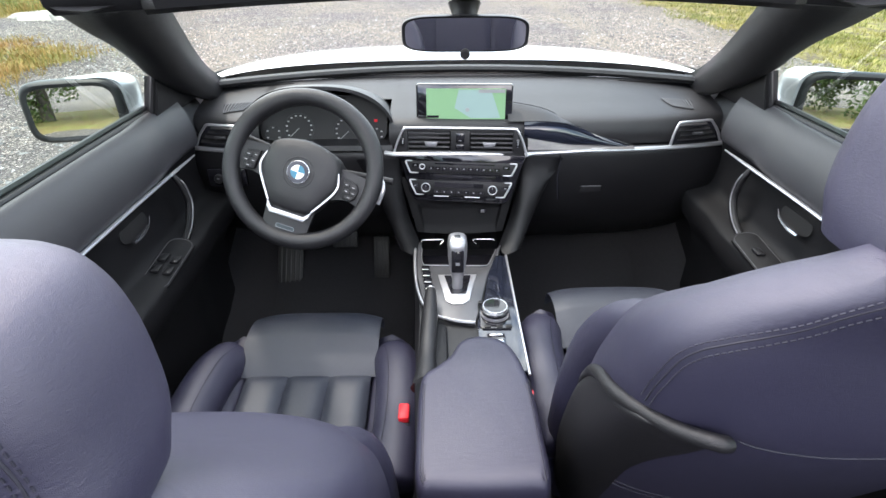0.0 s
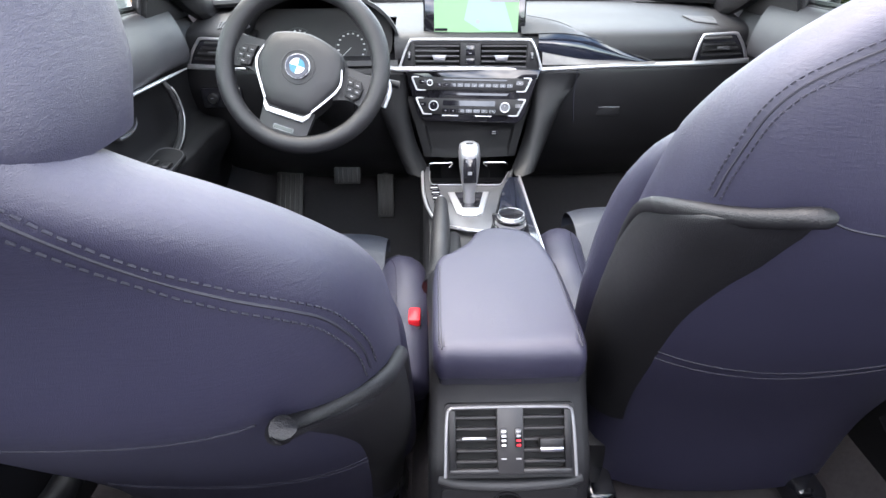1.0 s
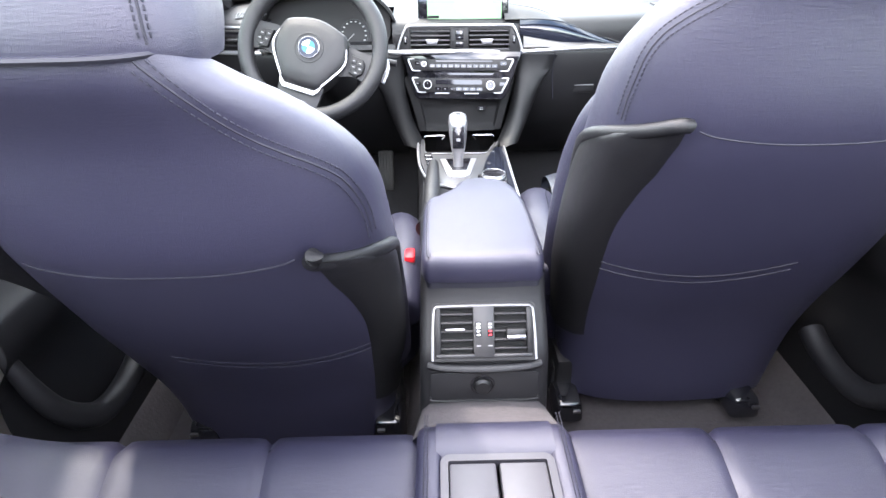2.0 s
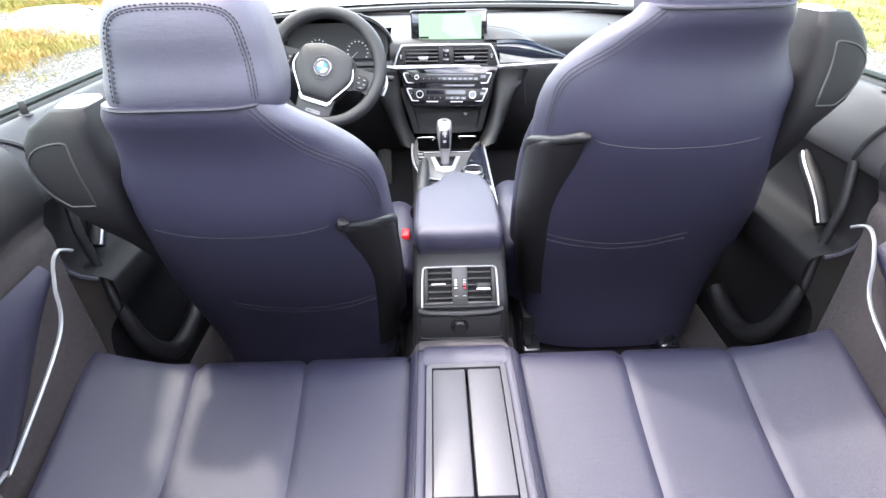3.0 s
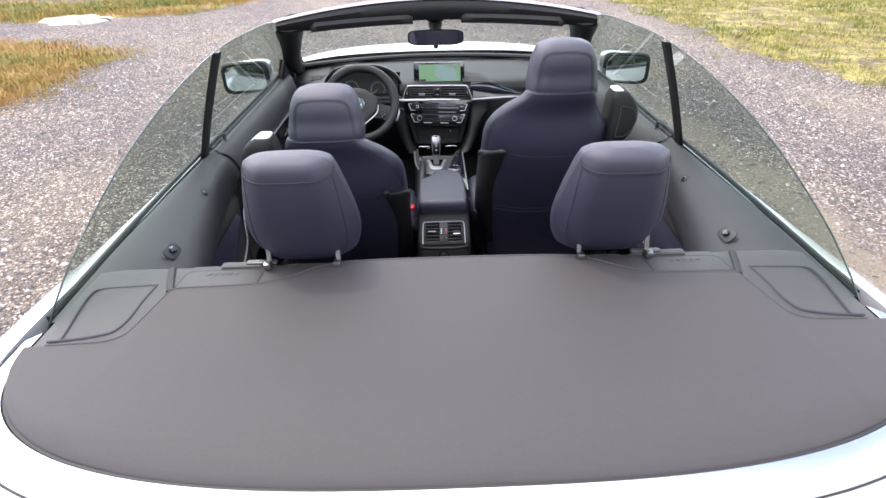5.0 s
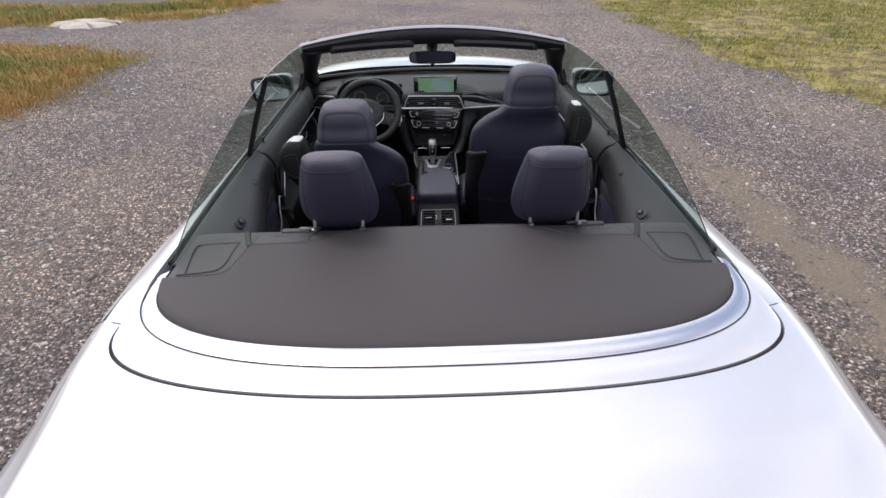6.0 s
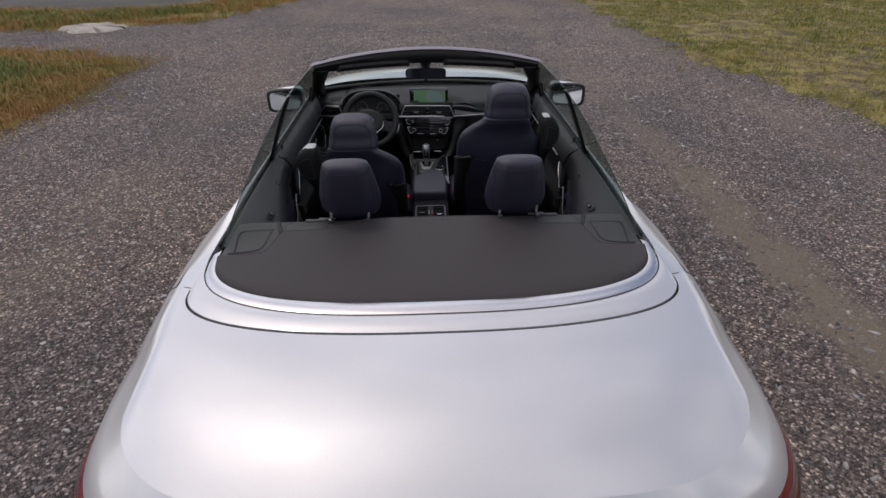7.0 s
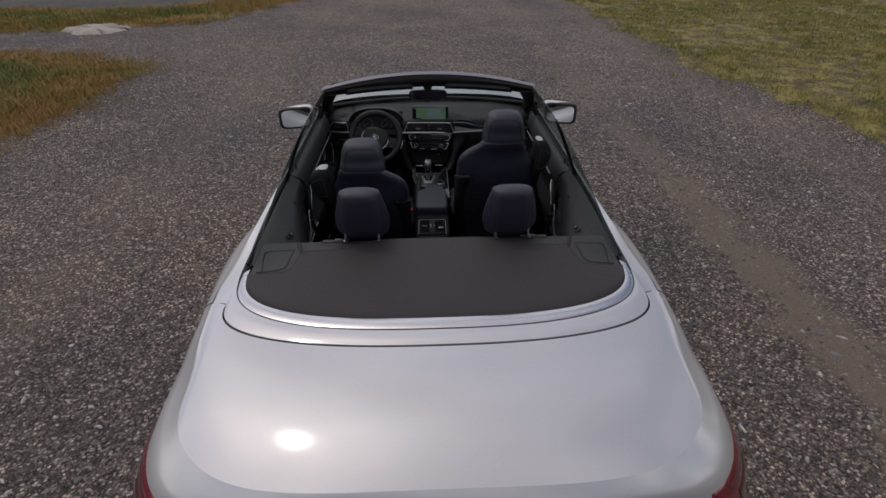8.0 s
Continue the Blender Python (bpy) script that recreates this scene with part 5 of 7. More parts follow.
part("tray_bin", block((0, -0.53, 0.575), (0.118, 0.15, 0.012), 0.003), GLOSSBLACK, bench, "open dark storage bin")
part("tray_well", block((0, -0.42, 0.555), (0.125, 0.40, 0.02), 0.003), GROOVE, bench, "black bottom of the tray")
th = bmesh.new()
for sd in (-1, 1):
    for off in (0.082, 0.086):
        line = [Vector((sd * off, -0.15 - 0.5 * i / 200, 0.6063 - 0.010 * i / 200)) for i in range(201)]
        stitch_row(line, [Vector((0, 0, 1))] * 201, th)
tagged(part("stitching", th, SEAM, bench), "fine double stitching along the tray", kind="stuff")

# rear headrests
HR = curve([(1.042, (0.060, 0.028)), (1.048, (0.078, 0.040)), (1.062, (0.090, 0.050)), (1.085, (0.098, 0.056)), (1.12, (0.100, 0.058)), (1.165, (0.093, 0.057)), (1.212, (0.082, 0.052)), (1.240, (0.074, 0.045)), (1.253, (0.064, 0.034)), (1.259, (0.03, 0.014))])


def facet(k, b, y):
    """Depth of the headrest's back: flat in the middle, slanting softly to the sides."""
    lim = b * (1.0 if k < 0.5 else 1 - 0.88 * ((k - 0.5) / 0.5)**1.5)
    return -(max(-y, 1e-4)**-6 + lim**-6)**(-1 / 6)


def rear_headrest(cx):
    yc = -0.796
    rows = []
    for i in range(40):
        z = 1.042 + 0.217 * i / 39
        a, b = HR(z)
        lean = -0.26 * (z - 1.08)
        row = []
        for x, y in ring_of(0, 0, a, b, 2.8, 72):
            # flatter back with slanting side facets
            if y < 0:
                y = facet(abs(x) / a, b, y)
            row.append((cx + x, yc + y + lean, z))
        rows.append(row)
    hr = part("headrest", grid(rows, True, True), LEATHER, bench, "padded leather rear headrest on two posts", 60)

    def back_of(x, z):
        a, b = HR(z)
        k = min(0.999, abs(x / a))
        y = -b * (1 - k**2.8)**(1 / 2.8)
        return Vector((cx + x, yc + facet(k, b, y) - 0.26 * (z - 1.08), z))
    grooves, thread = bmesh.new(), bmesh.new()
    # seam round the top panel, and one down each side
    for ctrl in ([(-0.074, 1.238), (-0.070, 1.229), (-0.05, 1.225), (0, 1.2245), (0.05, 1.225), (0.070, 1.229), (0.074, 1.238)],
                 ):
        pts = through_points([(x, 0, z) for x, z in ctrl], 260)
        line = [back_of(p.x, p.z) + Vector((0, -0.0003, 0)) for p in pts]
        top = ctrl[0][1] == 1.238
        if top:
            tube(line, 0.0013, 5, bm=grooves)
        nr = [Vector((0, -1, 0.2)).normalized()] * len(line)
        stitch_row([p + Vector((0, -0.0004, -0.005)) if top else p for p in line], nr, thread)
    for q in (-1, 1):
        pts = through_points([(q * x, 0, z) for x, z in ((0.071, 1.228), (0.0745, 1.20), (0.079, 1.15), (0.080, 1.10), (0.072, 1.066))], 200)
        line = [back_of(p.x, p.z) + Vector((0, -0.0003, 0)) for p in pts]
        tube(line, 0.0008, 5, bm=grooves)
        out = Vector((q * 0.35, -1, 0.1)).normalized()
        stitch_row([p + Vector((-q * 0.004, -0.0004, 0)) for p in line], [out] * len(line), thread)
    part("seam", grooves, GROOVE, hr, "dark piped seam")
    tagged(part("stitching", thread, SEAM, hr), "fine navy stitching", kind="stuff")
    for dx in (-0.0655, 0.0585) if cx < 0 else (-0.053, 0.071):
        part("post", tube([(cx + dx, yc - 0.055, 1.01), (cx + dx, yc - 0.030, 1.09)], 0.0050, 12), STEEL, hr, "steel post")
        part("post_sleeve", block((cx + dx, yc - 0.054, 1.054), (0.015, 0.016, 0.013), 0.004), STEEL, hr, "dull post sleeve")


rear_headrest(-0.270)
rear_headrest(0.280)
hang(bench)

# shelf top and belt outlets between backrest and cover
shelf = thing("rear_shelf", (0, -0.86, 1.03), "dark grey shelf edge behind the rear headrests", "shelf")
part("edge", grid([[(x, y, z - (0.004 if abs(x) > 0.6 else 0)) for x in [-0.64 + 0.04 * i for i in range(33)]] for y, z in ((-0.832, 0.99), (-0.832, 1.036), (-0.835, 1.043), (-0.841, 1.0463), (-0.87, 1.0468), (-0.95, 1.0468), (-1.06, 1.0455))]), SHELFGREY, shelf, angle=60)
for sd in (-1, 1):
    L = lambda pts: [(sd * x, y, 1.0466) for x, y in pts]
    seal = through_points(L([(0.486, -0.912), (0.492, -0.896), (0.502, -0.868), (0.510, -0.843)]), 16)
    part("seal", tube(seal, 0.0070, 8, flat=0.7), RUBBER, shelf, "black rubber seal between shelf and side trim")
    flap = through_points(L([(0.62, -1.030), (0.58, -1.026), (0.549, -1.019), (0.531, -1.010), (0.522, -0.983), (0.521, -0.938), (0.517, -0.890)]), 40)
    part("flap_gap", tube(flap, 0.0027, 6, flat=0.6), GROOVE, shelf, "thin dark gap round the side flap")
    part("flap_gap", tube(through_points(L([(0.518, -0.891), (0.56, -0.893), (0.606, -0.897), (0.618, -0.908), (0.616, -0.945), (0.606, -1.00), (0.602, -1.026)]), 30), 0.0022, 6, flat=0.6), GROOVE, shelf, "thin dark gap in the side flap")
    rr = [(x * 1.0, y) for x, y in round_rect(0.134, 0.062, 0.014, skew=-sd * 0.10)]
    m = plane_at((sd * 0.412, -0.884, 1.0468), (0, 0, 1), (0, 1, 0))
    pl = part("belt_cover", plate(rr, 0.0012, m, bevel=0.0008), SHELFGREY, shelf, "flush grey cover plate beside the headrest")
    part("cover_gap", tube([m @ Vector((x, y, 0.0004)) for x, y in round_rect(0.136, 0.064, 0.0145, skew=-sd * 0.10)], 0.0014, 5, True, flat=0.6), GROOVE, pl, "thin dark gap round the plate")
    for k in range(5):
        part("moulded_mark", plate(round_rect(0.008, 0.006, 0.001, skew=0.2), 0.0009, m @ Matrix.Translation((-0.024 + 0.012 * k, 0.020, 0.0010)), bevel=0.0003), SHELFGREY, pl)
    part("belt_outlet", block((sd * 0.385, -0.838, 1.046), (0.075, 0.018, 0.010), 0.004), SHELFGREY, shelf, "grey belt outlet")
    part("catch", block((sd * 0.350, -0.836, 1.052), (0.055, 0.012, 0.005), 0.002), CONSOLEGREY, shelf, "flat grey catch")
hang(shelf)


# ---------------------------------------------------------------- inner sides: doors and rear side panels
def side_profile(y, rear):
    """(x, z) pairs from the glass down to the sill, at a place along the side."""
    g = float(GLASS_X(y)) - 0.006
    z = float(BELT(y))
    if rear:
        k = min(1, max(0, (-0.2 - y) / 0.55))
        inn = 0.06 + 0.10 * k
        return [(g, z + 0.004), (g - 0.012, z + 0.010 + 0.012 * k), (g - 0.4 * inn, z + 0.012 * k), (g - 0.8 * inn, z - 0.020), (g - inn, z - 0.055), (g - inn - 0.002, z - 0.095), (g - 0.6 * inn - 0.01, z - 0.135), (g - 0.05, z - 0.16),
                (g - 0.045, z - 0.23), (g - 0.048, z - 0.40), (g - 0.05, z - 0.55), (g - 0.05, 0.33)]
    k = min(1, max(0, (y - 0.62) / 0.13))
    g += 0.012 * k * k * (3 - 2 * k)
    return [(g, z + 0.002), (g - 0.014, z + 0.006), (g - 0.030, z - 0.012), (g - 0.044, z - 0.05), (g - 0.050, z - 0.09), (g - 0.046, z - 0.108), (g - 0.038, z - 0.118), (g - 0.030, z - 0.16), (g - 0.032, z - 0.20),
            (g - 0.045, z - 0.235), (g - 0.092, z - 0.25), (g - 0.104, z - 0.265), (g - 0.098, z - 0.31), (g - 0.055, z - 0.38), (g - 0.045, z - 0.5), (g - 0.05, 0.33)]


def loft_profile(sd, ys, rear, lo, hi):
    rows = []
    for y in ys:
        p = through_points([(a, 0, b) for a, b in side_profile(y, rear)], 70)
        rows.append([(sd * q.x, y, q.z) for q in p[lo:hi]])
    return rows


for sd in (-1, 1):
    door = thing("car_door", (sd * 0.70, 0.35, 0.35), "black and navy trimmed car door with chrome strip, closed", "car door", "car doors")
    ys = [-0.13 + 1.0 * i / 40 for i in range(41)]
    # the door top's sheen is painted as a lighter tone than the panel below
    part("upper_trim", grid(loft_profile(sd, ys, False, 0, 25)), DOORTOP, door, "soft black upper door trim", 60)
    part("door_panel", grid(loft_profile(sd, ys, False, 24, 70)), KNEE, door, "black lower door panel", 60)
    ln = [(sd * (float(GLASS_X(y)) - 0.055), y, float(BELT(y)) - 0.112 - 0.012 * max(0, y - 0.5)) for y in [0.09 + 0.72 * i / 30 for i in range(31)]]
    part("trim_strip", tube(ln, lambda t: 0.0045 * (1 - 0.5 * max(0, (t - .85) / .15)), 8, flat=0.8), ALU, door, "bright satin door strip")
    gh = through_points([(sd * 0.650, 0.690, 0.876), (sd * 0.638, 0.692, 0.852), (sd * 0.634, 0.694, 0.828), (sd * 0.631, 0.688, 0.798), (sd * 0.628, 0.655, 0.766), (sd * 0.624, 0.605, 0.750), (sd * 0.622, 0.55, 0.742)], 30)
    part("grab_handle", tube(gh, lambda t: 0.0072 * (0.7 + 0.6 * math.sin(math.pi * t)), 10, flat=1.2), SHELL, door, "black grab handle")
    part("grab_handle_trim", tube([p + Vector((-sd * 0.009, -0.004, 0.005)) for p in gh[3:]], 0.0016, 6), SATIN, door, "bright edge of the grab handle")
    lt = through_points([(sd * 0.660, 0.572, 0.838), (sd * 0.654, 0.550, 0.829), (sd * 0.651, 0.520, 0.825), (sd * 0.650, 0.480, 0.826)], 14)
    # no real hollow: a flat near-black oval paints the shade behind the opener
    part("latch_shade", plate([(x, z) for x, z in ring_of(0, 0, 0.050, 0.020, 2.6, 32)], 0.002, plane_at((sd * 0.668, 0.520, 0.838), (-sd, 0, 0.12))), CAVITY, door, "flat dark oval that stands for the shaded hollow behind the door opener")
    part("latch_handle", tube(lt, lambda t: 0.0012 + 0.0058 * min(1, t / 0.8) - 0.002 * max(0, (t - 0.8) / 0.2), 8, flat=0.8), CHROME, door, "chrome door opener")
    pod = plane_at((sd * 0.622, 0.520, 0.748), (-sd * 0.25, -0.12, 1), (0, 1, 0))
    part("switch_panel", plate(round_rect(0.058, 0.17, 0.026, 8), 0.008, pod, bevel=0.003), KNEE, door, "black rounded switch panel in the armrest")
    part("panel_joint", tube([pod @ Vector((x, y, 0.0082)) for x, y in round_rect(0.050, 0.160, 0.023, 8)], 0.0007, 5, True), CONSOLEGREY, door, "thin bright joint of the switch panel")
    for k in range(2 if sd < 0 else 1):
        for q in ((-1, 1) if sd < 0 else (0,)):
            at = (q * 0.012, 0.010 - 0.036 * k, 0.0095)
            key = part("window_switch", block(pod @ Vector(at), (0.018, 0.026, 0.007), 0.003), PLASTIC, door)
            part("switch_mark", block(pod @ Vector((at[0], at[1] - 0.010, 0.0135)), (0.008, 0.0018, 0.0012), 0.0004), CHROME, key, "bright switch edge")
    ae = through_points([(sd * 0.652, 0.052, 0.866), (sd * 0.645, 0.028, 0.852), (sd * 0.638, -0.010, 0.834), (sd * 0.634, -0.045, 0.810), (sd * 0.632, -0.072, 0.782)], 20)
    part("armrest_edge", tube(ae, 0.0026, 8), ALU, door, "bright curved edge at the rear of the armrest")
    part("armrest_end", tube([p + Vector((sd * 0.016, 0.008, -0.008)) for p in ae], 0.014, 12), SHELL, door, "black rounded armrest end")
    part("lock_pin", tube([(sd * 0.686, -0.040, 0.985), (sd * 0.686, -0.040, 1.012), (sd * 0.686, -0.040, 1.024), (sd * 0.686, -0.040, 1.026)], lambda t: 0.0056 if t < 0.95 else 0.0040, 12), SEAL, door, "black plastic lock pin")
    part("lock_pin_collar", disc((sd * 0.686, -0.040, 1.004), 0.0105, 0.004, bevel=0.0015, n=18), SHELFGREY, door, "grey collar of the lock pin")
    ln = [(sd * (float(GLASS_X(y)) - 0.001), y, float(BELT(y)) + 0.004) for y in [-0.12 + 0.88 * i / 24 for i in range(25)]]
    part("glass_seal", tube(ln, 0.0062, 8), SEAL, door, "black rubber seal under the door glass")
    edge = through_points([(sd * 0.694, -0.150, 1.008), (sd * 0.674, -0.130, 0.994), (sd * 0.663, -0.108, 0.977), (sd * 0.655, -0.092, 0.955), (sd * 0.650, -0.080, 0.931), (sd * 0.648, -0.073, 0.908), (sd * 0.656, -0.064, 0.884)], 40)
    part("door_seal", tube(edge, 0.0052, 8), SEAL, door, "black rubber seal along the door's rear edge")
    # sail panel in front of the window
    rows = []
    for i in range(9):
        y = 0.763 + 0.24 * i / 8
        zt, xt = (1.078 - 0.098 * i / 8), 0.668 + 0.034 * i / 8
        rows.append([(sd * 0.674, y, 0.900), (sd * 0.684, y, 0.935)] + [(sd * (0.696 + 0.004 * i / 8 + (xt - 0.700) * k / 5 - 0.006 * math.sin(math.pi * k / 5)), y, 0.965 + (zt - 0.965) * k / 5) for k in range(6)] + [(sd * (xt + 0.02), y, zt), (sd * 0.722, y, 0.965), (sd * 0.722, y, 0.900)])
    part("sail_seal", tube([(sd * 0.706, 0.762, 0.962), (sd * 0.688, 0.762, 1.02), (sd * 0.668, 0.762, 1.082)], 0.006, 8), SEAL, door, "black seal at the glass edge")
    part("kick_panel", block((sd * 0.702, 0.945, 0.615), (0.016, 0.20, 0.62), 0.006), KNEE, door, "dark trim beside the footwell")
    part("sail_panel", grid(rows, True, True), SHELL, door, "black triangular panel at the mirror")
    # door mirror
    out = []
    c = Vector((sd * 0.836, 0.805, 1.012))
    rows = []
    prof = [(-0.058, 0.92, 0.92), (-0.062, 0.99, 0.99), (-0.055, 1.0, 1.0), (-0.03, 1.0, 1.0), (0.0, 0.97, 0.95), (0.035, 0.86, 0.82), (0.058, 0.66, 0.6), (0.070, 0.35, 0.32), (0.073, 0.02, 0.02)]
    for dy, kx, kz in prof:
        row = []
        for x, z in ring_of(0, 0, 0.099 * kx, 0.064 * kz, 4.2, 56):
            x2 = x + 0.02 * (1 - kx)
            drop = 0.018 * (x2 / 0.118) if z > 0 else 0.0
            row.append(c + Vector((sd * x2, dy - 0.02 * (x / 0.118), z - drop * 0.5)))
        rows.append(row)
    mir = part("door_mirror", grid(rows, True, True), SILVER, door, "silver and black door mirror", 50)
    nrm = Vector((0.222 if sd < 0 else -0.27, -0.95, 0.095)).normalized()
    face = plane_at(c + Vector((sd * 0.004, -0.077, 0.0)), nrm)
    rows2 = [[face @ Vector((x, z, d)) for x, z in ring_of(0, 0, a, b, 5.0, 56)] for a, b, d in ((0.081, 0.050, 0.001), (0.085, 0.0535, 0.005), (0.0915, 0.059, 0.006), (0.0975, 0.064, 0.001), (0.1005, 0.0665, -0.012), (0.100, 0.066, -0.034))]
    part("mirror_rim", grid(rows2, True), PLASTIC, mir, "black mirror rim", 50)
    part("mirror_glass", plate([(x, z) for x, z in ring_of(0, 0, 0.086, 0.054, 5.0, 44)], 0.003, face), MIRROR, mir, "mirror glass")
    part("mirror_arm", tube(through_points([(sd * 0.70, 0.80, 0.985), (sd * 0.735, 0.815, 0.97), (sd * 0.78, 0.83, 0.955)], 8), 0.022, 12, flat=0.7), PLASTIC, mir, "black mirror arm")
    hang(door)

    # rear side panel
    pan = thing("rear_side_panel", (sd * 0.64, -0.5, 0.35), "grey-black rear side trim with a navy leather inset", "trim panel", "rear side panels")
    ys = [-0.97 + 0.825 * i / 40 for i in range(41)]
    part("upper_trim", grid(loft_profile(sd, ys, True, 0, 36)), DASH, pan, "soft grey upper trim", 60)
    part("lower_trim", grid(loft_profile(sd, ys, True, 35, 70)), CARPET, pan, "grey lower trim", 60)
    part("panel_gap", tube([(sd * (a - 0.001), -0.138, b) for a, b in [(q.x, q.z) for q in through_points([(a, 0, b) for a, b in side_profile(-0.138, False)], 30)][:20]], 0.004, 6), GROOVE, pan, "dark gap at the door's rear edge")
    st = through_points([(sd * 0.648, -0.076, 0.90), (sd * 0.642, -0.096, 0.825), (sd * 0.632, -0.098, 0.745), (sd * 0.616, -0.112, 0.67), (sd * 0.606, -0.098, 0.575), (sd * 0.600, -0.055, 0.512), (sd * 0.598, 0.0, 0.494), (sd * 0.598, 0.06, 0.50), (sd * 0.598, 0.10, 0.516)], 48)
    part("sill_trim", tube(st, lambda t: 0.008 + 0.012 * min(1, max(0, (t - 0.3) / 0.3)), 12), SHELL, pan, "black moulded trim that curves down to the door sill")
    # navy arm pad with bright edge
    rows = []
    for i in range(24):
        t = i / 23
        g = float(GLASS_X(-0.19 - 0.42 * t)) - 0.052
        y = -0.205 - 0.405 * t
        zt, zl = 0.826 - 0.015 * t, 0.79 - 0.16 * min(1, t * 2.2)
        rows.append([(sd * (g - 0.012 - 0.014 * math.sin(math.pi * k / 8)), y, zl + (zt - zl) * k / 8) for k in range(9)])
    part("arm_pad", grid(rows), LEATHER, pan, "navy leather arm pad", 60)
    ln = [Vector((sd * 0.624, -0.150, 0.817)), Vector((sd * 0.619, -0.182, 0.836)), Vector((sd * 0.615, -0.206, 0.828)), Vector((sd * 0.613, -0.224, 0.800)), Vector((sd * 0.611, -0.262, 0.733))]
    ln += [Vector(r[0]) + Vector((-sd * 0.004, 0, 0)) for r in rows[11:15]]
    part("pad_strip", tube(through_points(ln, 60), 0.0030, 6), ALU, pan, "bright strip round the pad")
    for y in (-0.40, -0.715):
        p = Vector((sd * (0.575 if y < -0.5 else 0.628), y, 1.008 if y < -0.5 else 0.985))
        nn = Vector((-sd * 0.75, -0.1, 0.65)).normalized()
        m = plane_at(p, nn, (0, 1, 0))
        part("hook_plate", plate(round_rect(0.030, 0.044, 0.012), 0.003, m, bevel=0.002), DASH, pan, "small grey fixing plate")
        part("hook_knob", disc(p + nn * 0.006, 0.0075, 0.009, nn, 16, 0.0025), GLOSSBLACK, pan, "black round stud")
    hang(pan)


# ---------------------------------------------------------------- dashboard
dash = thing("dashboard", (0, 0.95, 0.60), "black soft-touch dashboard with a bright strip and upright screen", "dashboard")
DP = [(1.20, 0.972), (1.12, 0.976), (1.04, 0.966), (0.97, 0.953), (0.91, 0.943), (0.88, 0.934), (0.868, 0.920), (0.862, 0.90), (0.864, 0.875)]


def dash_line(x, pts):
    sweep = 0.05 * (abs(x) / 0.69)**4          # ends run forward
    return [(x, y + sweep * (1 if y < 1.1 else -1.6), z) for y, z in pts]


xs = [-0.69 + 1.38 * i / 60 for i in range(61)]
prof = [(p.y, p.z) for p in through_points([(0, y, z) for y, z in DP], 26)]
part("top_pad", grid([dash_line(x, prof) for x in [-0.177] + [q for q in xs if q >= -0.17]]), DASH, dash, "grained black dashboard top", 60)
part("top_pad", grid([dash_line(x, prof) for x in xs if x <= -0.505]), DASH, dash, "grained black dashboard end", 60)
part("top_pad", grid([dash_line(x, [q for q in prof if q[0] > 0.99]) for x in xs if -0.53 <= x <= -0.15]), DASH, dash, "grained black dashboard top", 60)
part("binnacle_floor", grid([[(x, y, z) for x in (-0.53, -0.35, -0.17)] for y, z in ((0.846, 0.872), (0.852, 0.883), (0.90, 0.884), (0.98, 0.90))]), DASH, dash, "black ledge before the instruments", 60)
LP = [(0.858, 0.872), (0.846, 0.862), (0.842, 0.84), (0.842, 0.80), (0.852, 0.74), (0.875, 0.68), (0.91, 0.63), (0.98, 0.56), (1.06, 0.50)]
prof2 = [(p.y, p.z) for p in through_points([(0, y, z) for y, z in LP], 22)]
part("lower_panel", grid([dash_line(x, prof2) for x in [0.16 + 0.53 * i / 24 for i in range(25)]]), PLASTIC, dash, "black lower panel with the glove compartment", 60)
part("lower_panel", grid([dash_line(x, prof2) for x in [-0.69 + 0.53 * i / 24 for i in range(25)]]), PLASTIC, dash, "black knee panel", 60)
# bright strip along the passenger side, and a short one at the driver's end
for a, b in ((-0.188, 0.685), (-0.685, -0.53)):
    ln = []
    for i in range(41):
        x = a + (b - a) * i / 40
        ln.append((x, 0.846 + 0.05 * (abs(x) / 0.69)**4 - (0.012 if abs(x) < 0.17 else 0.0), 0.866 - 0.006 * max(0, 1 - abs(x - 0.17) / 0.15)))
    part("trim_strip", tube(ln, 0.0062, 8, flat=1.0), ALU, dash, "bright satin metal strip")
GLOSS_TOP = curve([(0.15, 0.937), (0.21, 0.937), (0.27, 0.930), (0.32, 0.914), (0.365, 0.896), (0.41, 0.880), (0.46, 0.866)])
GLOSS_LOW = curve([(0.15, 0.902), (0.20, 0.892), (0.275, 0.880), (0.367, 0.875), (0.46, 0.864)])
# dark gloss panel, pointed towards the passenger's vent
rows = []
for i in range(24):
    t = i / 23
    x = 0.160 + 0.29 * t
    top = float(GLOSS_TOP(x))
    low = min(top - 0.002, float(GLOSS_LOW(x)))
    rows.append([(x, 0.857 + 0.012 * k / 5 - 0.006 * math.sin(math.pi * k / 5), low + (top - low) * k / 5) for k in range(6)])
part("gloss_panel", grid(rows), GLOSSWOOD, dash, "dark glossy decorative panel", 60)
rows = [[(x, 0.843, 0.8705), (x, 0.852, max(0.8725, float(GLOSS_LOW(x)) - 0.004)), (x, 0.860, max(0.873, float(GLOSS_LOW(x)) + 0.001))] for x in [0.17 + 0.27 * i / 24 for i in range(25)]]
part("gloss_ledge", grid(rows), LEDGE, dash, "brownish grey ledge under the gloss panel")
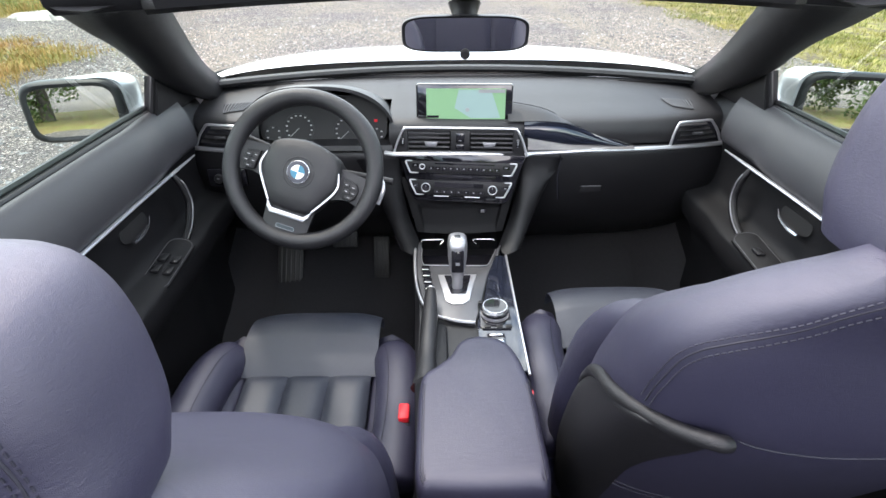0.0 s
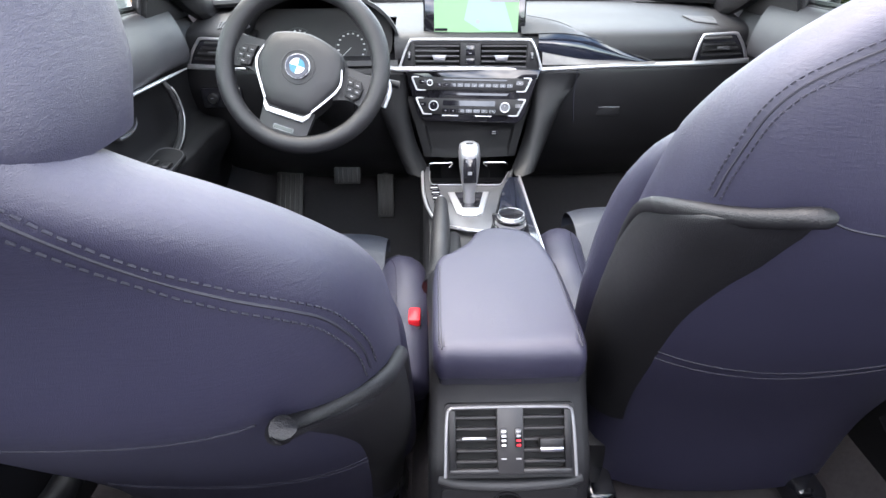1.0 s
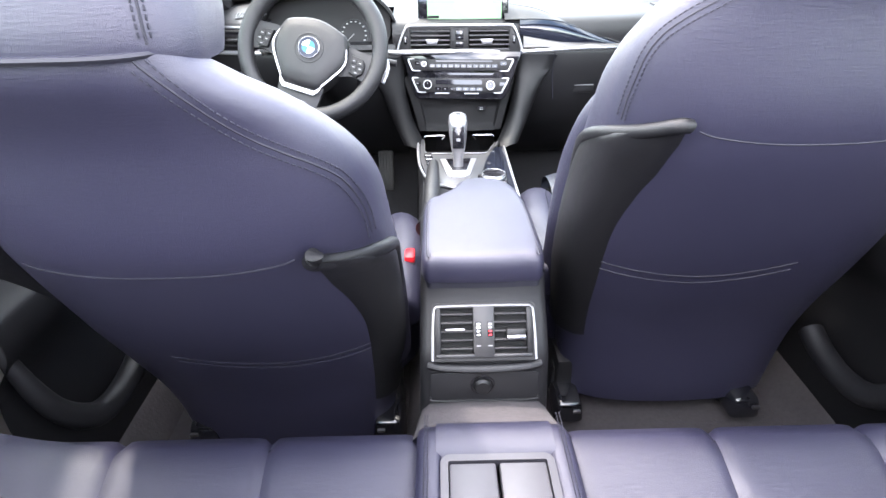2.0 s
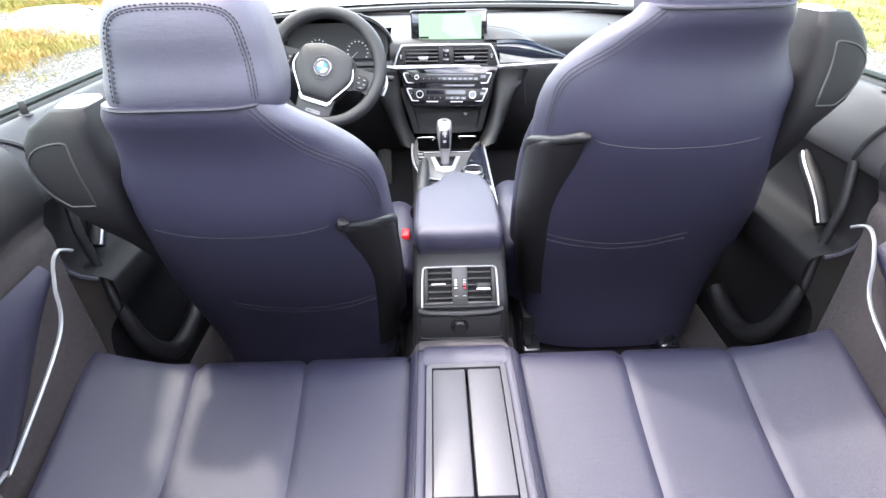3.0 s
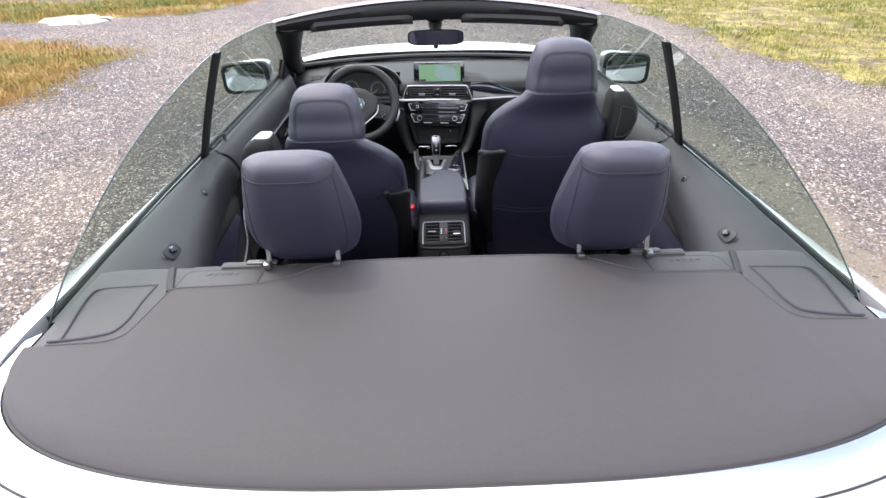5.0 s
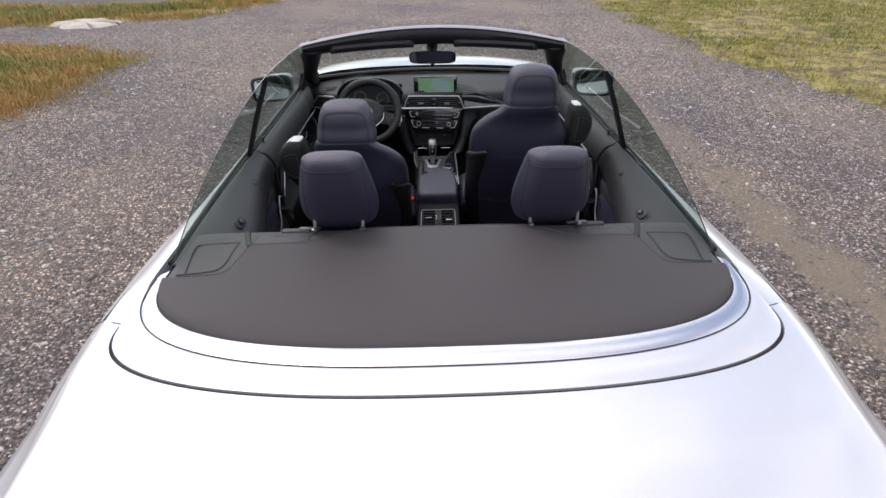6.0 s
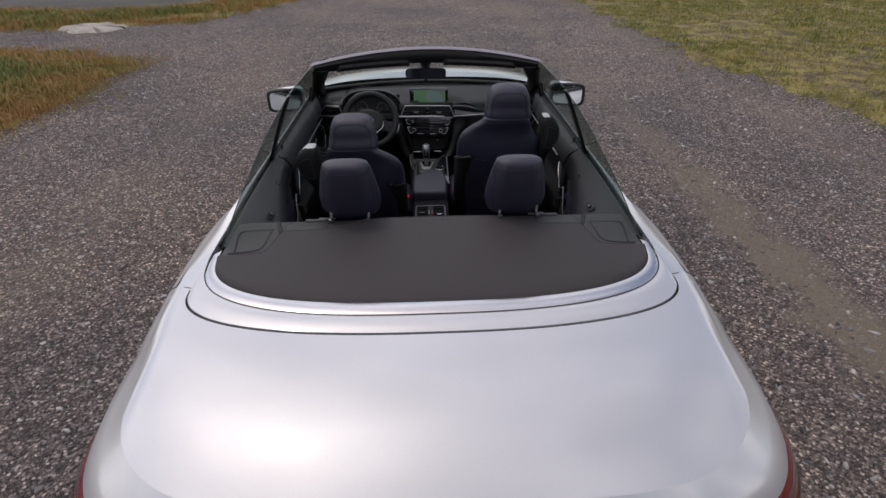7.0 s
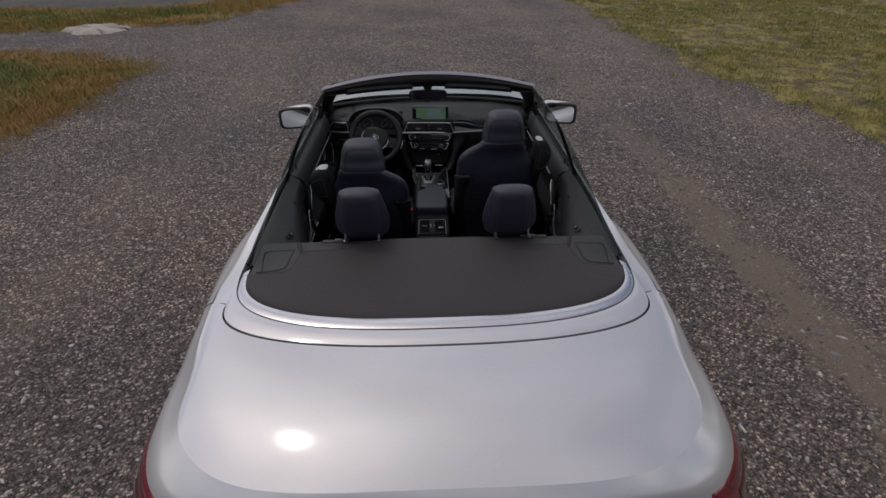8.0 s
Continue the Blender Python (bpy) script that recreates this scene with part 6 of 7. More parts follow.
# crest that runs from the screen towards the passenger's end
cr = through_points([(0.12, 0.925, 0.967), (0.142, 0.92, 0.966), (0.215, 0.91, 0.953), (0.28, 0.893, 0.927), (0.345, 0.880, 0.905), (0.40, 0.870, 0.884), (0.45, 0.862, 0.868)], 30)
rows = []
for p in cr:
    g = float(GLOSS_TOP(p.x))
    lowp = Vector((p.x, 0.866, min(p.z - 0.001, g)))
    back = p + Vector((0, 0.05, -0.022))
    rows.append([lowp, lowp.lerp(p, .5) + Vector((0, 0, .003)), p + Vector((0, -.004, 0)), p + Vector((0, .006, .0005)), p + Vector((0, .022, -.006)), back])
part("crest", grid(rows), DASH, dash, "rounded ridge above the gloss panel", 50)
part("crest_gap", tube([p + Vector((0, 0.007, 0.0005)) for p in cr], 0.0013, 5), CAVITY, dash, "dark gap behind the ridge")

# centre vents
VC = plane_at((0.0, 0.843, 0.894), (-0.07, -1, 0.16))
part("vent_backing", plate(round_rect(0.300, 0.062, 0.008), 0.004, VC @ Matrix.Translation((0, 0, -0.018))), CAVITY, dash, "dark vent cavity")
fr = [(-0.167, -0.033), (-0.154, 0.004), (-0.143, 0.026), (-0.137, 0.0318), (-0.126, 0.034)]
fr = fr + [(0.0, 0.0345)] + [(-x, y) for x, y in fr[::-1]]
part("vent_frame", tube(through_points([VC @ Vector((x, y, 0.006)) for x, y in fr], 90), 0.0029, 8), ALU, dash, "bright frame round the centre vents")
part("vent_rim", ring_plate(0.272, 0.062, 0.004, 0.006, 0.012, VC @ Matrix.Translation((0, -0.001, -0.010))), PLASTIC, dash, "black inner vent rim")
VR = VC.to_3x3().to_4x4()
for sd in (-1, 1):
    for k in range(5):
        part("vent_slat", block(VC @ Vector((sd * 0.078, -0.0245 + 0.0112 * k, -0.002)), (0.104, 0.0040, 0.009), 0.0014, rot=VR), VENTGREY, dash, "grey vent slat")
    part("vent_tab", plate([(-0.017, 0.006), (0.017, 0.006), (0.012, -0.0065), (-0.012, -0.0065)][::-1], 0.007, VC @ Matrix.Translation((sd * 0.072, -0.005, 0.004)), bevel=0.002), SATIN, dash, "bright vent tab")
    part("vent_cheek", plate([(sd * 0.132, 0.030), (sd * 0.139, 0.028), (sd * 0.150, 0.004), (sd * 0.162, -0.032), (sd * 0.132, -0.032)][::-sd], 0.012, VC @ Matrix.Translation((0, 0, -0.009)), bevel=0.001), PLASTIC, dash, "black cheek beside the slats")
    part("vent_wheel", block(VC @ Vector((sd * 0.1425, -0.001, 0.003)), (0.0085, 0.021, 0.008), 0.003, rot=VR), GLOSSBLACK, dash, "vent wheel")
    part("wheel_mark", block(VC @ Vector((sd * 0.1425, -0.001, 0.0072)), (0.0026, 0.010, 0.001), 0.0004, rot=VR), GREY, dash)
part("hazard_block", block(VC @ Vector((0.0, -0.001, -0.003)), (0.048, 0.058, 0.014), 0.002, rot=VR), PLASTIC, dash, "black block between the vents")
part("hazard_button", block(VC @ Vector((0.0, 0.011, 0.004)), (0.021, 0.025, 0.007), 0.003, rot=VR), GLOSSBLACK, dash, "black warning light button")
part("hazard_mark", block(VC @ Vector((0.0, 0.0045, 0.0078)), (0.006, 0.0016, 0.001), 0.0003, rot=VR), GREY, dash)
part("lock_button", block(VC @ Vector((0.0, -0.012, 0.004)), (0.021, 0.014, 0.006), 0.0025, rot=VR), GLOSSBLACK, dash, "black door lock button")

# audio and climate fascia
FC = plane_at((0.0, 0.812, 0.808), (-0.12, -1, 0.30))
part("fascia", plate([(-0.162, 0.062), (0.162, 0.062), (0.152, 0.034), (0.130, -0.036), (0.122, -0.052), (0.110, -0.060), (-0.110, -0.060), (-0.122, -0.052), (-0.130, -0.036), (-0.152, 0.034)], 0.012, FC @ Matrix.Translation((0, 0, -0.016)), bevel=0.004), GLOSSBLACK, dash, "gloss black fascia")
for nm, y1, y0, w1, w0, lab in (("audio_unit", 0.0415, 0.0125, 0.1385, 0.1285, "black audio unit with a silver outline"), ("climate_unit", -0.006, -0.0425, 0.1275, 0.113, "black climate unit with two knobs")):
    m = FC @ Matrix.Translation((0, 0, -0.004))
    unit = part(nm, plate([(-w1, y1), (w1, y1), (w0, y0), (-w0, y0)][::-1], 0.005, m, bevel=0.0015), PLASTIC, dash, lab)
    for sd in (-1, 1):
        br = ((w1 - 0.016, y1, 0.0014), (w1 - 0.003, y1, 0.0018), (w1, y1 - 0.004, 0.0022), (w0 + 0.001, y0 + 0.004, 0.0022), (w0 - 0.003, y0, 0.0018), (w0 - 0.022, y0 - 0.0006, 0.0012))
        br = [m @ Vector((sd * x, y, 0.0056)) for x, y, r in br]
        part("silver_outline", tube(through_points(br, 30), lambda t: 0.0012 + 0.0012 * math.sin(math.pi * t), 8), ALU, unit, "silver bracket round the unit's end")
    z = Vector(m.to_3x3() @ Vector((0, 0, 1)))
    for kx, ky, kr in (((-0.096, 0.0285, 0.0068),) if nm == "audio_unit" else ((-0.086, -0.0235, 0.0115), (0.082, -0.0245, 0.0115))):
        part("knob", disc(m @ Vector((kx, ky, 0.009)), kr, 0.010, z, 28, 0.002), GLOSSBLACK, unit, "black knob")
        part("knob_ring", tube([m @ Vector((kx + kr * 0.93 * math.cos(a), ky + kr * 0.93 * math.sin(a), 0.0135)) for a in [2 * math.pi * k / 32 for k in range(32)]], 0.0013, 6, True), ALU, unit, "thin silver knob ring")
        part("knob_mark", block(m @ Vector((kx, ky + kr * 0.3, 0.0142)), (0.0012, 0.0010, 0.0035), 0), GREY, unit)
    if nm == "audio_unit":
        part("disc_slot", plate(round_rect(0.150, 0.0035, 0.0015), 0.0010, m @ Matrix.Translation((0.01, 0.0365, 0.005))), GLOSSBLACK, unit, "dark disc slot")
    else:
        part("display", plate(round_rect(0.124, 0.012, 0.002), 0.0012, m @ Matrix.Translation((-0.003, -0.0165, 0.005))), GLOSSBLACK, unit, "dark climate display")
    n, y, step = (11, 0.0245, 0.0165) if nm == "audio_unit" else (7, -0.034, 0.0185)
    for k in range(n):
        bx = (-0.074 if nm == "audio_unit" else -0.058) + step * k
        part("button", plate(round_rect(step - 0.003, 0.008, 0.001), 0.0012, m @ Matrix.Translation((bx, y, 0.005))), GLOSSBLACK, unit)
        part("button_mark", plate(round_rect(0.0034, 0.0022, 0.0005), 0.0004, m @ Matrix.Translation((bx, y, 0.0063))), GREY, unit)
    for sd in (-1, 1):
        part("button", plate(round_rect(0.016, 0.009, 0.0015), 0.0012, m @ Matrix.Translation((sd * 0.114, (y1 + y0) / 2 + 0.004, 0.005))), GLOSSBLACK, unit)
        part("button_mark", plate(round_rect(0.006, 0.0016, 0.0005), 0.0004, m @ Matrix.Translation((sd * 0.114, (y1 + y0) / 2 + 0.004, 0.0063))), GREY, unit)
# bright gloss line between the two units
part("fascia_band", plate([(-0.070, 0.004), (0.090, 0.004), (0.085, -0.001), (-0.065, -0.001)][::-1], 0.002, FC @ Matrix.Translation((0, 0.003, -0.003))), GLOSSBLACK, dash, "gloss band between the units")
for a, b in ((-0.066, -0.028), (0.013, 0.051)):
    part("chrome_lip", tube([FC @ Vector((x, -0.0455, 0.001)) for x in (a, (a + b) / 2, b)], 0.0014, 6), ALU, dash, "short bright line under the climate unit")
# lower centre: smooth slope down to the storage recess
rows = []
for i in range(14):
    t = i / 13
    y, z = 0.835 - 0.050 * t, 0.80 - 0.135 * t
    w = 0.158 - 0.046 * t**0.8
    sunk = 0.010 * max(0, min(1, (t - 0.42) / 0.1)) * max(0, min(1, (0.98 - t) / 0.06))
    rows.append([(x * w, y + 0.012 * x * x + (sunk if abs(x) < 0.82 else 0), z) for x in (-1, -0.9, -0.84, -0.80, -0.3, 0, 0.3, 0.80, 0.84, 0.9, 1)])
part("lower_centre", grid(rows), KNEE, dash, "black panel above the storage tray", 40)
for sd in (-1, 1):
    # flank: a band that runs down and inwards from the dashboard to the console
    upper = through_points([(0.262, 0.842, 0.850), (0.247, 0.838, 0.822), (0.212, 0.815, 0.770), (0.180, 0.785, 0.695), (0.150, 0.735, 0.645)], 14)
    lower = through_points([(0.165, 0.838, 0.852), (0.163, 0.832, 0.812), (0.162, 0.800, 0.755), (0.146, 0.770, 0.690), (0.117, 0.715, 0.642)], 14)
    rows = []
    for u, v in zip(upper, lower):
        c = u.lerp(v, 0.5) + Vector((0, -0.006, 0.004))
        rows.append([(sd * p.x, p.y, p.z) for p in (u + Vector((0.004, 0.09, -0.03)), u + Vector((0.004, 0.012, -0.004)), u, u.lerp(c, 0.6), v.lerp(c, 0.6), v, v + Vector((-0.012, 0.010, 0)), v + Vector((-0.016, 0.05, 0)))])
    # left flank takes the darker trim so that it looks shaded
    part("side_cheek", grid(rows), KNEE if sd < 0 else SHELL, dash, "black flank of the centre stack", 60)
part("usb_socket", plate(round_rect(0.020, 0.009, 0.002), 0.004, plane_at((0.058, 0.806, 0.722), (0, -1, 0.2))), GLOSSBLACK, dash, "small black socket cover")
for k in range(2):
    part("usb_mark", plate(round_rect(0.009, 0.0016, 0.0006), 0.001, plane_at((0.058, 0.8015, 0.7195 + 0.005 * k), (0, -1, 0.2))), GREY, dash)

# screen
SC = plane_at((0.011, 0.893, 0.974), (-0.05, -1, 0.12))
part("screen_housing", plate(round_rect(0.240, 0.095, 0.006), 0.014, SC @ Matrix.Translation((0, 0, -0.016)), bevel=0.003), GLOSSBLACK, dash, "black screen housing")
scr = part("map_screen", plate(round_rect(0.196, 0.074, 0.001), 0.0008, SC @ Matrix.Translation((0.004, 0, 0.0004))), MAPGREEN, dash, "lit map on the screen")
part("map_water", plate([(-0.02, 0.034), (0.06, 0.034), (0.085, -0.034), (0.01, -0.034), (-0.03, -0.01)][::-1], 0.0006, SC @ Matrix.Translation((0.006, 0, 0.0011))), MAPBLUE, scr, "pale blue area of the map")
part("map_bar", plate(round_rect(0.065, 0.008, 0.001), 0.0008, SC @ Matrix.Translation((0.068, 0.031, 0.0016))), GREY, scr, "dark status bar")
part("map_bar", plate(round_rect(0.03, 0.006, 0.001), 0.0008, SC @ Matrix.Translation((-0.078, -0.031, 0.0016))), GLOSSBLACK, scr, "dark scale bar")
part("map_cursor", disc(SC @ Vector((0.008, -0.014, 0.002)), 0.005, 0.0016, SC.to_3x3() @ Vector((0, 0, 1)), 20), GREY, scr, "round position mark")
part("screen_foot", block((0.012, 0.915, 0.932), (0.20, 0.05, 0.016), 0.006), DASH, dash, "black foot of the screen")

# outer vents
for sd in (-1, 1):
    V = lambda x, z, d=0.0: Vector((sd * x, 0.850 + 0.05 * (x / 0.69)**4 + d, z))
    ol = [V(0.538, 0.866), V(0.542, 0.90), V(0.549, 0.924), V(0.557, 0.929), V(0.60, 0.930), V(0.632, 0.930), V(0.643, 0.923), V(0.664, 0.898), V(0.682, 0.866)]
    bk = bmesh.new()
    bk.faces.new([bk.verts.new(p + Vector((0, 0.012, 0))) for p in ol])
    part("vent_backing", bk, GROOVE, dash, "dark vent cavity")
    part("vent_frame", tube(through_points(ol, 50), 0.0034, 8), ALU, dash, "bright frame of the outer vent")
    for k in range(4):
        z = 0.880 + 0.0125 * k
        part("vent_slat", grid([[V(x, z + dz, d) for dz, d in ((0, 0.001), (0.0025, 0.001), (0.006, 0.010), (0.0035, 0.010))] for x in [0.556 + (0.108 - 0.012 * k) * q / 6 for q in range(7)]], True, True), SLAT, dash, "dark grey vent slat")
    part("vent_tab", block(V(0.606, 0.899, -0.004), (0.028, 0.008, 0.007), 0.002), CONSOLEGREY, dash, "grey vent tab")
    part("vent_wheel", block(V(0.553, 0.898, -0.002), (0.007, 0.008, 0.022), 0.002), PLASTIC, dash, "vent wheel")
    # defroster grille let into the top pad
    def rest(u, v, lift):
        """A point on the pad: u across the grille, v from its near to its far edge."""
        x = (0.560 + 0.046 * u) * (1 - v) + (0.545 + 0.074 * u) * v
        y = (0.945 - 0.012 * u) * (1 - v) + (0.995 - 0.008 * u) * v
        z = float(np.interp(y - 0.05 * (x / 0.69)**4, [p[0] for p in prof[::-1]], [p[1] for p in prof[::-1]]))
        return Vector((sd * x, y, z + lift))
    part("grille_bed", grid([[rest(u, v, 0.0012) for v in (0, 0.25, 0.5, 0.75, 1)] for u in (-0.04, 0.25, 0.5, 0.75, 1.04)]), CAVITY, dash, "dark defroster slot")
    for k in range(9):
        u = k / 8
        part("grille_rib", tube([rest(min(1, max(0, u + 0.10 * (0.5 - v))), v, 0.0022) for v in (0.02, 0.35, 0.65, 0.98)], 0.0017, 6), VENTGREY, dash, "grey grille rib")
part("glovebox_gap", tube([(0.255, 0.8405, 0.86), (0.252, 0.8405, 0.80), (0.262, 0.851, 0.73)], 0.0018, 5), GROOVE, dash, "shut line of the glove compartment")
part("glovebox_handle", block((0.345, 0.856, 0.757), (0.058, 0.012, 0.024), 0.004), PLASTIC, dash, "black glove compartment handle")
part("glovebox_edge", block((0.345, 0.8500, 0.7675), (0.054, 0.003, 0.0024), 0.001), SATIN, dash, "bright edge of the handle")
part("light_switch", block((-0.60, 0.858, 0.80), (0.10, 0.016, 0.05), 0.006), GLOSSBLACK, dash, "black light switch panel")
for k in range(2):
    part("switch_knob", disc((-0.62 + 0.045 * k, 0.848, 0.80), 0.012, 0.014, (0, -1, 0), 20, 0.002), PLASTIC, dash, "black switch")
    part("switch_mark", block((-0.62 + 0.045 * k, 0.8405, 0.802), (0.006, 0.001, 0.002), 0.0), GREY, dash)

# instrument binnacle and dials
rows = []
for i in range(16):
    t = i / 15
    y = 0.845 + 0.23 * t
    h, w = 0.150 - 0.075 * t**1.5, 0.190 - 0.02 * t
    rows.append([(-0.350 + w * math.copysign(abs(math.cos(a))**0.75, -math.cos(a)), y + 0.05 * (1 - math.sin(a)), 0.882 + h * math.sin(a)**0.85 if math.sin(a) > 0 else 0.882) for a in [math.pi * k / 32 for k in range(33)]])
rows = [[(x * 0.97 - 0.0105, y + 0.02, z - 0.012) for x, y, z in rows[2]], [(x * 0.985 - 0.005, y - 0.001, z - 0.008) for x, y, z in rows[0]]] + rows
part("binnacle", grid(rows), DASH, dash, "black hood over the instruments", 60)
IC = plane_at((-0.350, 0.915, 0.925), (0, -1, 0.35))
part("instrument_face", plate(round_rect(0.33, 0.13, 0.05), 0.004, IC @ Matrix.Translation((0, 0, -0.004))), DIALBLACK, dash, "black instrument face")
for cx, cy, r in ((-0.061, -0.016, 0.038), (0.066, -0.024, 0.038), (-0.128, -0.030, 0.020), (0.138, -0.032, 0.016)):
    dial = part("dial", tube([IC @ Vector((cx + r * math.cos(radians(a)), cy + r * math.sin(radians(a)), 0.002)) for a in range(-40, 225, 10)], 0.0006, 5), DIALRING, dash, "thin grey dial ring")
    for a in range(-30, 215, 22 if r > 0.03 else 60):
        k = r * 0.84
        part("dial_mark", block(IC @ Vector((cx + k * math.cos(radians(a)), cy + k * math.sin(radians(a)), 0.002)), (0.0050, 0.001, 0.0030), 0), DIALWHITE, dial, "lit dial figure bar")
    if r > 0.03:
        a = radians(222)
        part("needle", tube([IC @ Vector((cx, cy, 0.004)), IC @ Vector((cx + r * 0.8 * math.cos(a), cy + r * 0.8 * math.sin(a), 0.004))], 0.0008, 5), DIALWHITE, dial, "pale needle")
part("warning_lamp", block(IC @ Vector((0.136, 0.002, 0.002)), (0.008, 0.001, 0.007), 0), WARNRED, dash, "small red warning lamp")
hang(dash)


# ---------------------------------------------------------------- steering wheel
SW = plane_at((-0.335, 0.612, 0.921), (0, -math.cos(radians(29)), math.sin(radians(29)))) @ Matrix.Rotation(radians(-19), 4, 'Z')
sw = thing("steering_wheel", (-0.329, 0.605, 0.925), "black leather steering wheel with silver V-shaped trim, turned slightly", "steering wheel")
rows = []
for i in range(72):
    a = 2 * math.pi * i / 72
    grip = 1 + 0.12 * math.exp(-((math.degrees(a) - 45) / 18)**2) + 0.12 * math.exp(-((math.degrees(a) - 135) / 18)**2)
    R, r = 0.1490, 0.0175 * grip
    rows.append([SW @ Vector(((R + r * math.cos(b)) * math.cos(a), (R + r * math.cos(b)) * math.sin(a), r * 1.08 * math.sin(b))) for b in [2 * math.pi * k / 18 for k in range(18)]])
rows.append(rows[0])
bm = grid(rows, True)
bmesh.ops.remove_doubles(bm, verts=bm.verts, dist=1e-6)
part("rim", bm, LEATHER_DARK, sw, "thick black leather rim", 80)
hub = [(-0.074, 0.032), (-0.052, 0.049), (0.0, 0.060), (0.052, 0.049), (0.074, 0.032), (0.081, -0.010), (0.070, -0.042), (0.044, -0.084), (0.020, -0.090), (0.0, -0.091), (-0.020, -0.090), (-0.044, -0.084), (-0.070, -0.042), (-0.081, -0.010)]
hp = [(p.x, p.y) for p in through_points([(x, y, 0) for x, y in hub], 48, True)]
rows = []
for k, z in ((1.0, -0.03), (1.0, 0.006), (0.97, 0.016), (0.88, 0.022), (0.6, 0.026), (0.25, 0.027), (0.02, 0.027)):
    rows.append([SW @ Vector((x * k, y * k, z)) for x, y in hp])
part("hub_pad", grid(rows, True, True), LEATHER_DARK, sw, "black padded hub", 60)
zz = SW.to_3x3() @ Vector((0, 0, 1))
bad = part("badge", disc(SW @ Vector((0, -0.009, 0.029)), 0.0235, 0.005, zz, 32, 0.001), CHROME, sw, "round badge with a bright rim")
part("badge_ring", disc(SW @ Vector((0, -0.009, 0.0306)), 0.0222, 0.004, zz, 32, 0.001), GLOSSBLACK, bad, "black ring")
for q, mt in ((0, BLUE), (1, WHITE), (2, BLUE), (3, WHITE)):
    a0 = math.pi / 2 * q
    pts = [(0.0002, 0.0002)] + [(0.0142 * math.cos(a0 + math.pi / 2 * k / 8), 0.0142 * math.sin(a0 + math.pi / 2 * k / 8)) for k in range(9)]
    part("badge_quarter", plate(pts, 0.0008, SW @ Matrix.Translation((0, -0.009, 0.0328))), mt, bad)
# a shallow round dish under the badge
part("badge_dish", tube([SW @ Vector((0.031 * math.cos(a), -0.009 + 0.031 * math.sin(a), 0.0262)) for a in [2 * math.pi * k / 36 for k in range(36)]], 0.0016, 6, True), LEATHER_DARK, sw, "soft round edge round the badge")
# spokes
for sd in (-1, 1):
    rows = []
    for i in range(9):
        t = i / 8
        x = sd * (0.072 + 0.070 * t)
        y0, y1 = 0.026 - 0.004 * t, -0.044 - 0.004 * t + 0.012 * math.sin(math.pi * t)
        rows.append([SW @ Vector((x, y, z)) for y, z in ((y0, -0.012), (y0, -0.001), ((y0 + y1) / 2, 0.003), (y1, -0.001), (y1, -0.012))])
    sp = part("spoke", grid(rows, True, True), LEATHER_DARK, sw, "black spoke with buttons")
    # glossy raised key block, lower edge slanted
    part("button_block", plate([(sd * 0.090, 0.010), (sd * 0.116, 0.006), (sd * 0.124, -0.006), (sd * 0.122, -0.024), (sd * 0.112, -0.034), (sd * 0.094, -0.030)][::-sd], 0.008, SW @ Matrix.Translation((0, 0, 0.001)), bevel=0.0025), SHELL, sp, "black key block")
    for j, (bx, by, bw, bh) in enumerate(((0.0975, -0.002, 0.011, 0.010), (0.1125, -0.004, 0.013, 0.010), (0.100, -0.015, 0.012, 0.009), (0.115, -0.016, 0.011, 0.009), (0.108, -0.0265, 0.015, 0.007))):
        part("button", plate(round_rect(bw, bh, 0.0018), 0.0022, SW @ Matrix.Translation((sd * bx, by, 0.0088)), bevel=0.0007), PLASTIC, sp)
        part("button_mark", plate(round_rect(0.0055, 0.0014, 0.0005), 0.0004, SW @ Matrix.Translation((sd * bx, by, 0.0111))), GREY, sp)
rows = []
for i in range(8):
    t = i / 7
    w = 0.050 - 0.004 * t
    y = -0.080 - 0.064 * t
    rows.append([SW @ Vector((x, y, z)) for x, z in ((-w, -0.008), (-w, 0.004), (-w * 0.7, 0.009), (w * 0.7, 0.009), (w, 0.004), (w, -0.008))])
part("lower_spoke", grid(rows, True, True), LEATHER_DARK, sw, "black lower spoke")
line = [(-0.076, 0.014), (-0.082, -0.008), (-0.080, -0.024), (-0.071, -0.042), (-0.046, -0.080)]
for sd in (-1, 1):
    part("silver_trim", tube(through_points([SW @ Vector((-sd * x, y, 0.016)) for x, y in line], 30), lambda t: 0.0012 + 0.0012 * min(1, t * 3), 8, flat=0.7, up=zz), ALU, sw, "thin silver line beside the hub")
part("silver_trim", plate([(-0.0475, -0.079), (-0.034, -0.0935), (0.034, -0.0935), (0.0475, -0.079), (0.0445, -0.093), (0.036, -0.1035), (-0.036, -0.1035), (-0.0445, -0.093)][::-1], 0.006, SW @ Matrix.Translation((0, 0, 0.012)), bevel=0.0015), ALU, sw, "bright silver bar under the hub")
bp = part("badge_plate", plate(round_rect(0.042, 0.011, 0.003), 0.0016, SW @ Matrix.Translation((0.003, -0.1250, 0.0092))), GLOSSBLACK, sw, "small dark plate on the lower spoke")
part("plate_line", tube([SW @ Vector((0.003 + x, -0.1250 + y, 0.0112)) for x, y in round_rect(0.038, 0.008, 0.002)], 0.0005, 5, True), GREY, bp, "thin grey outline")
part("column", tube([SW @ Vector((0, 0, -0.02)), SW @ Vector((0, 0, -0.30))], 0.055, 16), PLASTIC, sw, "black steering column cover")
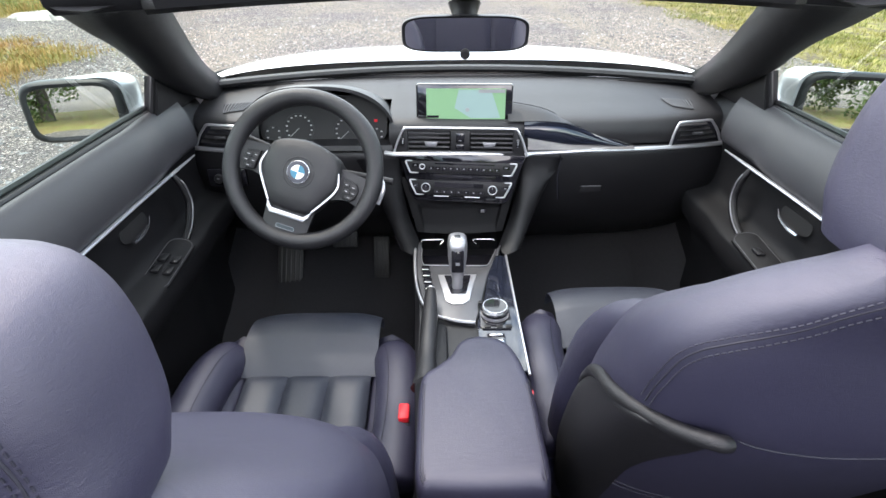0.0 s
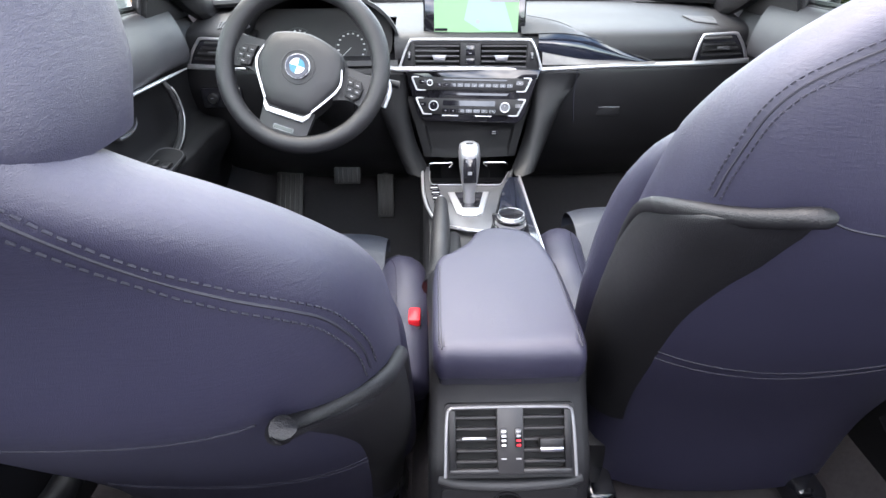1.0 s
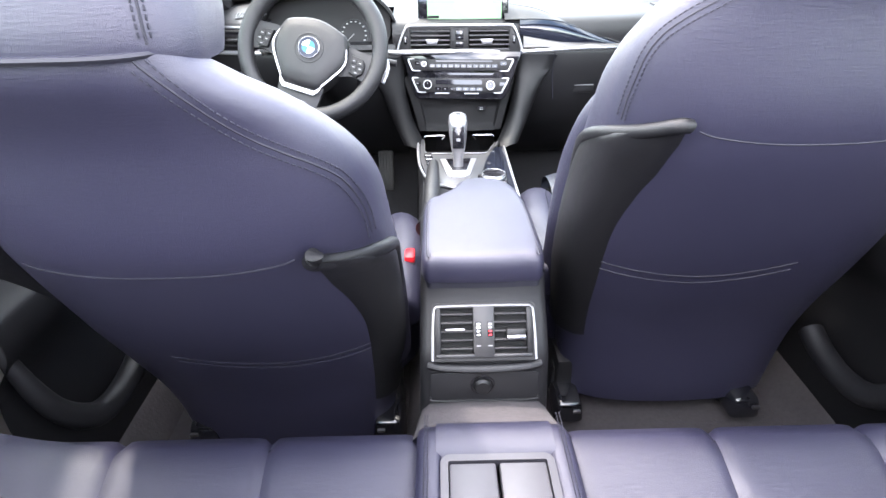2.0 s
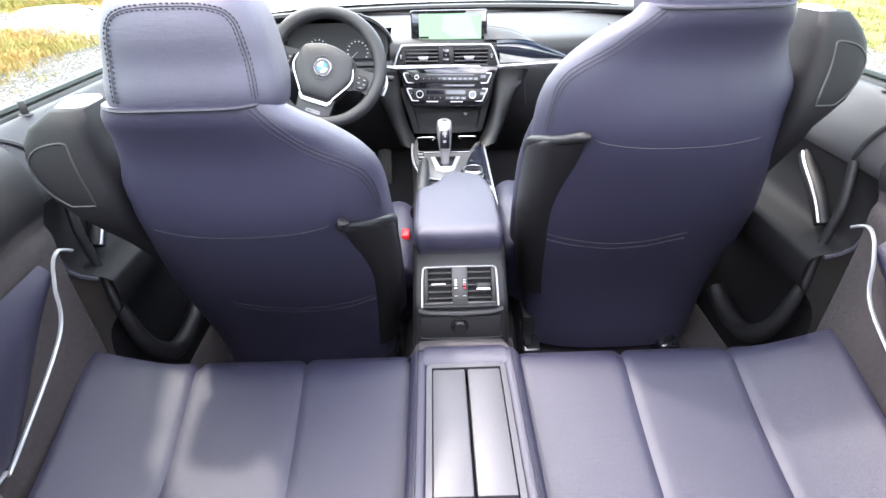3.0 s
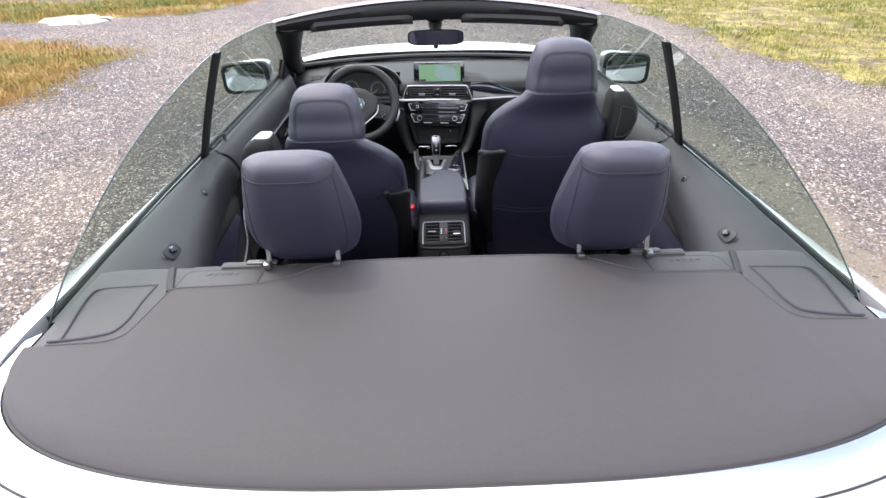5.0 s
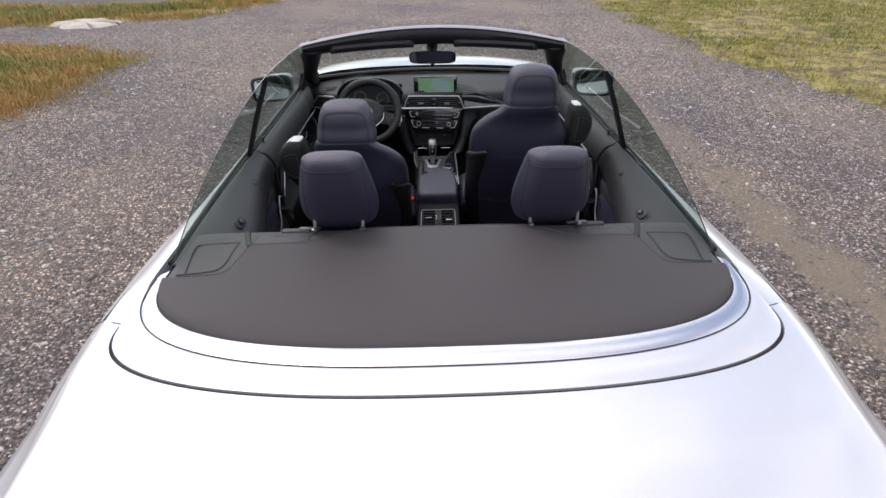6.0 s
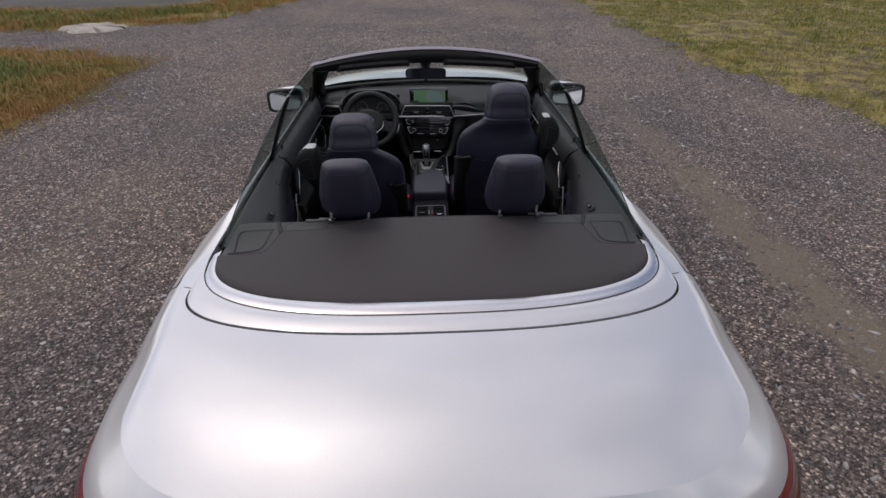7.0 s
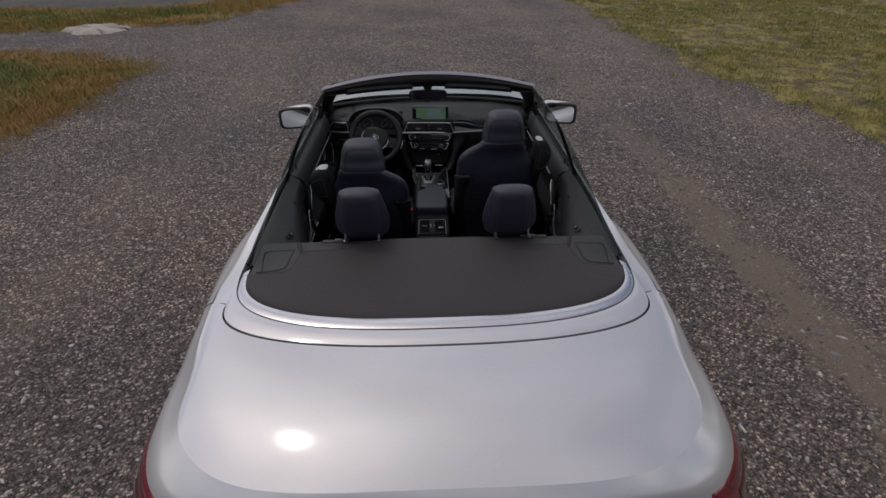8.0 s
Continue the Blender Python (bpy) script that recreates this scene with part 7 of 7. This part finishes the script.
for sd in (-1, 1):
    part("stalk", tube([SW @ Vector((sd * 0.05, 0.02, -0.05)), SW @ Vector((sd * 0.16, 0.035 if sd > 0 else 0.03, -0.05)), SW @ Vector((sd * 0.178, 0.037, -0.05))], 0.007, 10), PLASTIC, sw, "black column stalk")
    part("shift_paddle", tube(through_points([SW @ Vector((sd * 0.135, 0.05, -0.028)), SW @ Vector((sd * 0.165, 0.02, -0.028)), SW @ Vector((sd * 0.165, -0.02, -0.028))], 8), 0.005, 8), ALU, sw, "silver shift paddle")
hang(sw)

# pedals
ped = thing("pedals", (-0.38, 1.02, 0.42), "black ribbed footrest and pedals under the steering wheel", "pedals")
for nm, x, y, z, w, h, lean in (("footrest", -0.525, 1.0, 0.455, 0.080, 0.175, -38), ("brake_pedal", -0.340, 0.975, 0.545, 0.076, 0.056, -25), ("accelerator", -0.235, 0.985, 0.47, 0.050, 0.130, -28)):
    turn = Matrix.Translation((x, y, z)) @ Matrix.Rotation(radians(lean), 4, 'X')
    pdl = part(nm, block((x, y, z), (w, 0.016, h), 0.005, rot=Matrix.Rotation(radians(lean), 4, 'X')), RUBBER, ped, "black ribbed rubber")
    for k in range(5):
        at = turn @ Vector((w * (-0.36 + 0.18 * k), -0.009, 0))
        part("rib", block(at, (w * 0.07, 0.004, h * 0.86), 0.001, rot=Matrix.Rotation(radians(lean), 4, 'X')), PLASTIC, pdl)
    if nm != "footrest":
        part("arm", tube([(x, y + 0.01, z), (x, 1.10, z + 0.20)], 0.010, 8), PLASTIC, ped)
hang(ped)


# ---------------------------------------------------------------- centre console
con = thing("centre_console", (0, 0.4, 0.43), "black centre console with navy armrest, gear lever and rear vents", "console")
rows = []
for i in range(40):
    y = 0.022 + 0.80 * i / 39
    zt = 0.700 if y < 0.24 else 0.640 + 0.06 * max(0, 1 - (y - 0.24) / 0.05) - 0.045 * min(1, max(0, (y - 0.64) / 0.02))
    w = 0.093 + 0.020 * min(1, max(0, (y - 0.1) / 0.5))
    rows.append([(x, y, z) for x, z in ((-w - 0.008, 0.38), (-w - 0.002, 0.55), (-w, zt - 0.012), (-w + 0.010, zt), (0, zt), (w - 0.010, zt), (w, zt - 0.012), (w + 0.002, 0.55), (w + 0.008, 0.38))])
part("body", grid(rows), PLASTIC, con, "black console body", 50)
# armrest pad
ctl = [(-0.087, 0.004), (-0.06, -0.004), (0.0, -0.006), (0.06, -0.004), (0.087, 0.004), (0.090, 0.08), (0.088, 0.17), (0.076, 0.245), (0.058, 0.285), (0.03, 0.300), (0.0, 0.300), (-0.022, 0.285), (-0.038, 0.252), (-0.062, 0.225), (-0.086, 0.195), (-0.090, 0.09)]
op = [(p.x, 0.010 + 0.966 * p.y) for p in through_points([(x, y, 0) for x, y in ctl], 96, True)]
rows = []
for k, z in ((0.985, 0.700), (1.0, 0.706), (1.0, 0.722), (0.985, 0.733), (0.955, 0.7385), (0.91, 0.7415), (0.85, 0.743)):
    rows.append([(x * k, 0.14 + (y - 0.14) * k, z) for x, y in op])
pad_ob = part("armrest", grid(rows, True, True), LEATHER, con, "navy leather armrest pad", 60)
th = bmesh.new()
for sd in (-1, 1):
    ln = [Vector((sd * 0.0790, 0.012 + 0.17 * i / 150, 0.7412)) for i in range(151)]
    for off in (-0.003, 0.003):
        stitch_row([p + Vector((off, 0, 0.0004)) for p in ln], [Vector((0, 0, 1))] * 151, th)
    part("seam", tube([p + Vector((0, 0, 0.0006)) for p in ln[::10]], 0.001, 5), GROOVE, pad_ob, "dark seam")
tagged(part("stitching", th, SEAM, pad_ob), "fine double stitching", kind="stuff")
part("armrest_base", plate([(x * 0.97, 0.14 + (y - 0.14) * 0.97) for x, y in op], 0.012, Matrix.Translation((0, 0, 0.689))), GROOVE, con, "dark gap under the armrest")
# rear face with vents: it leans towards the bench, with an upright flap below
rows = []
face = through_points([(0, 0.018, 0.704), (0, 0.014, 0.692), (0, 0.004, 0.668), (0, -0.020, 0.632), (0, -0.041, 0.600), (0, -0.045, 0.575), (0, -0.049, 0.540), (0, -0.053, 0.505), (0, -0.056, 0.44)], 30)
for p in face:
    w = 0.092 + 0.036 * (0.704 - p.z)
    rows.append([(x, min(0.045, p.y + dy), p.z) for x, dy in ((-w, 0.09), (-w, 0.010), (-w + 0.003, 0.004), (-w + 0.011, 0.0), (-0.04, -0.001), (0.04, -0.001), (w - 0.011, 0.0), (w - 0.003, 0.004), (w, 0.010), (w, 0.09))])
part("rear_face", grid(rows), DASH, con, "grey-black rear face of the console", 50)
RV = plane_at((-0.001, -0.022, 0.6325), (0, -0.82, 0.57))
RT = RV.to_3x3().to_4x4()
part("vent_backing", plate(round_rect(0.142, 0.074, 0.004), 0.003, RV @ Matrix.Translation((0, 0, -0.002))), CAVITY, con, "dark vent cavity")
part("vent_frame", ring_plate(0.152, 0.084, 0.006, 0.007, 0.007, RV), PLASTIC, con, "black vent frame")
trim = through_points([RV @ Vector((x, y, 0.0075)) for x, y in ((-0.0755, -0.041), (-0.0745, 0.0), (-0.0725, 0.030), (-0.069, 0.0365), (-0.060, 0.038), (0.0, 0.0385), (0.060, 0.038), (0.069, 0.0365), (0.0725, 0.030), (0.0745, 0.0), (0.0755, -0.041))], 70)
part("vent_trim", tube(trim, 0.0020, 8, flat=0.7), SATIN, con, "satin silver outline over the top and sides of the vent")
for cx in (-0.042, 0.042):
    for k in range(5):
        part("vent_slat", block(RV @ Vector((cx, -0.024 + 0.0125 * k, 0.004)), (0.055, 0.0030, 0.007), 0.001, rot=RT @ Matrix.Rotation(radians(10), 4, 'X')), SLAT, con, "grey vent slat")
    part("vent_lip", block(RV @ Vector((cx, -0.0345, 0.006)), (0.057, 0.006, 0.008), 0.002, rot=RT), SLAT, con, "grey lip under the slats")
    part("vent_cheek", block(RV @ Vector((cx * 1.595, 0.0, 0.005)), (0.009, 0.070, 0.008), 0.002, rot=RT), PLASTIC, con, "black cheek beside the slats")
part("vent_tab", block(RV @ Vector((-0.042, 0.004, 0.0115)), (0.028, 0.0030, 0.004), 0.001, rot=RT), ALU, con, "thin bright vent tab")
tab = part("vent_tab", block(RV @ Vector((0.046, -0.002, 0.013)), (0.028, 0.014, 0.010), 0.003, rot=RT), PLASTIC, con, "black vent tab with a bright edge")
part("tab_edge", block(RV @ Vector((0.046, -0.0075, 0.0175)), (0.027, 0.0055, 0.004), 0.0015, rot=RT), CHROME, tab, "bright tab edge")
part("vent_centre", block(RV @ Vector((0, 0, 0.005)), (0.031, 0.076, 0.010), 0.002, rot=RT), SLAT, con, "dark grey centre bar")
for cx, col in ((-0.008, WHITE), (0.009, REDBUTTON)):
    wl_ = part("thumb_wheel", block(RV @ Vector((cx, 0.004, 0.0095)), (0.008, 0.022, 0.006), 0.002, rot=RT), GLOSSBLACK, con, "temperature thumb wheel")
    for k in range(4):
        part("wheel_mark", block(RV @ Vector((cx, -0.004 + 0.0052 * k, 0.0125)), (0.0050, 0.0024, 0.001), 0, rot=RT), WHITE if col is WHITE else (GREY if k > 1 else REDBUTTON), wl_)
    part("thumb_mark", block(RV @ Vector((cx, -0.020, 0.0103)), (0.006, 0.0016, 0.001), 0, rot=RT), GREY, con)
ledge = through_points([(-0.083, -0.040, 0.588), (-0.06, -0.046, 0.586), (0.0, -0.049, 0.585), (0.06, -0.046, 0.586), (0.083, -0.040, 0.588)], 24)
part("ledge", tube(ledge, 0.0085, 10, flat=0.8), DASH, con, "protruding ledge under the vents")
FL = plane_at((0, -0.0475, 0.549), (0, -1, 0.11))
part("flap", plate(round_rect(0.164, 0.052, 0.006), 0.004, FL, bevel=0.0018), DASH, con, "lower flap with a round socket")
part("flap_edge", tube(through_points([FL @ Vector((x, y, 0.004)) for x, y in ((-0.081, -0.018), (-0.076, -0.025), (0.0, -0.026), (0.076, -0.025), (0.081, -0.018))], 24), 0.0018, 6), SLAT, con, "worn grey lower edge of the flap")
part("socket_cap", disc(FL @ Vector((-0.003, 0.004, 0.007)), 0.0135, 0.012, (0, -1, 0.11), 28, 0.0035), PLASTIC, con, "round socket cap")
part("socket_ring", tube([FL @ Vector((-0.003 + 0.0165 * math.cos(a), 0.004 + 0.0165 * math.sin(a), 0.004)) for a in [2 * math.pi * k / 30 for k in range(30)]], 0.0020, 6, True), GLOSSBLACK, con, "socket ring")
# shifter panel
sp_out = [(-0.112, 0.770), (-0.100, 0.770), (-0.099, 0.690), (-0.095, 0.664), (-0.085, 0.656), (0.052, 0.650), (0.064, 0.658), (0.070, 0.675), (0.090, 0.730), (0.104, 0.755), (0.092, 0.70), (0.060, 0.62), (0.034, 0.50), (0.018, 0.44), (-0.03, 0.452), (-0.072, 0.478), (-0.095, 0.53), (-0.108, 0.62)]
m0 = Matrix.Translation((0, 0, 0.640))
part("shifter_panel", plate(sp_out[::-1], 0.010, m0, bevel=0.003), CONSOLEGREY, con, "grey satin shifter panel")
edge = [Vector((x, y, 0.6495)) for x, y in ((0.018, 0.44), (-0.03, 0.450), (-0.074, 0.475), (-0.098, 0.528), (-0.112, 0.62), (-0.117, 0.775))]
part("panel_edge", tube(through_points(edge, 40), 0.0035, 6), ALU, con, "bright panel edge")
part("surround", plate([(-0.058, 0.612), (0.032, 0.612), (0.010, 0.512), (-0.004, 0.500), (-0.028, 0.500), (-0.042, 0.512)], 0.005, Matrix.Translation((0, 0, 0.649)), bevel=0.002), ALU, con, "silver gear lever surround")
part("surround_well", plate([(-0.044, 0.606), (0.018, 0.606), (0.004, 0.535), (-0.030, 0.535)], 0.003, Matrix.Translation((0, 0, 0.6525))), GLOSSBLACK, con, "black well of the gear lever")
rows = []
for t, w, d, y in ((0.0, 0.012, 0.012, 0.562), (0.2, 0.012, 0.012, 0.563), (0.4, 0.017, 0.015, 0.566), (0.65, 0.021, 0.020, 0.573), (0.85, 0.022, 0.024, 0.580), (0.96, 0.020, 0.022, 0.584), (1.0, 0.012, 0.014, 0.586)):
    rows.append([(-0.015 + x, y + v, 0.652 + 0.122 * t) for x, v in ring_of(0, 0, w, d, 3.0, 28)])
lev = part("gear_lever", grid(rows, True, True), SATIN, con, "silver gear lever with a black face", 60)
part("lever_face", block((-0.015, 0.5525, 0.728), (0.027, 0.006, 0.052), 0.003, rot=Matrix.Rotation(radians(-14), 4, 'X')), GLOSSBLACK, lev, "gloss black lever face")
part("lever_mark", block((-0.015, 0.548, 0.722), (0.009, 0.001, 0.010), 0.0), GREY, lev)
part("lever_top", block((-0.015, 0.581, 0.773), (0.014, 0.012, 0.004), 0.0015), GLOSSBLACK, lev, "black top button")
for k in range(4):
    part("drive_button", block((-0.088 + 0.003 * k, 0.64 - 0.026 * k, 0.652), (0.020, 0.020, 0.008), 0.003), GLOSSBLACK, con, "black drive mode button")
    part("button_edge", block((-0.088 + 0.003 * k, 0.630 - 0.026 * k, 0.6565), (0.016, 0.0022, 0.002), 0.0008), ALU, con)
part("cup_tray", block((-0.005, 0.715, 0.600), (0.19, 0.12, 0.012), 0.004), GLOSSBLACK, con, "black cup holder tray")
lip = through_points([(-0.0985, 0.735, 0.6515), (-0.0985, 0.690, 0.6515), (-0.094, 0.664, 0.6515), (-0.083, 0.6565, 0.6515), (0.0, 0.653, 0.6515), (0.052, 0.6515, 0.6515), (0.064, 0.659, 0.6515), (0.071, 0.676, 0.6515), (0.088, 0.725, 0.6515)], 60)
part("tray_lip", tube(lip, 0.0012, 6), SATIN, con, "thin bright lip round the cup holder")
for sd in (-1, 1):
    part("cup_handle", tube(through_points([(-0.006 + sd * 0.094, 0.750, 0.660), (-0.006 + sd * 0.090, 0.758, 0.662), (-0.006 + sd * 0.060, 0.760, 0.662), (-0.006 + sd * 0.038, 0.758, 0.662), (-0.006 + sd * 0.046, 0.745, 0.656)], 20), 0.0014, 6), CHROME, con, "thin chrome holder arm")
# controller deck
part("controller_deck", plate([(0.022, 0.44), (0.040, 0.50), (0.055, 0.60), (0.080, 0.70), (0.110, 0.70), (0.108, 0.30), (0.022, 0.30)], 0.010, m0, bevel=0.003), GLOSSWOOD, con, "dark gloss controller deck")
part("deck_edge", tube([(0.111, 0.70, 0.650), (0.109, 0.50, 0.650), (0.108, 0.29, 0.650)], 0.0028, 6), ALU, con, "bright deck edge")
ctl_m = Matrix.Translation((0.060, 0.462, 0.650))
part("controller_plate", plate(round_rect(0.066, 0.092, 0.010), 0.004, ctl_m, bevel=0.0015), GLOSSBLACK, con, "black plate round the controller")
knob = part("controller_knob", disc((0.060, 0.462, 0.664), 0.030, 0.022, n=40, bevel=0.003, r2=0.0265), ALU, con, "round silver controller knob")
part("knob_band", disc((0.060, 0.462, 0.6665), 0.0292, 0.008, n=40, bevel=0.001), GLOSSBLACK, knob, "black grip band")
part("knob_top", disc((0.060, 0.462, 0.6755), 0.0235, 0.003, n=40, bevel=0.001), GLOSSBLACK, knob, "black touch surface")
part("knob_rim", tube([(0.060 + 0.0245 * math.cos(a), 0.462 + 0.0245 * math.sin(a), 0.6755) for a in [2 * math.pi * k / 36 for k in range(36)]], 0.0018, 6, True), CHROME, knob, "bright rim")
for k in range(6):
    a = math.pi * (0.1 + 0.16 * k)
    part("key", block((0.060 + 0.022 * math.cos(a) * 1.2, 0.462 + 0.040 * (1 if k % 2 else -1), 0.6545), (0.012, 0.008, 0.004), 0.001), PLASTIC, con, "black key")
part("brake_switch", block((0.056, 0.375, 0.655), (0.036, 0.040, 0.010), 0.003), GLOSSBLACK, con, "black rocker switch")
part("switch_cap", block((0.056, 0.368, 0.661), (0.026, 0.014, 0.006), 0.002), CHROME, con, "bright switch cap")
part("switch_cap", block((0.056, 0.388, 0.661), (0.026, 0.006, 0.004), 0.0015), CHROME, con, "bright switch edge")
# parking brake lever
hb = through_points([(-0.074, 0.505, 0.682), (-0.075, 0.44, 0.682), (-0.077, 0.37, 0.678), (-0.079, 0.31, 0.668), (-0.080, 0.26, 0.650)], 24)
part("hand_brake", tube(hb, lambda t: 0.0165 * (0.72 + 0.28 * min(1, t * 3)) if t < 0.75 else 0.0165 + 0.012 * (t - 0.75) / 0.25, 14, flat=1.15), LEATHER_DARK, con, "black leather hand brake lever")
part("brake_button", disc((-0.074, 0.512, 0.683), 0.008, 0.014, (0, 1, 0.1), 18, 0.002), ALU, con, "silver release button")
part("brake_gaiter", block((-0.070, 0.33, 0.648), (0.06, 0.20, 0.024), 0.010), SHELL, con, "black gaiter")
hang(con)

# belt buckles
for sd, y, z in ((-1, 0.262, 0.585), (1, 0.30, 0.60)):
    bk = thing("belt_buckle", (sd * 0.123, y, z - 0.1), "black belt buckle with a red release button beside the armrest", "belt buckle", "belt buckles")
    part("housing", block((sd * 0.122, y - 0.01, z - 0.045), (0.024, 0.045, 0.10), 0.006), PLASTIC, bk, "black buckle housing")
    part("release_button", block((sd * 0.122, y - 0.008, z + 0.008), (0.020, 0.036, 0.018), 0.004), REDBUTTON, bk, "red release button")
    hang(bk)

# ---------------------------------------------------------------- rear view mirror
MC = Vector((-0.005, 0.575, 1.187))
rvm = thing("rear_view_mirror", (0, 0.60, 1.23), "black rear view mirror on the windscreen", "mirror")
mm = plane_at(MC, (-0.02, -1, -0.06))
oc = [(x, z) for x, z in ring_of(0, 0, 0.112, 0.030, 4.5, 48)]
rows = [[mm @ Vector((x * k, y * k, z)) for x, y in oc] for k, z in ((0.94, 0.0), (0.99, 0.002), (1.0, -0.004), (0.98, -0.016), (0.8, -0.030), (0.4, -0.036), (0.02, -0.037))]
part("housing", grid(rows, True, True), PLASTIC, rvm, "black mirror housing", 50)
part("mirror_glass", plate([(x * 0.94, y * 0.90) for x, y in oc], 0.002, mm @ Matrix.Translation((0, 0, 0.0008))), DARKMIRROR, rvm, "dark mirror glass")
part("stem", tube(through_points([MC + Vector((0, 0.02, 0.01)), MC + Vector((0, 0.05, 0.05)), MC + Vector((0, 0.03, 0.10))], 10), lambda t: 0.014 + 0.035 * t, 14), PLASTIC, rvm, "black stem and sensor cover")
part("button", disc(MC + Vector((0, -0.002, -0.033)), 0.009, 0.010, (0, -1, 0), 18, 0.003), PLASTIC, rvm, "small button")
hang(rvm)


# ---------------------------------------------------------------- far ground: sand, soil, trees behind the car
def flat_patch(name, label, outline, mat, lift, seed):
    rnd = random.Random(seed)
    border = [p + Vector((rnd.uniform(-.08, .08), rnd.uniform(-.08, .08), 0)) for p in through_points([(x, y, 0) for x, y in outline], 60, True)]
    c = sum(border, Vector()) / len(border)
    rows = [[c + (p - c) * k for p in border] for k in (0.03, 0.5, 0.85, 1.0)]
    rows = [[Vector((p.x, p.y, ground_z(p.x, p.y) + h)) for p in r] for r, h in zip(rows, (lift, lift, lift * 0.7, -0.01))]
    tagged(mesh_ob(name, grid(rows, True), mat), label, "ground", kind="structure")


flat_patch("sand_patch", "pale bare sand beside the far grass", [(-8.2, 10.5), (-7.8, 10.0), (-7.1, 9.85), (-6.75, 10.3), (-6.9, 10.8), (-7.6, 11.15), (-8.1, 11.0)], SAND, 0.06, 3)
flat_patch("bare_soil", "dark bare soil beyond the dry grass", [(-8.5, 13.3), (-6.6, 14.0), (-5.5, 16), (-9, 24), (-18, 24), (-24, 18), (-20, 13.5), (-13, 13.0)], SOIL, 0.13, 8)
grass_field("grass_strip", "tall green grass strip at the foot of the trees", [(-16, -11), (-8, -10.5), (0, -11), (8, -10.6), (14, -11.5), (14, -17), (0, -18), (-16, -17)], GRASS_DRY, GREENBLADE, 16000, 0.30, 9)


def tree(x, y, h, seed, label):
    """A tapered trunk with limbs and a crown of many small leaves in uneven clumps."""
    rnd = random.Random(seed)
    t = thing("tree", (x, y, 0), label, "tree", "trees behind the car")
    base = Vector((x, y, -0.05))
    bend = Vector((rnd.uniform(-.3, .3), rnd.uniform(-.3, .3), 0))
    spine = [base + Vector((0, 0, h * 0.75 * k / 8)) + bend * (k / 8)**2 for k in range(9)]
    bm = tube(spine, lambda s: 0.16 * (1 - 0.8 * s), 9)
    tips = []
    for k in range(11):
        s = rnd.uniform(0.10, 0.95)
        p = spine[0].lerp(spine[-1], s)
        a = rnd.uniform(0, 6.28)
        reach = h * rnd.uniform(0.18, 0.34) * (1.15 - 0.6 * s)
        q = p + Vector((math.cos(a) * reach, math.sin(a) * reach, reach * rnd.uniform(.3, .9)))
        tube([p, p.lerp(q, .5) + Vector((0, 0, .1)), q], lambda u, s=s: 0.05 * (1 - 0.8 * u) * (1.2 - s), 6, bm=bm)
        tips += [q, p.lerp(q, 0.6)]
    tips += [spine[-1], spine[-2] + Vector((.2, .1, .3))]
    part("trunk", bm, BARK, t, "grey-brown trunk and limbs")
    verts, faces = [], []
    for c in tips:
        for _ in range(5):
            o = c + Vector((rnd.gauss(0, .6), rnd.gauss(0, .6), rnd.gauss(0, .5)))
            size = rnd.uniform(.25, .6)
            for _ in range(150):
                d = Vector((rnd.gauss(0, 1), rnd.gauss(0, 1), rnd.gauss(0, .8))).normalized() * size * rnd.random()**0.4
                p = o + d
                u = Vector((rnd.gauss(0, 1), rnd.gauss(0, 1), rnd.gauss(0, 1))).normalized()
                w = u.orthogonal().normalized()
                l = rnd.uniform(.03, .075)
                i = len(verts)
                verts += [p - u * l, p + w * l * .5, p + u * l, p - w * l * .5]
                faces.append((i, i + 1, i + 2, i + 3))
    me = bpy.data.meshes.new("crown")
    me.from_pydata([v - Vector((0, 0, 0)) for v in verts], [], faces)
    me.materials.append(LEAF)
    cr = new("crown", me)
    cr.parent = t
    tagged(cr, "loose green leafy crown", kind="stuff")
    hang(t)


for i, (x, y, h) in enumerate(((-15, -17, 6.2), (-11.5, -15.5, 5.0), (-8.5, -17, 6.8), (-5.2, -16, 5.4), (-2, -17.5, 6.5), (1.5, -16, 5.2), (5, -17, 6.4), (8.5, -16, 5.6), (12, -17.5, 6.6), (15.5, -16, 5.4), (-13, -13.5, 4.2), (-9.5, -14, 4.6), (-6.5, -13.2, 3.9), (-3.5, -14, 4.5), (0, -13.5, 4.0), (3.2, -14, 4.6), (6.8, -13.4, 4.1), (10.4, -14, 4.5), (13.6, -13.5, 4.0))):
    tree(x, y, h, 20 + i, "green broadleaf tree in a row behind the yard" if h > 6 else "smaller bushy green tree in the row")
